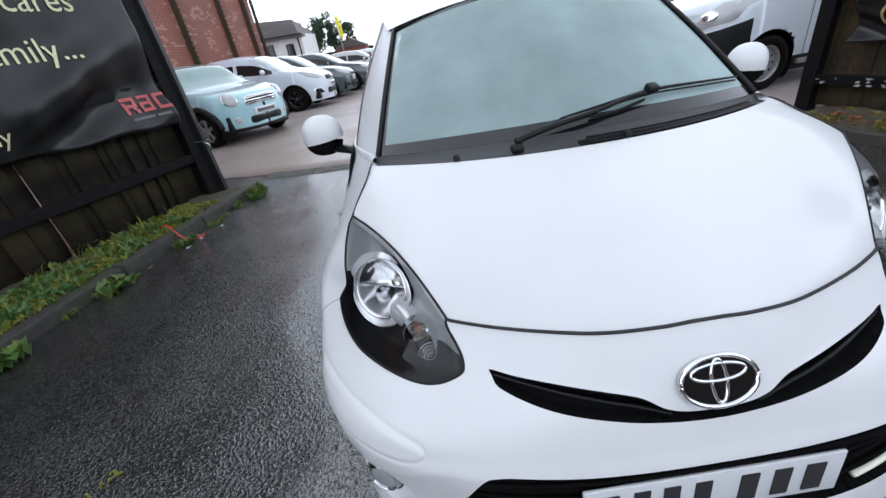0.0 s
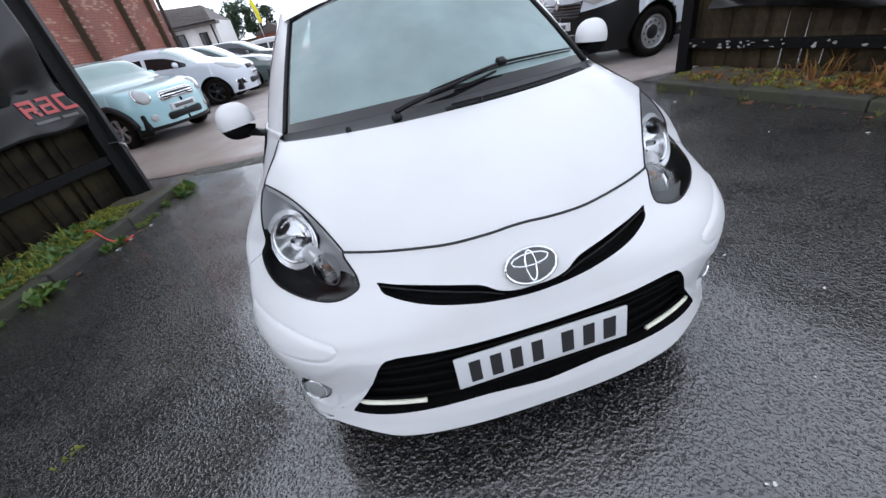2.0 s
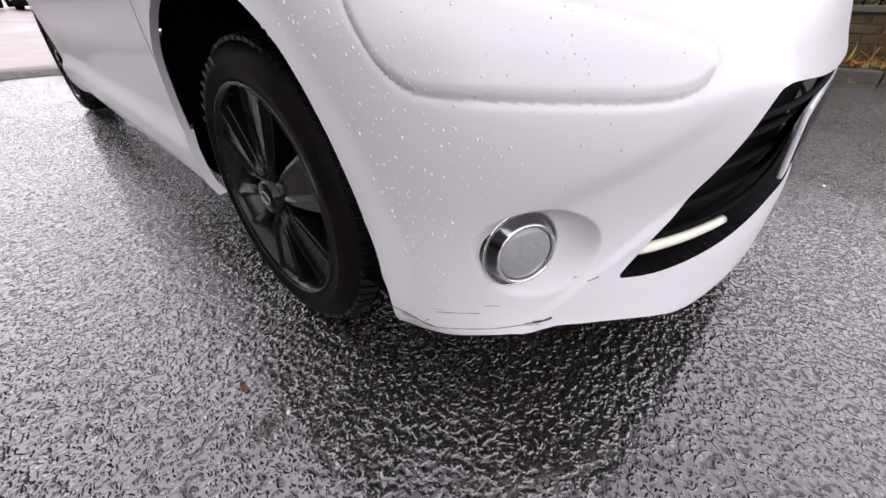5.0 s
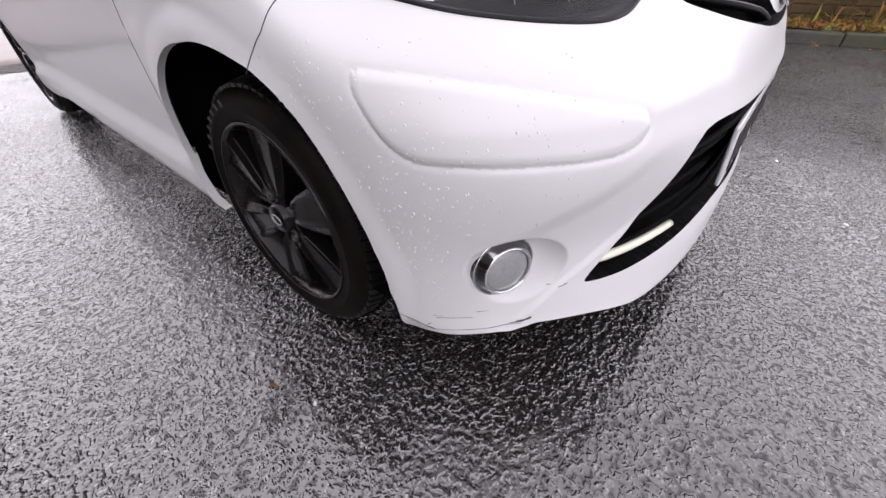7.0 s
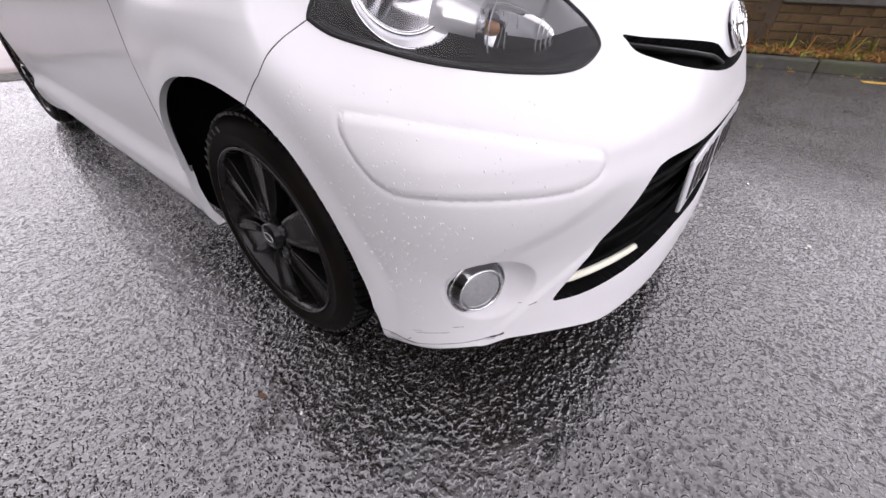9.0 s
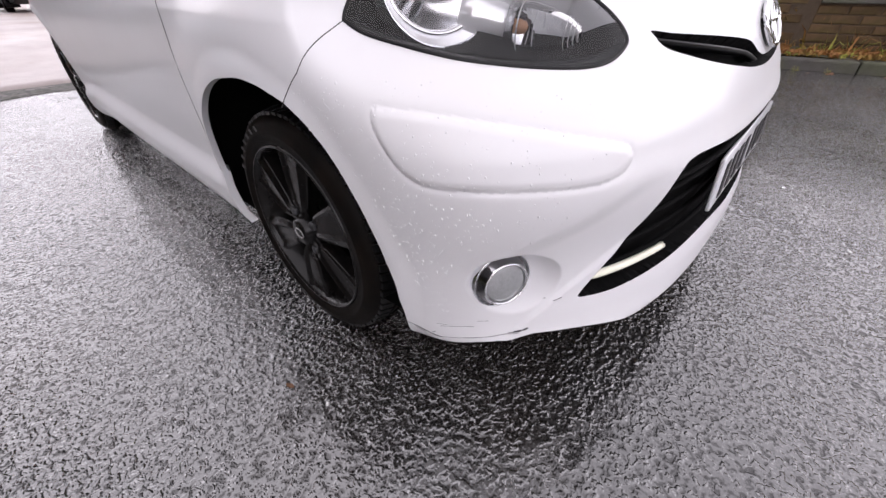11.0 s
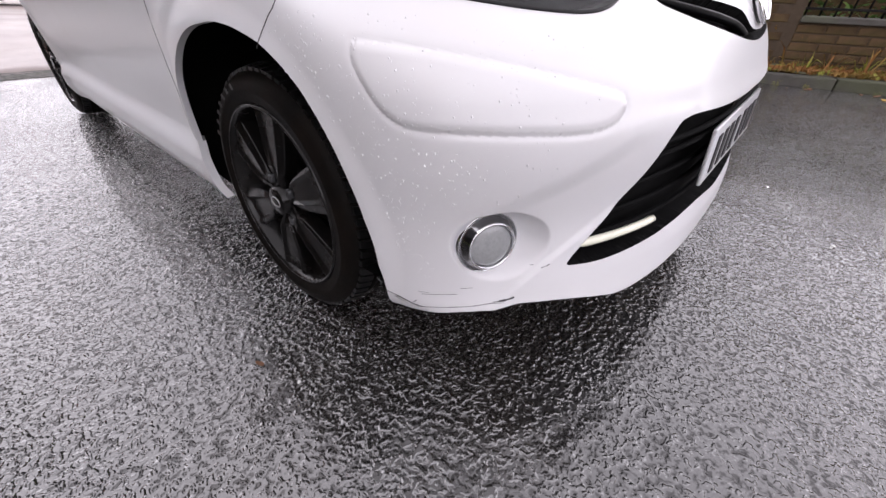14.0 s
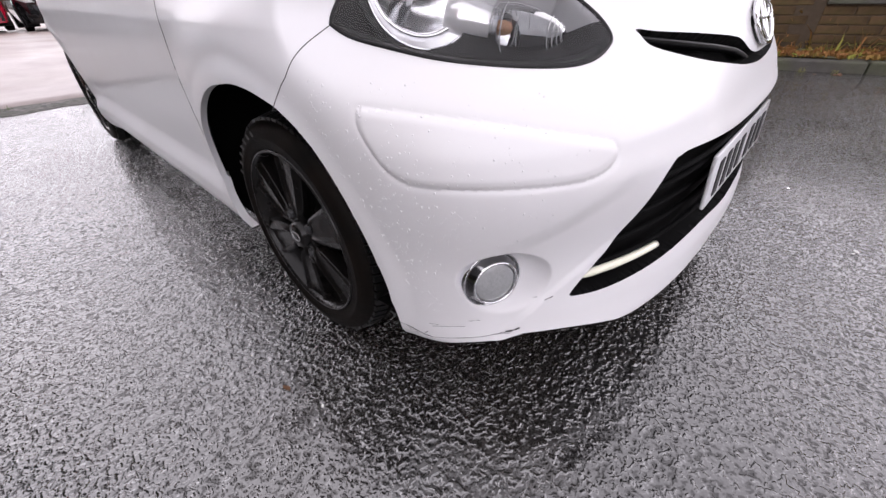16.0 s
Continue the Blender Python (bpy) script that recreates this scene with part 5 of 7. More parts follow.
# door mirrors
for s in (-1, 1):
    mirror = part("door_mirror", smooth_bm(box(0.001, 0.001, 0.001)), BLACK_PLASTIC, car, "rounded white door mirror with black base", pose(s * 0.850, 1.17, 1.004))
    for name, mt, cut in (("mirror_cover", WHITE, 1), ("mirror_base", GRILLE_BLACK, -1)):
        bm = bmesh.new()
        bmesh.ops.create_uvsphere(bm, u_segments=36, v_segments=24, radius=1)
        for vv in bm.verts:
            c = vv.co
            vv.co = Vector((math.copysign(abs(c.x) ** 0.8, c.x) * (0.080 if cut > 0 else 0.078), max(c.y, -1) * (0.058 if c.y < 0 else 0.03), math.copysign(abs(c.z) ** 0.9, c.z) * 0.078))
        geom = bm.verts[:] + bm.edges[:] + bm.faces[:]
        bmesh.ops.bisect_plane(bm, geom=geom, plane_co=(0, 0, -0.020), plane_no=(0.12 * s, 0, cut), clear_inner=True)
        part(name, smooth_bm(bm), mt, mirror)
    v, f = tube([(-s * 0.02, 0, -0.05), (-s * 0.10, -0.03, -0.066), (-s * 0.157, -0.11, -0.064)], (0.028, 0.026, 0.024), 10, flat=0.6)
    part("mirror_arm", mesh("mirror_arm", v, f, BLACK_PLASTIC), None, mirror)

# cabin
part("dashboard", smooth_bm(box(1.20, 0.42, 0.20, 0.06, (0, 1.02, 0.885), 4)), FABRIC, car)
part("cabin_floor", box(1.3, 1.9, 0.05, 0.0, (0, 1.9, 0.35)), FABRIC, car)
part("rear_bench", smooth_bm(box(1.15, 0.25, 0.62, 0.06, (0, 2.62, 0.72), 3)), FABRIC, car)
for s in (-1, 1):
    part("seat_back", smooth_bm(box(0.46, 0.16, 0.62, 0.06, (0, 0, 0), 4)), FABRIC, car, "", pose(s * 0.33, 1.88, 0.80, -14))
    part("headrest", smooth_bm(box(0.26, 0.10, 0.18, 0.045, (0, 0, 0), 4)), FABRIC, car, "", pose(s * 0.33, 1.98, 1.17, -10))
    part("seat_cushion", smooth_bm(box(0.48, 0.5, 0.16, 0.06, (0, 0, 0), 4)), FABRIC, car, "", pose(s * 0.33, 1.62, 0.52))
rim_pts = [(0.18 * math.cos(t), 0, 0.18 * math.sin(t)) for t in np.linspace(0, 2 * math.pi, 40, endpoint=False)]
sw = part("steering_wheel", mesh("steering_wheel", *tube(rim_pts, 0.014, 8, closed=True), CABIN_GREY), None, car, "grey steering wheel", pose(-0.33, 1.33, 0.95, -28))
part("wheel_boss", smooth_bm(box(0.14, 0.05, 0.12, 0.02, (0, 0.0, 0), 3)), CABIN_GREY, sw)
part("wheel_spoke", smooth_bm(box(0.34, 0.015, 0.03, 0.005, (0, 0, 0.0))), GREY_PLASTIC, sw)
part("instrument_pod", smooth_bm(box(0.17, 0.10, 0.15, 0.04, (-0.33, 1.18, 1.0), 4)), CABIN_GREY, car)
part("rear_view_mirror", smooth_bm(box(0.20, 0.03, 0.06, 0.012, (0, 1.22, 1.30), 3)), BLACK_PLASTIC, car)

# scuffs along the lower bumper corner
random.seed(4)
for pts, r in ((((0.892, 0.236), (0.885, 0.229), (0.889, 0.222)), 0.0022), (((0.880, 0.212), (0.852, 0.204), (0.826, 0.1985), (0.805, 0.197)), 0.0013), (((0.805, 0.197), (0.733, 0.2085), (0.66, 0.2175), (0.61, 0.223)), 0.0007),
               (((0.62, 0.2255), (0.60, 0.229), (0.588, 0.2325)), 0.0030), (((0.632, 0.2225), (0.606, 0.2265)), 0.0012), (((0.792, 0.225), (0.75, 0.231), (0.71, 0.236)), 0.0006), (((0.80, 0.229), (0.775, 0.231)), 0.0005),
               (((0.70, 0.249), (0.675, 0.251)), 0.0005), (((0.822, 0.203), (0.812, 0.208)), 0.0009), (((0.53, 0.283), (0.512, 0.289)), 0.001), (((0.55, 0.287), (0.542, 0.288)), 0.0007), (((0.868, 0.203), (0.84, 0.194)), 0.0008)):
    line = skin_line(pts, 0.0002, 5, -1)
    v, f = tube(line.tolist(), [r * random.uniform(0.4, 1.0) for _ in line], 5)
    part("scuff", mesh("scuff", v, f, GREY_PLASTIC), None, bumper, "grey scrape through the paint")

# rain drops on the bumper and wing
random.seed(9)
dv, df = [], []
for _ in range(1000):
    u, z = 0.45 + 0.60 * math.sqrt(random.random()), random.uniform(0.26, 0.64)
    w = float(flat(np.array(u)))
    if inside(GRILLE_LOOP, np.array([w]), np.array([z]))[0] or inside(LAMP_LOOP, np.array([w]), np.array([z]))[0] or (u < 0.74 and u > 0.5 and z < 0.41):
        continue
    if float(np.hypot(float(skin(u, z)[1]) - AXLE_F, z - 0.278)) < 0.372:
        continue
    r = random.choice((0.0004, 0.0005, 0.0006, 0.0007, 0.0008, 0.001, 0.0012, 0.0015))
    c = skin_points(np.array([u]), np.array([z]), 0.0)[0]
    nx = skin_points(np.array([u]), np.array([z]), 0.01)[0] - c
    nx = Vector(nx).normalized()
    rot = nx.to_track_quat("Z", "Y").to_matrix()
    base = len(dv)
    long = random.uniform(1.0, 1.5)
    for ring, (rr, h) in enumerate(((1.0, 0.0), (0.75, 0.42), (0.3, 0.62))):
        for k in range(7):
            t = 2 * math.pi * k / 7
            q = rot @ Vector((rr * r * math.cos(t), rr * r * math.sin(t), h * r))
            q.z *= long
            dv.append((-(c[0] + q.x), c[1] + q.y, c[2] + q.z))
    for a in range(2):
        for k in range(7):
            df.append((base + a * 7 + k, base + (a + 1) * 7 + k, base + (a + 1) * 7 + (k + 1) % 7, base + a * 7 + (k + 1) % 7))
    df.append(tuple(base + 14 + k for k in range(6, -1, -1)))
WATER = material("water_drop_on_white", (0.72, 0.72, 0.73), 0.08, coat=0.2)
tagged(part("rain", mesh("rain", dv, df, WATER), None, car, "beads of rain on the paint"), kind="stuff")


# ---- timber fences and banners ----
FENCE_L_START, FENCE_L_DIR = Vector((-3.03, 4.08, 0)), Vector((-0.36, -0.933, 0)).normalized()
FENCE_R_START, FENCE_R_DIR = Vector((3.55, 3.60, 0)), Vector((0.22, -0.9755, 0)).normalized()


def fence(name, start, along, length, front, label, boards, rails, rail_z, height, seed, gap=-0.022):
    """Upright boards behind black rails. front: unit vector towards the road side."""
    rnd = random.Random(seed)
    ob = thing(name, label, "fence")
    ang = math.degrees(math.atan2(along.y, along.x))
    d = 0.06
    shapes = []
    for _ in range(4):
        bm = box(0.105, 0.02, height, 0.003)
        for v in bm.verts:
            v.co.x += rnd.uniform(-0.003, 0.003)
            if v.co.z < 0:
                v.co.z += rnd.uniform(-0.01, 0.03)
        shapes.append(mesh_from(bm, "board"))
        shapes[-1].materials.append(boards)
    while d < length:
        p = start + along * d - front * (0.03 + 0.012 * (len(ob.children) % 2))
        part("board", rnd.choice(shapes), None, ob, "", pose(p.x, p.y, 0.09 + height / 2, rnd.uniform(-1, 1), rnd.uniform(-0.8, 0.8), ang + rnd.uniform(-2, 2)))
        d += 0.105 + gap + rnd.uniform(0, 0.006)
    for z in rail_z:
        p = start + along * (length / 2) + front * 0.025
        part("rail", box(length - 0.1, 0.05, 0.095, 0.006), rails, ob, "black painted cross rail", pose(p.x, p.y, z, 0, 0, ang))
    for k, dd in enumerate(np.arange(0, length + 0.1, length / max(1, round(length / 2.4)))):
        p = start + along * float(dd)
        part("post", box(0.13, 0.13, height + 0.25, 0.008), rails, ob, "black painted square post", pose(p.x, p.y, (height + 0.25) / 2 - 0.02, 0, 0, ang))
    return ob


fl_front = Vector((0.933, -0.36, 0)).normalized()
fr_front = Vector((-0.9755, -0.22, 0)).normalized()
# both fences are carried up out of view to darken reflections in the tarmac
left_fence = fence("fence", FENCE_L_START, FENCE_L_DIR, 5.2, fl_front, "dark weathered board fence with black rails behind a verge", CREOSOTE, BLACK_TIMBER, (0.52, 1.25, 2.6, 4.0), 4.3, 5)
right_fence = fence("fence", FENCE_R_START, FENCE_R_DIR, 2.98, fr_front, "brown weathered board fence with black peeling rail", FENCE_BROWN, BLACK_TIMBER, (0.35, 1.15, 2.2), 2.5, 8)
# stout gate post and hinge at the entrance
gp = FENCE_L_START + Vector((0.02, 0.08, 0))
gate_post = thing("gate_post", "leaning black timber gate post with an iron hinge", "post", mesh_from(box(0.16, 0.16, 4.5, 0.012)), at=pose(gp.x, gp.y, 2.24, 1.0, -1.0, 15))
gate_post.data.materials.append(BLACK_TIMBER)
part("hinge_pin", mesh("hinge_pin", *tube([(0.08, -0.10, -1.60), (0.10, -0.11, -1.60), (0.13, -0.12, -1.62), (0.13, -0.12, -1.68)], 0.008, 6), DULL_SILVER), None, gate_post, "bare steel hinge pin")
v, f = tube([(0.12 * math.cos(t), 0.12 * math.sin(t), -1.58 + 0.01 * math.sin(3 * t)) for t in np.linspace(0, 2 * math.pi, 24, endpoint=False)], 0.006, 5, closed=True)
part("wire_loop", mesh("wire_loop", v, f, GREY_PLASTIC), None, gate_post, "twist of wire round the post")
# peeled paint on the right-hand rail
rnd = random.Random(21)
for _ in range(46):
    d, z = rnd.uniform(0.05, 2.9), 0.35 + rnd.uniform(-0.04, 0.045)
    p = FENCE_R_START + FENCE_R_DIR * d + fr_front * 0.0515
    n = rnd.randint(5, 8)
    a, b = rnd.uniform(0.006, 0.028), rnd.uniform(0.004, 0.016)
    ring = [(a * math.cos(2 * math.pi * k / n) * rnd.uniform(0.6, 1.2), 0, b * math.sin(2 * math.pi * k / n) * rnd.uniform(0.6, 1.2)) for k in range(n)]
    vs = ring + [(x, 0.004, zz) for x, _, zz in ring]
    fs = [tuple(range(n))] + [(k, n + k, n + (k + 1) % n, (k + 1) % n) for k in range(n)]
    part("peeled_patch", mesh("peeled_patch", vs, fs, PEELED, smooth=False), None, right_fence, "", pose(p.x, p.y, z, 0, 0, math.degrees(math.atan2(FENCE_R_DIR.y, FENCE_R_DIR.x)) + (0 if fr_front.x > 0 else 180)))


def banner_shift(s, h, seed):
    """How far the vinyl stands off the boards."""
    h = h * 3.65 / 2.55 if seed < 1 else h
    low = math.exp(-((h - 0.10) / 0.20) ** 2)
    return 0.085 + 0.015 * math.sin(2.1 * s + 2.2 * h + seed) + low * (0.065 * math.sin(3.4 * s + 21 * h + seed) + 0.020 * math.sin(9 * s + 34 * h) + 0.008 * math.sin(17 * s - 9 * h))


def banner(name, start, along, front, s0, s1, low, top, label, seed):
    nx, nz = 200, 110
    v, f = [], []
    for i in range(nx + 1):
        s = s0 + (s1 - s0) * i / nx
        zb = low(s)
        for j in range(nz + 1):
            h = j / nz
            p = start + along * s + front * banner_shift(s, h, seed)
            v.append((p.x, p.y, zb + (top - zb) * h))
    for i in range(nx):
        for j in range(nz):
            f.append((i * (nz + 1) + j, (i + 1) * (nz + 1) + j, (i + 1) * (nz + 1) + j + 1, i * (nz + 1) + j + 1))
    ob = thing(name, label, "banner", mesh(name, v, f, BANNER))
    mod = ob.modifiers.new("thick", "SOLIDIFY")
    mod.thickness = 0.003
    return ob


def low_left(s):
    return 0.875 + 0.045 * s + 0.018 * math.sin(s * 3.2 + 0.4) + 0.008 * math.sin(s * 11)


# the banners' unseen upper parts are added for the same darker reflections
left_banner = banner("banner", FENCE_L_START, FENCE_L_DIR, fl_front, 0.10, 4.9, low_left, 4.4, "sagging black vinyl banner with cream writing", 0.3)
right_banner = banner("banner", FENCE_R_START, FENCE_R_DIR, fr_front, 0.26, 2.8, lambda s: 0.69 - 0.04 * s + 0.012 * math.sin(3 * s), 2.35, "black vinyl banner with gold emblem on fence", 1.9)


def lay_on(me, owner, name, mat, start, along, front, s0, z0, low, top, seed, reverse, label=""):
    """Bend flat lettering (x right, y up) onto the banner. reverse: reading runs against `along`."""
    for vert in me.vertices:
        s = s0 - vert.co.x if reverse else s0 + vert.co.x
        z = z0 + vert.co.y
        h = min(max((z - low(s)) / (top - low(s)), 0), 1)
        p = start + along * s + front * (banner_shift(s, h, seed) + 0.012 + vert.co.z)
        vert.co = (p.x, p.y, z)
    # every letter and bar is a part of its own
    group = list(range(len(me.vertices)))

    def root(a):
        while group[a] != a:
            group[a] = group[group[a]]
            a = group[a]
        return a
    for e in me.edges:
        group[root(e.vertices[0])] = root(e.vertices[1])
    pieces = {}
    for poly in me.polygons:
        pieces.setdefault(root(poly.vertices[0]), []).append(tuple(poly.vertices))
    for faces in pieces.values():
        used = sorted({i for face in faces for i in face})
        index = {old: new_i for new_i, old in enumerate(used)}
        part(name, mesh(name, [me.vertices[i].co for i in used], [[index[i] for i in face] for face in faces], mat, smooth=False), None, owner, label)
    bpy.data.meshes.remove(me)


def bars_mesh(rects):
    v, f = [], []
    for x0, y0, x1, y1 in rects:
        n, m = 6, 8
        b = len(v)
        for i in range(n + 1):
            for j in range(m + 1):
                v.append((x0 + (x1 - x0) * i / n, y0 + (y1 - y0) * j / m, 0.001))
        for i in range(n):
            for j in range(m):
                k = b + i * (m + 1) + j
                f.append((k, k + m + 1, k + m + 2, k + 1))
    return mesh("print", v, f, PALE_PRINT, smooth=False)


ll = (FENCE_L_START, FENCE_L_DIR, fl_front)
for words, size, end, base in (("family...", 0.235, 0.68, 1.565), ("cares", 0.235, 0.545, 1.905), ("lly", 0.165, 1.44, 1.055)):
    me = text_mesh(words, size, 0.001)
    reach = max(vert.co.x for vert in me.vertices)
    lay_on(me, left_banner, "letter", CREAM, *ll, end + reach, base, low_left, 4.4, 0.3, True, "large cream words")
strokes = ((0, 0, 0.03, 0.105), (0, 0.115, 0.13, 0.145), (0.10, 0.06, 0.13, 0.145), (0.03, 0.055, 0.13, 0.083), (0.075, 0.03, 0.11, 0.055), (0.095, 0, 0.13, 0.032),
           (0.165, 0, 0.285, 0.026), (0.165, 0.0, 0.192, 0.085), (0.165, 0.062, 0.285, 0.088), (0.258, 0, 0.285, 0.145), (0.17, 0.12, 0.285, 0.145),
           (0.32, 0, 0.44, 0.028), (0.32, 0, 0.35, 0.145), (0.32, 0.117, 0.44, 0.145))
lay_on(bars_mesh(strokes), left_banner, "emblem_stroke", RED_PRINT, *ll, 0.545, 1.07, low_left, 4.4, 0.3, True, "blocky red emblem")
lay_on(bars_mesh([(0.0, 0, 0.22, 0.024), (0.245, 0, 0.37, 0.024)]), left_banner, "print_bar", GREY_PRINT, *ll, 0.53, 1.01, low_left, 4.4, 0.3, True)
rr = (FENCE_R_START, FENCE_R_DIR, fr_front)
low_r = lambda s: 0.69 - 0.04 * s + 0.012 * math.sin(3 * s)
arc = [(0.10 + 0.10 * math.cos(t), 0.10 + 0.10 * math.sin(t)) for t in np.linspace(0.9, 5.2, 24)]
ring_v, ring_f = [], []
for i, (x, y) in enumerate(arc):
    ring_v += [(x, y, 0.001), (0.10 + (x - 0.10) * 0.76, 0.10 + (y - 0.10) * 0.76, 0.001)]
    if i:
        ring_f.append((2 * i - 2, 2 * i, 2 * i + 1, 2 * i - 1))
lay_on(mesh("print", ring_v, ring_f, GOLD, smooth=False), right_banner, "emblem_stroke", GOLD, *rr, 0.45, 0.79, low_r, 2.35, 1.9, False, "gold curved emblem")
lay_on(bars_mesh([(0.15, 0.175, 0.36, 0.20), (0.15, 0.09, 0.30, 0.115), (0.15, 0.0, 0.18, 0.18)]), right_banner, "emblem_stroke", GOLD, *rr, 0.45, 0.79, low_r, 2.35, 1.9, False)
lay_on(text_mesh("Car F", 0.15, 0.001), right_banner, "letter", PALE_PRINT, *rr, 0.86, 0.83, low_r, 2.35, 1.9, False, "pale words")

# ---- brick wall with railings past the right-hand fence ----
def brick_wall(name, origin, along, out, length, height, label, bricks, depth=0.10, pale=0.0, seed=1, size=(0.215, 0.065), limit=300, near=(0, 1e9)):
    """Courses of single bricks proud of a mortar core; those past the limit are joined."""
    rnd = random.Random(seed)
    ang = math.degrees(math.atan2(along.y, along.x))
    core = thing(name, label, "wall", mesh_from(box(length, depth - 0.012, height, 0.0, (length / 2, 0, height / 2))), kind="structure", at=Matrix.Translation(origin) @ pose(0, 0, 0, 0, 0, ang))
    core.data.materials.append(MORTAR)
    s = 1 if (Matrix.Rotation(radians(ang), 3, "Z") @ Vector((0, 1, 0))).dot(out) > 0 else -1
    bw, bh = size
    one = [mesh_from(box(bw, 0.03, bh, 0.004, segments=1), "brick") for _ in range(2)]
    one[0].materials.append(bricks)
    one[1].materials.append(PALE_BRICK)
    made, jv, jf, jm = 0, [], [], []
    unit = [(x, y, z) for x in (-1, 1) for y in (-1, 1) for z in (-1, 1)]
    uf = [(0, 1, 3, 2), (4, 6, 7, 5), (0, 4, 5, 1), (2, 3, 7, 6), (0, 2, 6, 4), (1, 5, 7, 3)]
    z, row = bh / 2 + 0.005, 0
    while z < height - bh / 2 + 0.01:
        x = bw / 2 + (0.0 if row % 2 else -(bw + 0.01) / 2)
        while x < length - bw / 2 + 0.005:
            x0 = max(x, bw / 2)
            y = s * (depth / 2 - 0.015 + rnd.uniform(0, 0.004))
            light = pale and noise.noise((x0 * 1.1, z * 2.2, 3.0)) > 0.12 and rnd.random() < pale
            if made < limit and near[0] < x0 < near[1]:
                part("brick", one[1 if light else 0], None, core, "", pose(x0, y, z, 0, rnd.uniform(-0.3, 0.3), 0))
                made += 1
            else:
                b = len(jv)
                jv += [(x0 + a * bw / 2, y + q * 0.015, z + c * bh / 2) for a, q, c in unit]
                jf += [tuple(b + i for i in ff) for ff in uf]
                jm += [1 if light else 0] * 6
            x += bw + 0.010
        z += bh + 0.010
        row += 1
    if jv:
        tagged(part("bricks", mesh("bricks", jv, jf, [bricks, PALE_BRICK], smooth=False, index=jm), None, core), kind="stuff")
    return core


wall_start = FENCE_R_START + FENCE_R_DIR * 3.06
brick_wall("wall_pier", wall_start, FENCE_R_DIR, fr_front, 0.42, 1.5, "mossy brown brick pier beside the fence", BROWN_BRICK, depth=0.24, seed=2)
low_start = FENCE_R_START + FENCE_R_DIR * 3.48
brick_wall("wall_low", low_start, FENCE_R_DIR, fr_front, 2.6, 0.46, "low mossy brown brick wall below railings", BROWN_BRICK, depth=0.24, seed=3)
ang_r = math.degrees(math.atan2(FENCE_R_DIR.y, FENCE_R_DIR.x))
p = low_start + FENCE_R_DIR * 1.3
coping = thing("wall_coping", "flat grey coping stones on the low wall", "coping", mesh_from(box(2.6, 0.30, 0.05, 0.008)), kind="structure", at=pose(p.x, p.y, 0.487, 0, 0, ang_r))
coping.data.materials.append(KERB)
railing = thing("railing", "black painted iron railing on the low wall", "railing", at=pose(p.x, p.y, 0.51, 0, 0, ang_r))
for z in (0.06, 0.9):
    part("rail", box(2.6, 0.04, 0.02, 0.003), BLACK_TIMBER, railing, "", pose(0, 0, z))
for k in range(24):
    part("bar", mesh("bar", *tube([(0, 0, 0), (0, 0, 1.0)], 0.009, 6), BLACK_TIMBER), None, railing, "", pose(-1.265 + k * 0.11, 0, 0))
back_p = low_start + FENCE_R_DIR * 2 - fr_front * 2.5
hedge_v, hedge_f = [], []
rnd = random.Random(77)
for _ in range(6500):
    s, h, dd = rnd.uniform(-4.5, 3.0), rnd.uniform(0, 2.2), rnd.uniform(-0.35, 0.35)
    c = back_p + FENCE_R_DIR * s + fr_front * dd + Vector((0, 0, h))
    a, t = rnd.uniform(0, 6.28), rnd.uniform(-0.6, 0.6)
    r = rnd.uniform(0.03, 0.06)
    e1, e2 = Vector((math.cos(a), math.sin(a), t)) * r, Vector((-math.sin(a), math.cos(a), rnd.uniform(-1, 1))) * r * 0.6
    b = len(hedge_v)
    hedge_v += [c - e1, c + e2, c + e1, c - e2]
    hedge_f.append((b, b + 1, b + 2, b + 3))
thing("hedge", "dark green leafy hedge behind the railing", "hedge", mesh("hedge", hedge_v, hedge_f, LEAF, smooth=False), kind="stuff")



# plain wall added behind the hedge so bright sky doesn't show through the railing
wb = low_start + FENCE_R_DIR * 1.0 - fr_front * 3.4
wall_back = thing("wall_back", "plain dark brown brick wall added behind the hedge to block the sky", "wall", mesh_from(box(9.0, 0.2, 2.3, 0.01)), kind="structure", at=pose(wb.x, wb.y, 1.13, 0, 0, ang_r))
wall_back.data.materials.append(BROWN_BRICK)
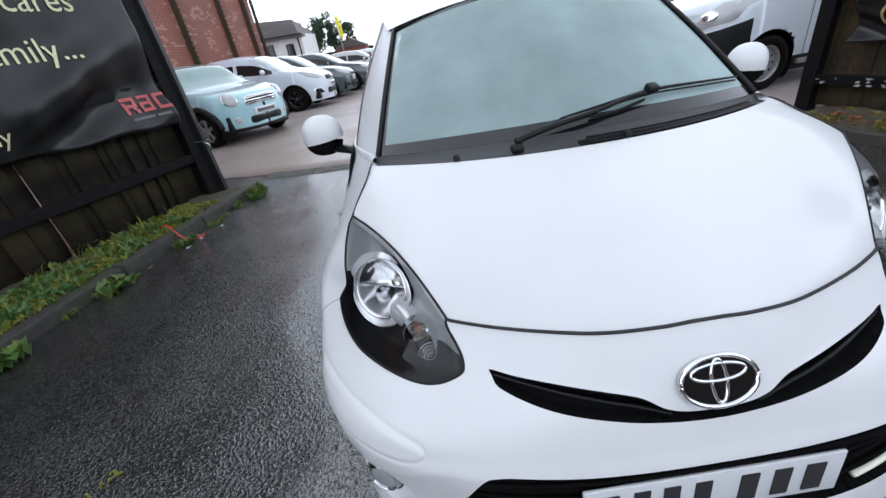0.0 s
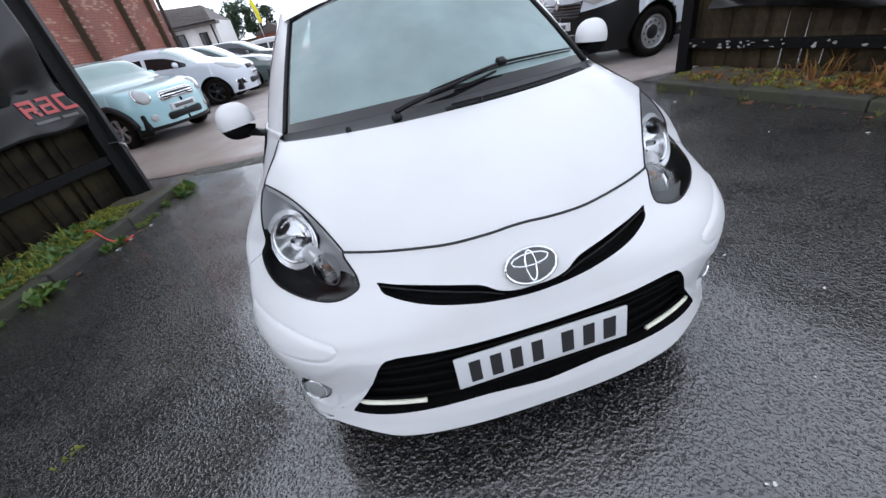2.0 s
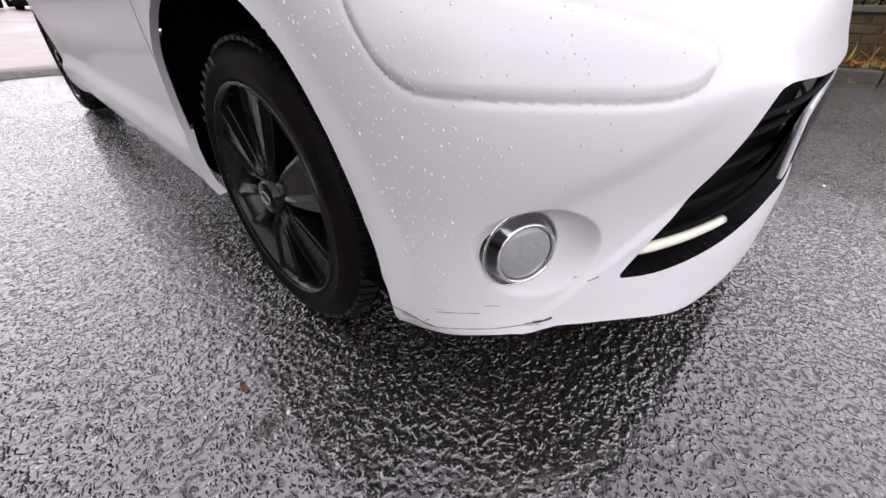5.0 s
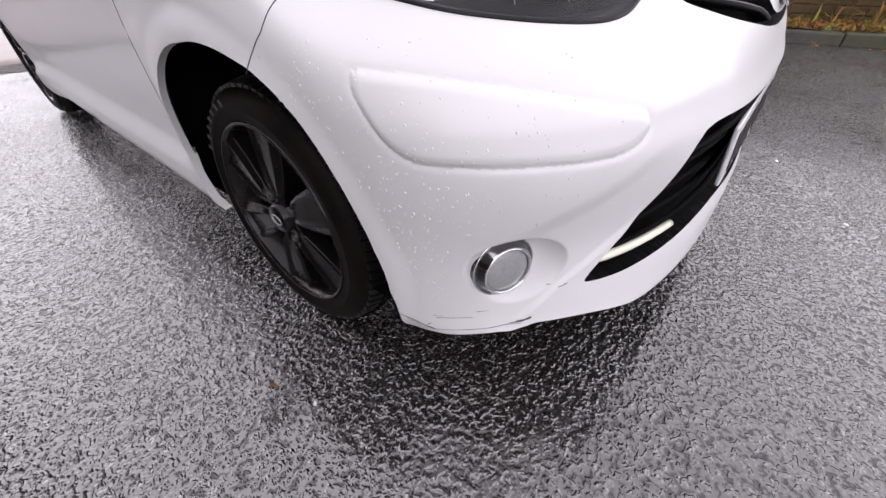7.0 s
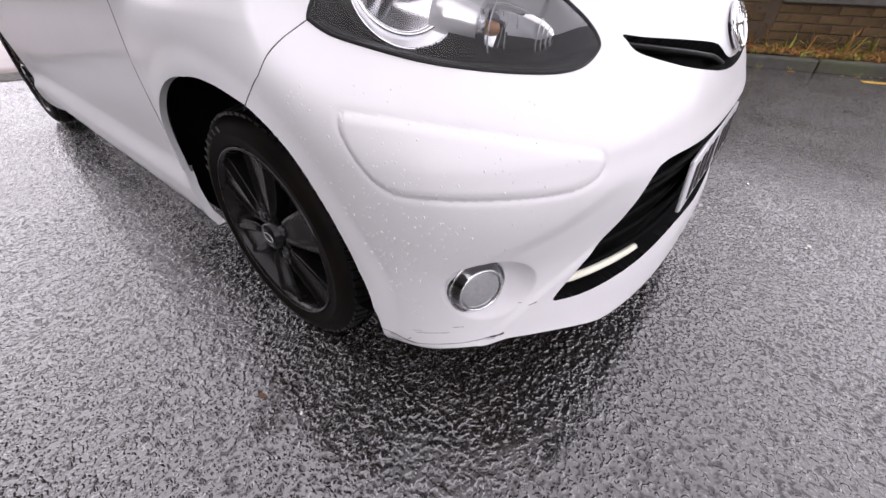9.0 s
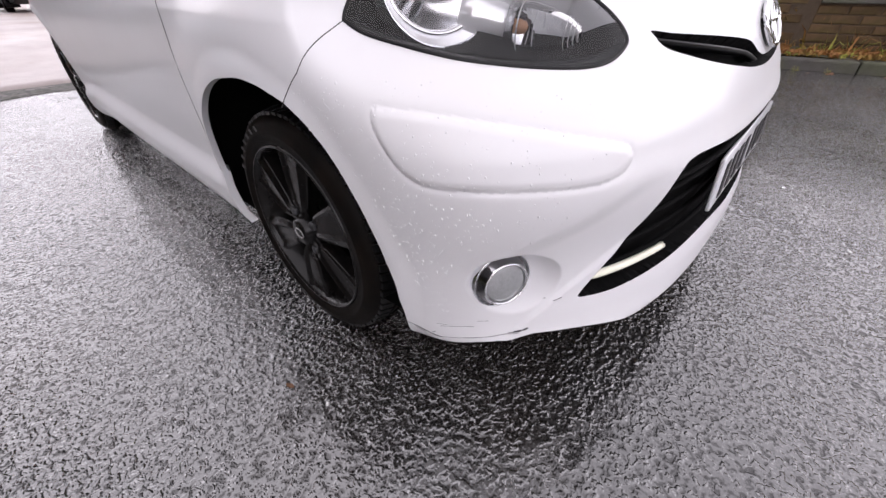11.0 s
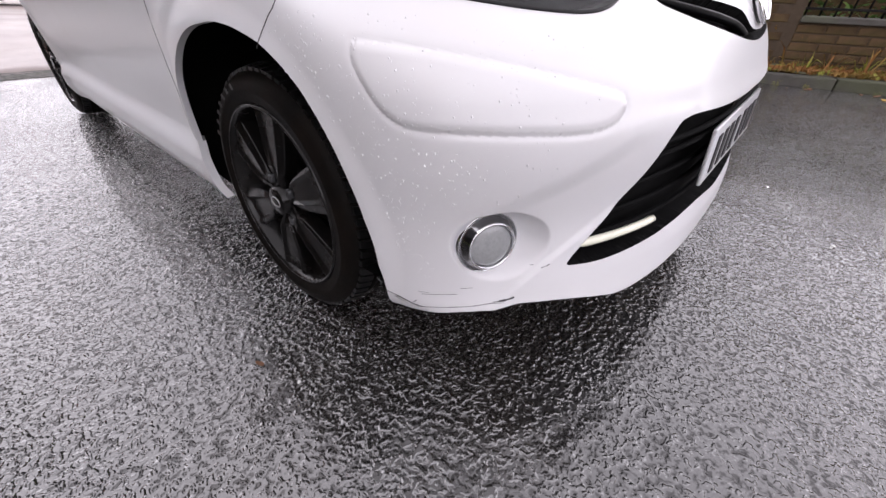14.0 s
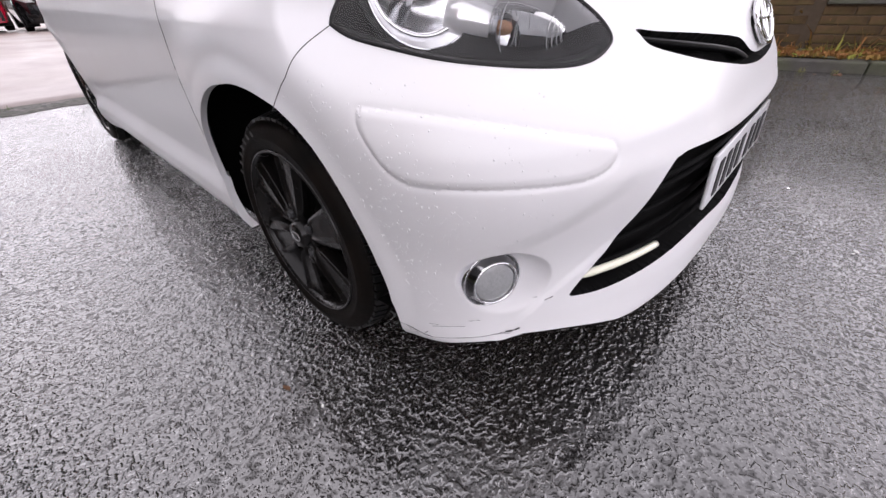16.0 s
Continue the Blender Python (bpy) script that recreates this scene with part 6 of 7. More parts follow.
# ---- parked vehicles in the yard ----
def vehicle(name, label, at, L, W, H, paint, top, belt, ws, glass_y, axles, wr, nose_len=0.6, nose_pow=2.6, tumble=0.34, low=None, arch=None, rim_mat=STEEL, arch_trim=None, group="cars in the yard", roof_mat=None):
    """A car lofted along its length, nose towards -y. top, belt: (y, z) knots; ws: y span of the windscreen; glass_y: span of the side windows."""
    car_ob = thing(name, label, "van" if name == "van" else "car", at=at, group=group)
    top_fn, belt_fn = smooth_curve(*zip(*top)), smooth_curve(*zip(*belt))

    def half(y):
        a = np.clip((nose_len - y) / nose_len, 0, 0.9999)
        b = np.clip((y - (L - 0.45)) / 0.45, 0, 0.9999)
        return W / 2 * (1 - a ** nose_pow) ** (1 / nose_pow) * (1 - b ** 3) ** (1 / 3)

    ys = np.unique(np.concatenate([nose_len * (1 - np.cos(np.linspace(0, math.pi / 2, 30))), np.arange(nose_len, L - 0.45, 0.03), L - 0.45 + 0.45 * np.sin(np.linspace(0, math.pi / 2, 12))]))
    rows = []
    for y in ys:
        w, zt = float(half(y)), float(top_fn(y))
        zb = min(float(belt_fn(y)), zt - 0.02)
        g = zt - zb
        wr_ = max(w * 0.95 - g * tumble, 0)
        zs = np.linspace(0.2, zb - 0.05, 17)
        r = [(w * (0.93 + 0.07 * min(1, k / 6)) * (1 - 0.006 * max(0, k - 12)), z) for k, z in enumerate(zs)]
        r.append((w * 0.95, zb))
        for k in (0.33, 0.66):
            r.append((w * 0.95 + (wr_ - w * 0.95) * k, zb + (g - min(0.06, g * 0.5)) * k))
        r += [(wr_, zt - min(0.06, g * 0.5)), (wr_ * 0.88, zt - min(0.02, g * 0.3)), (wr_ * 0.5, zt - min(0.004, g * 0.1)), (0, zt)]
        rows.append([(x, y, z) for x, z in r])
    G = np.array(rows)
    ar = arch or wr + 0.055
    for ay in axles:
        d = np.hypot(G[:, :17, 1] - ay, G[:, :17, 2] - wr)
        near = np.abs(d - ar) < 0.028
        k = np.where(near, ar / np.maximum(d, 0.01), 1)
        G[:, :17, 1] = ay + (G[:, :17, 1] - ay) * k
        G[:, :17, 2] = np.maximum(wr + (G[:, :17, 2] - wr) * k, 0.2)
    nr = G.shape[1]
    picks = {"body": [], "windscreen": [], "side_window": [], "lower_body": [], "roof": []}
    for i in range(len(ys) - 1):
        ym = (ys[i] + ys[i + 1]) / 2
        g = float(top_fn(ym) - belt_fn(ym))
        for j in range(nr - 1):
            c = G[i:i + 2, j:j + 2].reshape(-1, 3).mean(0)
            if j < 16 and any(math.hypot(c[1] - ay, c[2] - wr) < ar for ay in axles):
                continue
            key = "body"
            if j >= 19 and ws[0] < ym < ws[1]:
                key = "windscreen" if j >= 20 else "body"
            elif 17 <= j <= 18 and glass_y[0] < ym < glass_y[1] and g > 0.16 and not any(abs(ym - q) < 0.04 for q in glass_y[2:]):
                key = "side_window"
            elif low is not None and j <= low(ym):
                key = "lower_body"
            elif j >= 19 and roof_mat and ym > ws[1]:
                key = "roof"
            a = i * nr + j
            picks[key].append((a, a + nr, a + nr + 1, a + 1))
    flat_pts = G.reshape(-1, 3)
    for key, faces in picks.items():
        if not faces:
            continue
        fa = np.array(faces)
        used = np.unique(fa)
        mp = np.full(len(flat_pts), -1)
        mp[used] = np.arange(len(used))
        p = flat_pts[used]
        vs = np.concatenate([p, p * np.array([-1, 1, 1])])
        fs = np.concatenate([mp[fa], mp[fa][:, ::-1] + len(p)])
        if key == "side_window":
            for front in (True, False):
                span = mp[fa][(flat_pts[fa].mean(1)[:, 1] < glass_y[2]) == front] if len(glass_y) > 2 else mp[fa]
                if len(glass_y) <= 2 and not front:
                    continue
                if not len(span):
                    continue
                keep = np.unique(span)
                again = np.full(len(p), -1)
                again[keep] = np.arange(len(keep))
                for sg in (1, -1):
                    part(key, mesh(key, p[keep] * np.array([sg, 1, 1]), (again[span] if sg > 0 else again[span][:, ::-1]).tolist(), DARK_GLASS), None, car_ob)
            continue
        part(key, mesh(key, vs, fs.tolist(), {"body": paint, "roof": roof_mat or paint, "windscreen": DARK_SCREEN, "side_window": DARK_GLASS, "lower_body": BLACK_PLASTIC}[key]), None, car_ob)
    part("underside", box(W * 0.84, L * 0.9, 0.25, 0.03, (0, L / 2, 0.36)), BLACK_PLASTIC, car_ob)

    sections = [np.array([(q[0], q[2]) for q in r]) for r in rows]

    def nose(x, z):
        """First y at which the body reaches out to x at height z."""
        before = 0.0
        for i, sec in enumerate(sections):
            wide = float(np.interp(z, sec[:, 1], sec[:, 0])) if z <= sec[-1, 1] else -(z - sec[-1, 1])
            if wide >= abs(x):
                k = (abs(x) - before) / max(wide - before, 1e-6)
                return float(ys[i - 1] + (ys[i] - ys[i - 1]) * min(max(k, 0), 1)) if i else 0.0
            before = wide
        return nose_len

    def fit_panel(pname, outline, mt, push=0.012, plabel=""):
        """A shaped panel that follows the nose: outline of (x, z)."""
        o = np.array([(q[0], q[1]) for q in outline], float)
        c = o.mean(0)
        vs, fs, n = [], [], len(o)
        for sc, pu in ((1.0, -0.01), (1.0, push * 0.6), (0.93, push), (0.6, push * 1.1), (0.25, push * 1.15)):
            for q in o:
                x, z = c + (q - c) * sc
                gx_, gz_ = (nose(x + 0.02, z) - nose(x - 0.02, z)) / 0.04, (nose(x, z + 0.02) - nose(x, z - 0.02)) / 0.04
                d = Vector((max(-2, min(2, gx_)), -1, max(-2, min(2, gz_)))).normalized() * pu
                vs.append((x + d.x, nose(x, z) + d.y, z + d.z))
        for lev in range(4):
            for k in range(n):
                fs.append((lev * n + k, lev * n + (k + 1) % n, (lev + 1) * n + (k + 1) % n, (lev + 1) * n + k))
        fs.append(tuple(4 * n + k for k in range(n)))
        return part(pname, mesh(pname, vs, fs, mt), None, car_ob, plabel)

    for s in (-1, 1):
        for ay in axles:
            hub = new("wheel")
            hub.parent = car_ob
            hub.matrix_basis = pose(s * (W / 2 - 0.10), ay, wr, 0, 0, 0 if s > 0 else 180)
            part("tyre", mesh("tyre", *lathe([(wr * 0.63, 0.05), (wr * 0.66, 0.085), (wr * 0.92, 0.088), (wr, 0.066), (wr, -0.07), (wr * 0.9, -0.09), (wr * 0.6, -0.08)], 40, "X"), RUBBER), None, hub)
            part("rim", mesh("rim", *lathe([(wr * 0.66, 0.075), (wr * 0.62, 0.078), (wr * 0.59, 0.06), (wr * 0.56, -0.03)], 40, "X"), rim_mat), None, hub)
            if name == "van":
                part("wheel_dish", mesh("wheel_dish", *lathe([(0.0, 0.055), (0.05, 0.055), (0.09, 0.048), (0.10, 0.03), (0.13, 0.045), (0.165, 0.05), (wr * 0.58, 0.025)], 40, "X"), rim_mat), None, hub, "dull steel wheel")
                part("hub_cap", mesh("hub_cap", *lathe([(0.0, 0.066), (0.075, 0.062), (0.092, 0.05), (0.095, 0.03)], 24, "X"), BLACK_PLASTIC), None, hub, "black hub cap")
                for k in range(10):
                    t = 2 * math.pi * k / 10
                    part("wheel_hole", mesh("wheel_hole", *lathe([(0.0, 0.005), (0.016, 0.004), (0.018, -0.01)], 10, "X"), GAP), None, hub, "", pose(0.044, 0.142 * math.cos(t), 0.142 * math.sin(t)))
            else:
                for k in range(5):
                    for w in (-7, 7):
                        part("spoke", box(0.022, wr * 0.11, wr * 0.58, 0.004, (0.055, 0, wr * 0.30)), rim_mat, hub, "", pose(0, 0, 0, 72 * k + w))
                part("hub_cap", mesh("hub_cap", *lathe([(0.0, 0.075), (wr * 0.12, 0.072), (wr * 0.17, 0.05)], 20, "X"), rim_mat), None, hub)
                part("brake_disc", mesh("brake_disc", *lathe([(0.0, 0.01), (wr * 0.5, 0.01), (wr * 0.5, -0.02)], 24, "X"), BLACK_PLASTIC), None, hub)
            lv, lf = lathe([(ar + 0.012, W / 2 - 0.035), (ar + 0.012, W / 2 - 0.32), (0.05, W / 2 - 0.34)], 28, "X")
            part("arch_liner", mesh("arch_liner", [(s * a, b + ay, max(c + wr, 0.12)) for a, b, c in lv], lf, BLACK_PLASTIC), None, car_ob)
            if arch_trim:
                pts = [(s * (float(half(ay + (ar + 0.02) * math.cos(t))) + 0.004), ay + (ar + 0.02) * math.cos(t), wr + (ar + 0.02) * math.sin(t)) for t in np.linspace(0.0, math.pi, 26)]
                part("arch_trim", mesh("arch_trim", *tube(pts, 0.06, 8, flat=0.8), arch_trim), None, car_ob, "black plastic wheel arch trim")
        mz, my = float(belt_fn(ws[0] + 0.45)) + 0.06, ws[0] + 0.42
        bm = bmesh.new()
        bmesh.ops.create_uvsphere(bm, u_segments=16, v_segments=10, radius=1)
        bmesh.ops.scale(bm, vec=(0.10, 0.06, 0.07), verts=bm.verts)
        part("door_mirror", smooth_bm(bm), paint if name != "van" else BLACK_PLASTIC, car_ob, "", pose(s * (float(half(my)) + 0.08), my, mz))
    return car_ob, fit_panel, nose, half


DARK_SCREEN = material("pale_windscreen", (0.26, 0.36, 0.35), 0.06, coat=1.0, dark=(0.16, 0.23, 0.22), scale=2)


def ellipse(cx, cz, rx, rz, n=20, tilt=0.0):
    return [(cx + rx * math.cos(t) * math.cos(tilt) - rz * math.sin(t) * math.sin(tilt), cz + rx * math.cos(t) * math.sin(tilt) + rz * math.sin(t) * math.cos(tilt)) for t in np.linspace(0, 2 * math.pi, n, endpoint=False)]


def rounded(x0, z0, x1, z1, r=0.03, n=4):
    out = []
    for cx, cz, a in ((x1 - r, z1 - r, 0), (x0 + r, z1 - r, 90), (x0 + r, z0 + r, 180), (x1 - r, z0 + r, 270)):
        out += [(cx + r * math.cos(radians(a + 90 * k / n)), cz + r * math.sin(radians(a + 90 * k / n))) for k in range(n + 1)]
    return out


def yard_pose(x, y, rz):
    return pose(x, y, float(yard_z(x, y)) + 0.022, 0, 0, rz)


def plate_on(panel, z, push=0.03):
    pl = panel("number_plate", rounded(-0.26, z - 0.055, 0.26, z + 0.055, 0.008, 2), PLATE_WHITE, push, "white number plate with dark bars")
    panel("plate_bars", rounded(-0.21, z - 0.032, 0.21, z + 0.032, 0.004, 2), GREY_PRINT, push + 0.006)


# pale blue retro hatchback with black arches
mini, panel, nose, _ = vehicle("car", "pale blue retro hatchback with black wheel arch trims on wet concrete", yard_pose(-3.28, 7.38, 61), 3.70, 1.68, 1.41, PALE_BLUE,
    ((0, 0.70), (0.12, 0.80), (0.5, 0.90), (1.05, 0.97), (1.25, 1.08), (1.62, 1.36), (2.2, 1.41), (3.2, 1.36), (3.5, 1.12), (3.7, 0.85)), ((0, 0.66), (0.6, 0.84), (1.1, 0.93), (3.3, 0.98), (3.7, 0.8)), (1.08, 1.66), (1.25, 3.3, 2.15), (0.70, 3.17), 0.30, 0.62, 2.3,
    low=lambda y: 1, arch_trim=BLACK_PLASTIC, rim_mat=STEEL)
for s in (-1, 1):
    panel("headlamp_ring", ellipse(s * 0.56, 0.735, 0.105, 0.115), CHROME, 0.012)
    panel("headlamp", ellipse(s * 0.56, 0.735, 0.09, 0.10), FROST, 0.03, "round pale headlamp")
    panel("fog_lamp", ellipse(s * 0.55, 0.40, 0.055, 0.055), FROST, 0.02)
panel("grille_frame", rounded(-0.36, 0.60, 0.36, 0.76, 0.06), CHROME, 0.012)
panel("grille", rounded(-0.335, 0.62, 0.335, 0.74, 0.05), GLOSS_BLACK, 0.02)
for z in (0.645, 0.68, 0.715):
    panel("grille_bar", rounded(-0.33, z - 0.008, 0.33, z + 0.008, 0.004), CHROME, 0.03)
panel("air_intake", rounded(-0.36, 0.30, 0.36, 0.42, 0.05), BLACK_PLASTIC, 0.02)
panel("lower_lip", rounded(-0.70, 0.20, 0.70, 0.27, 0.02), BLACK_PLASTIC, 0.02)
plate_on(panel, 0.49)
# white hatchback with black wheels
swift, panel, nose, _ = vehicle("car", "white five-door hatchback with black wheels and dark windows", yard_pose(-2.75, 11.5, 85), 3.85, 1.70, 1.51, VAN_WHITE,
    ((0, 0.72), (0.15, 0.82), (0.6, 0.97), (1.0, 1.05), (1.2, 1.13), (1.75, 1.44), (2.3, 1.51), (3.3, 1.46), (3.6, 1.2), (3.85, 0.9)), ((0, 0.68), (0.6, 0.90), (1.1, 0.98), (3.4, 1.08), (3.85, 0.85)), (1.02, 1.80), (1.25, 3.45, 2.2, 3.0), (0.82, 3.25), 0.31, 0.75, 2.3, rim_mat=GLOSS_BLACK)
for s in (-1, 1):
    panel("headlamp", [(s * 0.46, 0.74), (s * 0.60, 0.72), (s * 0.76, 0.80), (s * 0.78, 0.93), (s * 0.70, 0.95), (s * 0.55, 0.85)], FROST, 0.02, "swept clear headlamp")
    panel("fog_surround", [(s * 0.50, 0.36), (s * 0.70, 0.34), (s * 0.74, 0.48), (s * 0.58, 0.50)], CHROME, 0.015)
    panel("fog_pocket", [(s * 0.53, 0.375), (s * 0.69, 0.36), (s * 0.72, 0.47), (s * 0.59, 0.485)], BLACK_PLASTIC, 0.022)
panel("upper_grille", rounded(-0.34, 0.66, 0.34, 0.76, 0.04), BLACK_PLASTIC, 0.02)
panel("badge", ellipse(0, 0.71, 0.06, 0.045), CHROME, 0.04)
panel("air_intake", rounded(-0.38, 0.32, 0.38, 0.46, 0.05), BLACK_PLASTIC, 0.02)
plate_on(panel, 0.55)
hatch_top = ((0, 0.70), (0.15, 0.80), (0.6, 0.93), (1.1, 1.02), (1.3, 1.12), (1.9, 1.42), (2.5, 1.47), (3.4, 1.40), (3.8, 1.1), (4.0, 0.9))
hatch_belt = ((0, 0.66), (0.6, 0.86), (1.2, 0.95), (3.5, 1.05), (4.0, 0.85))
for label, paint, place, rim in (("dark green hatchback with chrome-edged grille", DARK_GREEN, yard_pose(-2.45, 13.9, 90), STEEL), ("dark slate hatchback with bright alloy wheels", DARK_BLUE, yard_pose(-1.94, 16.2, 90), STEEL),
                                ("small red hatchback with pale number plate", RED_PAINT, yard_pose(-1.05, 15.6, 2), STEEL), ("black hatchback parked on the yard", GLOSS_BLACK, yard_pose(0.85, 15.9, 0), STEEL),
                                ("mid grey saloon with wide dark grille", GREY_PAINT, yard_pose(3.4, 8.6, -35), STEEL), ("dark grey hatchback behind the van", GREY_PAINT, yard_pose(4.6, 11.6, -60), STEEL), ("silver hatchback far across the yard", DULL_SILVER, yard_pose(-1.2, 21.5, 90), STEEL),
                                ("white hatchback far across the yard", VAN_WHITE, yard_pose(-0.6, 25.0, 90), STEEL)):
    ob, panel, nose, _ = vehicle("car", label, place, 4.0, 1.72, 1.47, paint, hatch_top, hatch_belt, (1.12, 1.95), (1.35, 3.5, 2.35), (0.82, 3.35), 0.31, 0.7, 2.4, rim_mat=rim)
    for s in (-1, 1):
        panel("headlamp", [(s * 0.44, 0.68), (s * 0.62, 0.67), (s * 0.77, 0.75), (s * 0.78, 0.84), (s * 0.58, 0.79)], FROST, 0.02, "clear headlamp")
        panel("fog_pocket", rounded(min(s * 0.52, s * 0.72), 0.33, max(s * 0.52, s * 0.72), 0.41, 0.03), BLACK_PLASTIC, 0.018)
    if paint is GREY_PAINT:
        panel("grille_frame", [(-0.42, 0.72), (-0.36, 0.40), (0.36, 0.40), (0.42, 0.72)], CHROME, 0.016)
        panel("grille", [(-0.40, 0.705), (-0.345, 0.415), (0.345, 0.415), (0.40, 0.705)], GLOSS_BLACK, 0.024)
        for k in range(4):
            pts = [(-0.105 + 0.07 * k + 0.042 * math.cos(t), nose(0.1, 0.6) - 0.055, 0.65 + 0.042 * math.sin(t)) for t in np.linspace(0, 2 * math.pi, 24, endpoint=False)]
            part("badge_ring", mesh("badge_ring", *tube(pts, 0.007, 6, closed=True), CHROME), None, ob)
    else:
        panel("upper_grille", rounded(-0.36, 0.62, 0.36, 0.70, 0.03), GLOSS_BLACK, 0.018)
        panel("grille_trim", rounded(-0.38, 0.60, 0.38, 0.622, 0.01), CHROME, 0.022)
        panel("air_intake", rounded(-0.46, 0.28, 0.46, 0.42, 0.05), BLACK_PLASTIC, 0.018)
    plate_on(panel, 0.52, 0.035)
# white panel van with black lower nose
van_ob, panel, nose, _ = vehicle("van", "white panel van with unpainted black bumper and steel wheels", pose(3.06, 5.72, 0.015, 0, 0, -85), 5.0, 1.95, 1.97, VAN_WHITE,
    ((0, 0.98), (0.10, 1.08), (0.5, 1.18), (0.9, 1.26), (1.15, 1.42), (1.75, 1.90), (2.2, 1.97), (4.7, 1.97), (5.0, 1.6)), ((0, 0.92), (0.5, 1.08), (1.0, 1.18), (4.8, 1.25), (5.0, 1.2)), (0.88, 1.75), (1.3, 2.35), (0.93, 4.03), 0.335, 0.75, 2.5, tumble=0.2,
    low=lambda y: 12 if y < 0.62 else 2, arch=0.40, rim_mat=STEEL)
for s in (-1, 1):
    panel("headlamp", [(s * 0.50, 0.90), (s * 0.66, 0.83), (s * 0.90, 0.90), (s * 0.945, 1.12), (s * 0.80, 1.10)], FROST, 0.03, "large clear headlamp")
    panel("headlamp_bowl", ellipse(s * 0.74, 0.97, 0.07, 0.07), SILVER, 0.05)
    panel("fog_pocket", rounded(min(s * 0.6, s * 0.8), 0.42, max(s * 0.6, s * 0.8), 0.52, 0.03), GLOSS_BLACK, 0.02)
panel("grille", [(-0.50, 0.90), (-0.42, 0.68), (0.42, 0.68), (0.50, 0.90)], GLOSS_BLACK, 0.024, "black slatted grille")
for z in (0.71, 0.75, 0.79, 0.83, 0.87):
    panel("grille_slat", rounded(-0.43 - (z - 0.7) * 0.3, z - 0.009, 0.43 + (z - 0.7) * 0.3, z + 0.009, 0.004), GREY_PLASTIC, 0.042)
panel("badge", [(0, 0.98), (-0.05, 0.89), (0, 0.80), (0.05, 0.89)], CHROME, 0.06, "plain chrome badge")
panel("lower_intake", rounded(-0.45, 0.36, 0.45, 0.47, 0.02), GLOSS_BLACK, 0.02)
for z in (0.385, 0.415, 0.445):
    panel("intake_slat", rounded(-0.43, z - 0.005, 0.43, z + 0.005, 0.003), GREY_PLASTIC, 0.034)
plate_on(panel, 0.58, 0.04)
for s in (-1, 1):
    part("sill_step", box(0.10, 0.9, 0.06, 0.01, (s * 0.93, 1.85, 0.30)), DULL_SILVER, van_ob)
    v, f = tube([(s * 0.982, 1.42, z) for z in np.linspace(0.34, 1.15, 8)], 0.004, 5)
    part("shut_line", mesh("shut_line", v, f, GREY_PRINT), None, van_ob)


# ---- buildings and distance ----
# the wall's upper height and run behind the fence are added to darken ground reflections
brick_wall("wall_workshop", Vector((-8.6, 24.2, -0.4)), Vector((0, -1, 0)), Vector((1, 0, 0)), 27.5, 9.6, "red brick workshop wall with whitened patches, raised and lengthened out of view", BRICK, depth=0.3, pale=0.4, seed=11, size=(0.24, 0.075), limit=200, near=(4, 9))
for k, y in enumerate((23.6, 20.6, 16.8, 13.0)):
    brick_wall("wall_pier_%d" % (k + 1), Vector((-8.4, y, -0.4)), Vector((0, -1, 0)), Vector((1, 0, 0)), 0.62, 6.5, "projecting red brick pier on the workshop wall", BRICK, depth=0.35, pale=0.25, seed=20 + k, size=(0.24, 0.075), limit=0)
pipe = thing("drainpipe", "dark brown drainpipe at the corner of the workshop", "pipe", mesh("drainpipe", *tube([(-8.22, 24.0, -0.4), (-8.22, 24.0, 9.0)], 0.09, 10), PIPE))
wall_end = thing("wall_workshop_end", "plain brick end of the workshop", "wall", mesh_from(box(6, 0.3, 9.6, 0, (-11.6, 24.1, 4.4))), kind="structure")
wall_end.data.materials.append(BRICK)

house = thing("house", "low white rendered building with a dark tiled roof", "house", at=pose(-12.2, 39.0, 0.1, 0, 0, 0))
part("wall", box(5.0, 6.0, 3.3, 0.02, (0, 3, 1.65)), RENDER, house)
part("porch_roof", box(5.5, 1.0, 0.22, 0.02, (0.1, -0.3, 3.1)), SLATE, house)
rv = [(-2.9, -0.6, 3.25), (2.5, -0.6, 3.25), (2.5, 6.5, 3.25), (-2.9, 6.5, 3.25), (-2.9, 3, 4.9), (1.4, 3, 4.6)]
part("roof", mesh("roof", rv, [(0, 1, 5, 4), (2, 3, 4, 5), (1, 2, 5), (3, 0, 4), (0, 3, 2, 1)], SLATE, smooth=False), None, house, "dark brown tiled roof")
for i in range(9):
    z = 3.28 + i * 0.16
    part("tile_row", box(5.2 - i * 0.09, 0.06, 0.03, 0.0, (-0.2 - i * 0.05, -0.58 + i * 0.36, z + 0.02)), SLATE, house)
part("gutter", box(5.6, 0.12, 0.12, 0.02, (0.0, -0.78, 3.2)), BLACK_PLASTIC, house)
part("downpipe", mesh("downpipe", *tube([(2.35, -0.7, 3.15), (2.2, -0.1, 2.8), (2.2, -0.1, 0)], 0.06, 8), BLACK_PLASTIC), None, house)
for x, w, z, h, nm in ((-0.6, 1.0, 2.0, 1.4, "window"), (1.35, 0.6, 2.1, 0.9, "window")):
    win = part(nm, box(w, 0.12, h, 0.0, (x, -0.04, z)), DARK_GLASS, house)
    for dx in (-w / 2, 0, w / 2):
        part("window_frame", box(0.06, 0.16, h, 0.0, (x + dx, -0.05, z)), BLACK_TIMBER, win)
    for dz in (-h / 2, h / 2):
        part("window_bar", box(w, 0.16, 0.06, 0.0, (x, -0.05, z + dz)), BLACK_TIMBER, win)

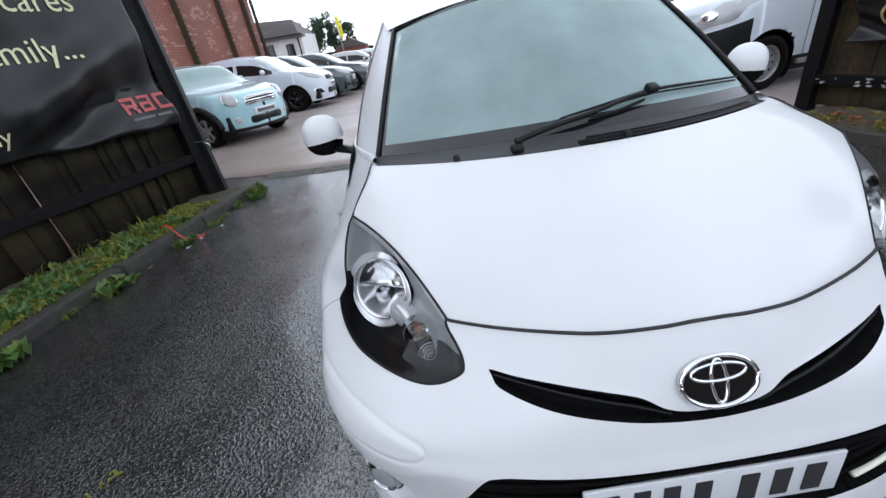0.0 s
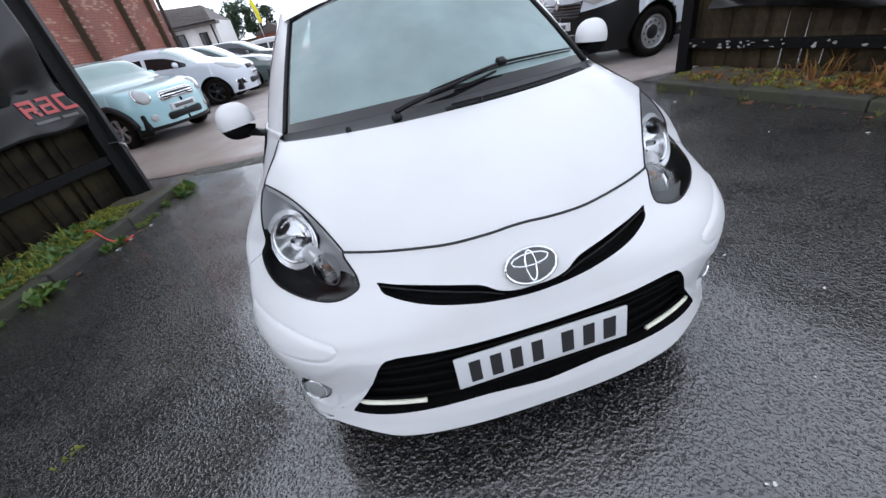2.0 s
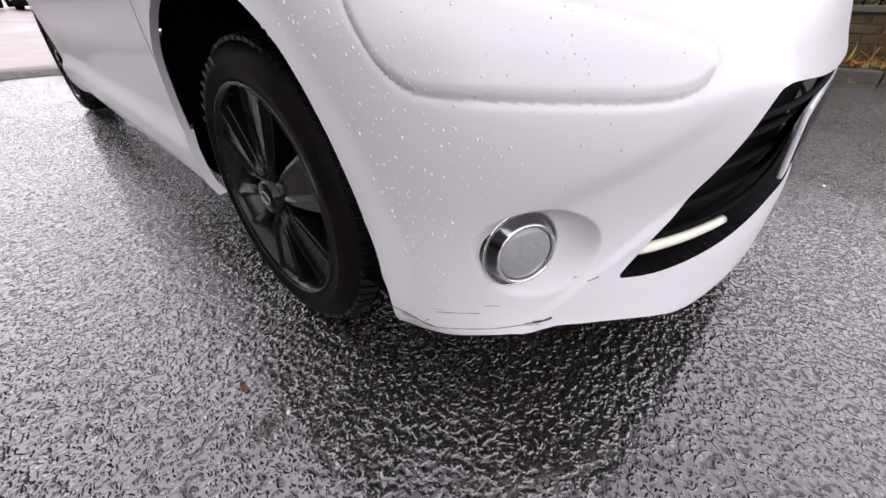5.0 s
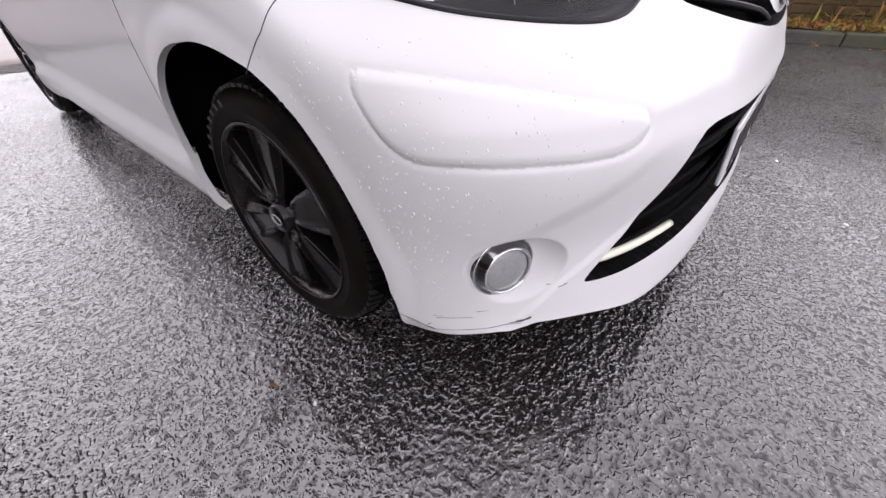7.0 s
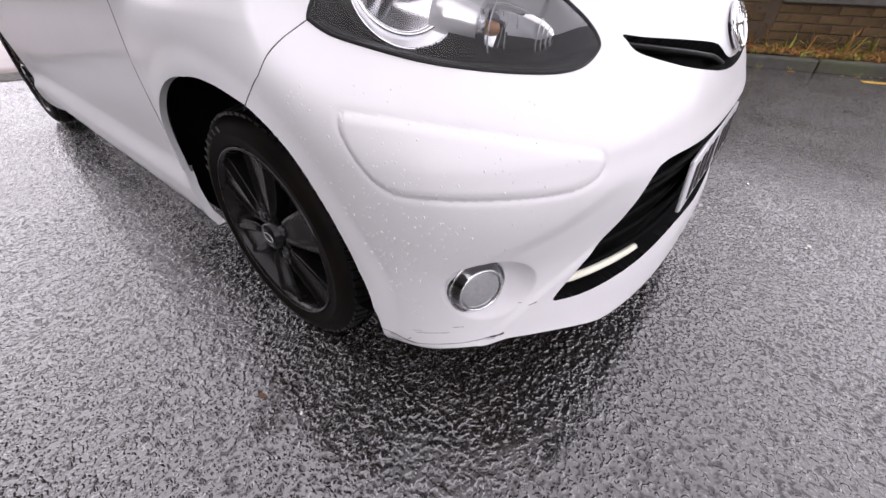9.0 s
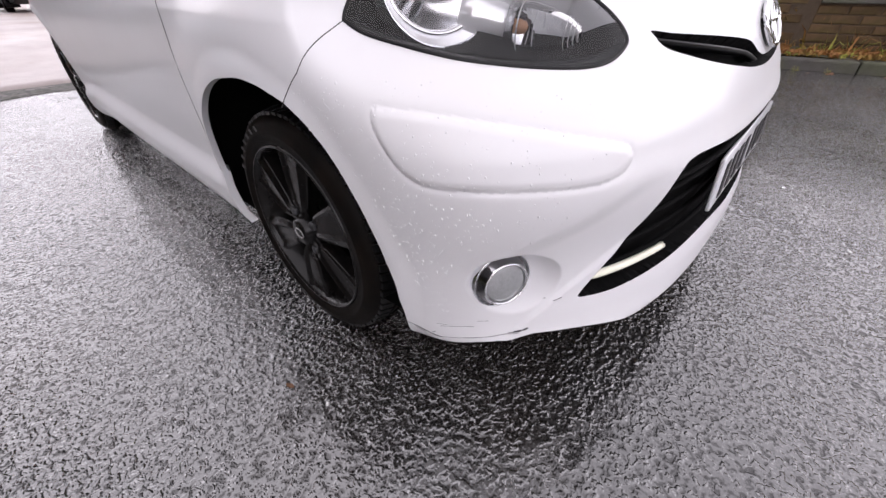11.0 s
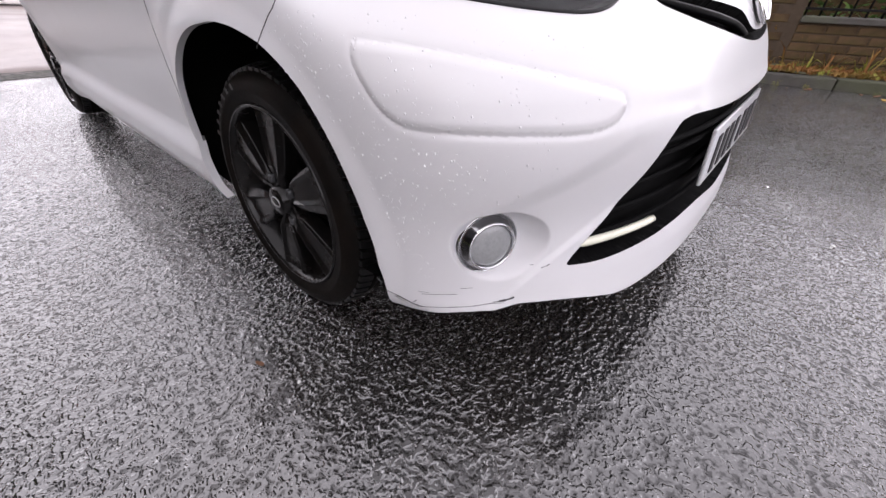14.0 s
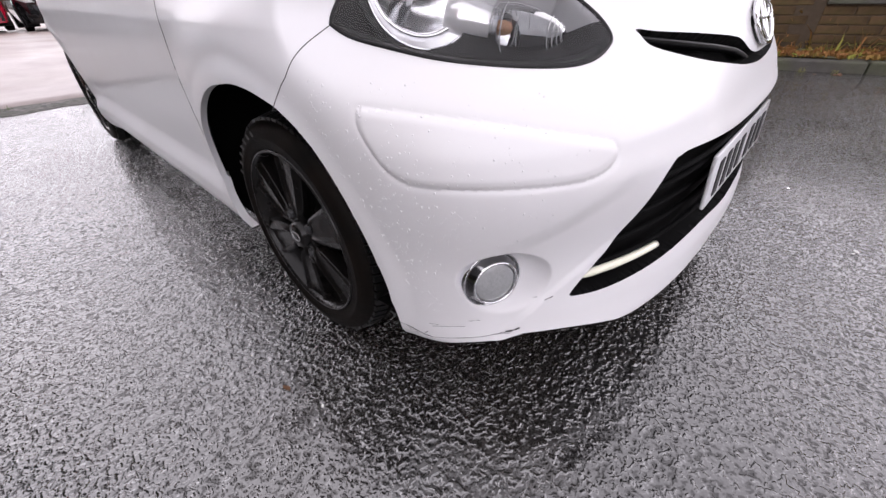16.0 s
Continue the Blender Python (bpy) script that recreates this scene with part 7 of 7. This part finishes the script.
flag = thing("feather_flag", "yellow feather flag on a thin pole", "flag", at=pose(-5.1, 30.5, -0.12))
part("pole", mesh("pole", *tube([(0.05, 0, 0), (0.0, 0, 2.6), (-0.12, 0, 3.87)], (0.03, 0.025, 0.015), 8), DULL_SILVER), None, flag)
fv, ff = [], []
for i in range(13):
    t = i / 12
    for j in range(5):
        s = j / 4
        fv.append((-0.10 + 0.08 * (1 - t) + 0.30 * s * (0.65 + 0.35 * math.sin(1 + 2 * t)), 0.04 * math.sin(5 * t + 3 * s), 2.37 + 1.3 * t))
for i in range(12):
    for j in range(4):
        ff.append((i * 5 + j, i * 5 + j + 1, i * 5 + j + 6, i * 5 + j + 5))
cloth = part("cloth", mesh("cloth", fv, ff, YELLOW), None, flag)
cloth.modifiers.new("thick", "SOLIDIFY").thickness = 0.006


def tree(x, y, z, h, spread, seed, label):
    rnd = random.Random(seed)
    ob = thing("tree", label, "tree", at=pose(x, y, z), group="trees beyond the yard")
    limbs = []
    v, f = tube([(0, 0, 0), (0.1, 0, h * 0.3), (0.0, 0.1, h * 0.6), (0.1, 0, h * 0.85)], (0.35, 0.26, 0.16, 0.05), 8)
    part("trunk", mesh("trunk", v, f, BARK), None, ob)
    for k in range(9):
        a, z0 = rnd.uniform(0, 6.28), h * rnd.uniform(0.25, 0.65)
        e = (spread * 0.6 * math.cos(a), spread * 0.6 * math.sin(a), z0 + h * 0.2)
        v, f = tube([(0.05, 0, z0), (e[0] * 0.5, e[1] * 0.5, z0 + h * 0.08), e], (0.11, 0.07, 0.03), 6)
        part("limb", mesh("limb", v, f, BARK), None, ob)
        limbs.append(e)
    lv, lf = [], []
    clumps = [(e[0], e[1], e[2]) for e in limbs] + [(rnd.gauss(0, spread * 0.38), rnd.gauss(0, spread * 0.38), h * rnd.uniform(0.4, 0.95)) for _ in range(26)]
    for cx, cy, cz in clumps:
        r = spread * rnd.uniform(0.16, 0.30)
        for _ in range(130):
            q = Vector((rnd.gauss(0, 1), rnd.gauss(0, 1), rnd.gauss(0, 0.8))).normalized() * r * rnd.uniform(0.5, 1.05)
            c = Vector((cx, cy, cz)) + q
            s = rnd.uniform(0.10, 0.22)
            e1 = Vector((rnd.uniform(-1, 1), rnd.uniform(-1, 1), rnd.uniform(-0.6, 0.6))).normalized() * s
            e2 = e1.cross(Vector((rnd.uniform(-1, 1), rnd.uniform(-1, 1), 1))).normalized() * s * 0.6
            b = len(lv)
            lv += [c - e1, c + e2, c + e1, c - e2]
            lf.append((b, b + 1, b + 2, b + 3))
    part("crown", mesh("crown", lv, lf, TREE_LEAF, smooth=False), None, ob)
    return ob


tree(-13.3, 62, 0, 6.6, 3.6, 1, "dark green broad tree beyond the yard")
tree(-10.4, 66, 0, 5.6, 2.8, 2, "dark green tree beside the taller one")
tree(-16.0, 68, 0, 4.8, 2.6, 3, "low dark green tree beyond the house")
back = thing("boundary_fence", "dark low fence across the far side of the yard", "fence", mesh_from(box(26, 0.12, 1.9, 0.0)), at=pose(2, 48, 0.7))
back.data.materials.append(FENCE_BROWN)
hut = thing("shed", "small brown brick outbuilding beyond the yard", "shed", at=pose(-6.4, 46, -0.25))
part("wall", box(3, 3, 2.0, 0.0, (0, 0, 1.0)), BRICK, hut)
part("roof", mesh("roof", [(-1.7, -1.7, 2.0), (1.7, -1.7, 2.0), (1.7, 1.7, 2.0), (-1.7, 1.7, 2.0), (0, -1.7, 2.8), (0, 1.7, 2.8)], [(0, 1, 4), (2, 3, 5), (1, 2, 5, 4), (3, 0, 4, 5), (0, 3, 2, 1)], SLATE, smooth=False), None, hut)



# unseen plain wall added behind the camera to cut low sky light and reflections
far_wall = thing("wall_street", "plain dark brown brick wall added out of view to cut low sky light", "wall", mesh_from(box(40, 0.3, 3.0, 0.02)), kind="structure", at=pose(0, -11.5, 1.48))
far_wall.data.materials.append(BROWN_BRICK)
# ---- weeds, litter ----
def weeds(name, label, spots, mat_leaf, blades, leaf_len, seed, broad=False):
    """Tufts of blades or leaves at spots (x, y, z, size)."""
    rnd = random.Random(seed)
    v, f = [], []
    for x, y, z, size in spots:
        for _ in range(blades):
            a, lean = rnd.uniform(0, 6.28), rnd.uniform(0.15, 1.0)
            ln = leaf_len * size * rnd.uniform(0.5, 1.2)
            w = ln * (0.30 if broad else 0.055) * rnd.uniform(0.7, 1.2)
            d = Vector((math.cos(a), math.sin(a), 0))
            s = Vector((-math.sin(a), math.cos(a), 0)) * w
            p = Vector((x + rnd.gauss(0, 0.03 * size), y + rnd.gauss(0, 0.03 * size), z))
            m1 = p + d * ln * 0.4 * lean + Vector((0, 0, ln * 0.55))
            tip = p + d * ln * lean + Vector((0, 0, ln * (0.95 - 0.6 * lean * lean)))
            b = len(v)
            if broad:
                v += [p, m1 - s, tip, m1 + s]
                f += [(b, b + 1, b + 2, b + 3)]
            else:
                v += [p - s * 0.5, p + s * 0.5, m1 + s * 0.5, m1 - s * 0.5, tip]
                f += [(b, b + 1, b + 2, b + 3), (b + 3, b + 2, b + 4)]
    return thing(name, label, "weeds", mesh(name, v, f, mat_leaf, smooth=False), kind="stuff")


rnd = random.Random(31)
def on_verge(fn, out, d0, d1, w0, w1, count, s0, s1, bias=1.0):
    res = []
    for _ in range(count):
        p = fn(rnd.uniform(d0, d1)) + out * (w0 + (w1 - w0) * rnd.random() ** bias)
        res.append((p.x, p.y, 0.09, rnd.uniform(s0, s1)))
    return res


weeds("moss_weeds", "yellow-green weeds and moss along the left verge", on_verge(kerb_left, LEFT_OUT, 0.5, 5.0, 0.12, 0.62, 1700, 0.3, 1.0), MOSS, 12, 0.042, 1, True)
weeds("leafy_weeds", "green broad-leaved weeds on the verge", on_verge(kerb_left, LEFT_OUT, 0.9, 5.0, 0.12, 0.7, 520, 0.3, 1.0), LEAF, 10, 0.075, 2, True)
weeds("tall_grass", "thin tall grass against the board fence", on_verge(kerb_left, LEFT_OUT, 0.7, 5.0, 0.2, 0.7, 130, 0.4, 1.1), MOSS, 5, 0.17, 3)
gut = []
for d, sz in ((0.12, 1.3), (0.20, 1.2), (0.45, 0.6), (0.75, 0.5), (1.25, 0.7), (1.35, 0.8), (1.95, 1.3), (2.05, 1.2), (2.75, 1.2), (2.85, 1.0), (3.5, 0.8), (3.6, 0.7), (0.95, 0.5), (2.3, 0.5)):
    p = kerb_left(d) - LEFT_OUT * rnd.uniform(0.02, 0.10)
    gut += [(p.x + rnd.uniform(-0.05, 0.05), p.y + rnd.uniform(-0.05, 0.05), 0.0, sz * rnd.uniform(0.7, 1.1)) for _ in range(3)]
gut += [(-2.50 + 0.012 * k, 3.92 + 0.03 * k + rnd.uniform(-0.05, 0.05), 0.0, rnd.uniform(0.35, 0.75)) for k in range(7)]
weeds("gutter_weeds", "bright green weeds growing from the gutter", gut, LEAF, 14, 0.10, 4, True)
weeds("gutter_grass", "grass tufts at the foot of the kerb", gut[:9] + [(p[0], p[1], 0, 0.6) for p in gut[9::2]], MOSS, 18, 0.12, 5)
weeds("dry_weeds", "rusty dry weeds along the right verge", on_verge(kerb_right, RIGHT_OUT, 1.5, 7.0, 0.10, 0.66, 1200, 0.3, 1.0), DRY, 12, 0.055, 6, True)
weeds("sparse_dry_weeds", "thin rusty weeds on bare soil beside the fence", on_verge(kerb_right, RIGHT_OUT, 0.2, 1.6, 0.12, 0.66, 110, 0.3, 0.9), DRY, 8, 0.055, 13, True)
weeds("right_green_weeds", "yellow-green weeds along the right verge", on_verge(kerb_right, RIGHT_OUT, 0.0, 7.0, 0.10, 0.6, 300, 0.3, 0.9), MOSS, 10, 0.055, 7, True)
ivy = []
for _ in range(700):
    p = kerb_right(rnd.uniform(1.6, 7.0)) + RIGHT_OUT * rnd.uniform(0.56, 0.68)
    ivy.append((p.x, p.y, 0.10 + 0.34 * rnd.random() ** 2.2, rnd.uniform(0.3, 0.9)))
weeds("wall_creeper", "rust-brown leaves climbing the foot of the mossy wall", ivy, DRY, 5, 0.07, 12, True)
weeds("right_tall_weeds", "tall straggling weeds in front of the brick wall", on_verge(kerb_right, RIGHT_OUT, 2.0, 7.0, 0.3, 0.66, 40, 0.4, 1.0), MOSS, 7, 0.22, 8)
weeds("right_dry_stems", "tall dry brown stems against the wall", on_verge(kerb_right, RIGHT_OUT, 1.0, 7.0, 0.3, 0.66, 110, 0.4, 1.1), DRY, 6, 0.24, 9)
rg = []
for d in np.arange(0.15, 6.5, 0.42):
    p = kerb_right(float(d) + rnd.uniform(-0.15, 0.15)) - RIGHT_OUT * rnd.uniform(0.01, 0.06)
    rg.append((p.x, p.y, 0.0, rnd.uniform(0.3, 1.0)))
weeds("right_gutter_weeds", "small weeds at the foot of the right kerb", rg, MOSS, 12, 0.10, 10)
moss_spots = []
for x in np.arange(-2.4, -0.9, 0.22):
    moss_spots.append((float(x) + rnd.uniform(-0.1, 0.1), float(edge_y(x)) - 0.03, 0.012, rnd.uniform(0.2, 0.7)))
weeds("edge_weeds", "tiny weeds along the edge of the concrete", moss_spots, LEAF, 12, 0.07, 11)


def scrap(name, label, x, y, z, size, mt, seed):
    """A crumpled flat scrap."""
    r2 = random.Random(seed)
    n = 9
    ring = [(size * math.cos(2 * math.pi * k / n) * r2.uniform(0.5, 1.1), size * 0.6 * math.sin(2 * math.pi * k / n) * r2.uniform(0.5, 1.1), 0.002 + r2.uniform(0, size * 0.25)) for k in range(n)]
    vs = [(0, 0, size * 0.22)] + ring + [(a, b, c - 0.0015) for a, b, c in ring]
    fs = [(0, 1 + k, 1 + (k + 1) % n) for k in range(n)] + [(1 + k, 1 + n + k, 1 + n + (k + 1) % n, 1 + (k + 1) % n) for k in range(n)]
    return thing(name, label, "litter" if mt is not DEAD_LEAF else "leaf", mesh(name, vs, fs, mt, smooth=False), group=name + "s on the ground", at=pose(x, y, z, 0, 0, r2.uniform(0, 360)))


for k, (x, y, s) in enumerate(((-2.64, 2.73, 0.03), (-2.53, 3.14, 0.025), (-2.62, 2.9, 0.02), (-3.1, 1.35, 0.02), (1.32, 0.16, 0.011), (1.18, 0.51, 0.010), (0.497, -0.378, 0.010), (0.478, -0.37, 0.007), (2.75, 2.75, 0.02), (2.95, 1.2, 0.018), (3.0, 0.9, 0.018), (3.05, 0.55, 0.022), (2.6, 1.6, 0.008), (0.9, -0.15, 0.006))):
    scrap("paper_scrap", "small white scrap of litter on wet tarmac", x, y, 0.002, s, LITTER_WHITE, 100 + k)
for k in range(60):
    d = rnd.uniform(1.0, 6.0)
    p = kerb_right(d) - RIGHT_OUT * rnd.uniform(0.02, 0.16)
    scrap("dead_leaf", "curled brown dead leaf beside the kerb", p.x, p.y, 0.002, rnd.uniform(0.015, 0.04), DEAD_LEAF, 200 + k)
for k in range(8):
    p = kerb_left(rnd.uniform(0.8, 4.0)) - LEFT_OUT * rnd.uniform(0.02, 0.2)
    scrap("dead_leaf", "curled brown dead leaf beside the kerb", p.x, p.y, 0.002, rnd.uniform(0.02, 0.045), DEAD_LEAF, 300 + k)
s0 = kerb_left(1.18)
line = round_loop([s0 + LEFT_OUT * 0.22 + Vector((0, 0, 0.13)), s0 + LEFT_OUT * 0.10 + Vector((0, -0.05, 0.155)), s0 - LEFT_OUT * 0.03 + Vector((0, -0.10, 0.06)), s0 - LEFT_OUT * 0.10 + Vector((0.02, -0.06, 0.012)), s0 - LEFT_OUT * 0.16 + Vector((0.0, 0.05, 0.01))], 6, closed=False)
string = thing("plastic_string", "red plastic string lying over the kerb", "litter", mesh("plastic_string", *tube(line.tolist(), 0.007, 6), LITTER_RED))
scrap("plastic_scrap", "crumpled red plastic scrap beside the kerb", s0.x + 0.12, s0.y - 0.04, 0.002, 0.06, LITTER_RED, 400)
cable_pts = round_loop([kerb_left(3.2) + LEFT_OUT * 0.25 + Vector((0, 0, 0.12)), kerb_left(3.1) + LEFT_OUT * 0.08 + Vector((0, 0, 0.125)), kerb_left(2.95) + Vector((0, 0, 0.115)), kerb_left(2.85) - LEFT_OUT * 0.04 + Vector((0, 0, 0.05))], 6, closed=False)
thing("cable", "thin black cable trailing over the kerb", "cable", mesh("cable", *tube(cable_pts.tolist(), 0.006, 6), BLACK_PLASTIC))
weeds("weed_sprig", "flattened green sprig lying on wet tarmac", [(-1.87 + 0.02 * k, 0.50 + 0.02 * k, 0.003, 0.45) for k in range(4)], MOSS, 5, 0.05, 41, True)
scrap("dead_leaf", "curled brown dead leaf beside the kerb", -0.97, 0.52, 0.002, 0.012, DEAD_LEAF, 501)
scrap("paper_scrap", "small white scrap of litter on wet tarmac", -0.94, 0.42, 0.002, 0.006, LITTER_WHITE, 502)
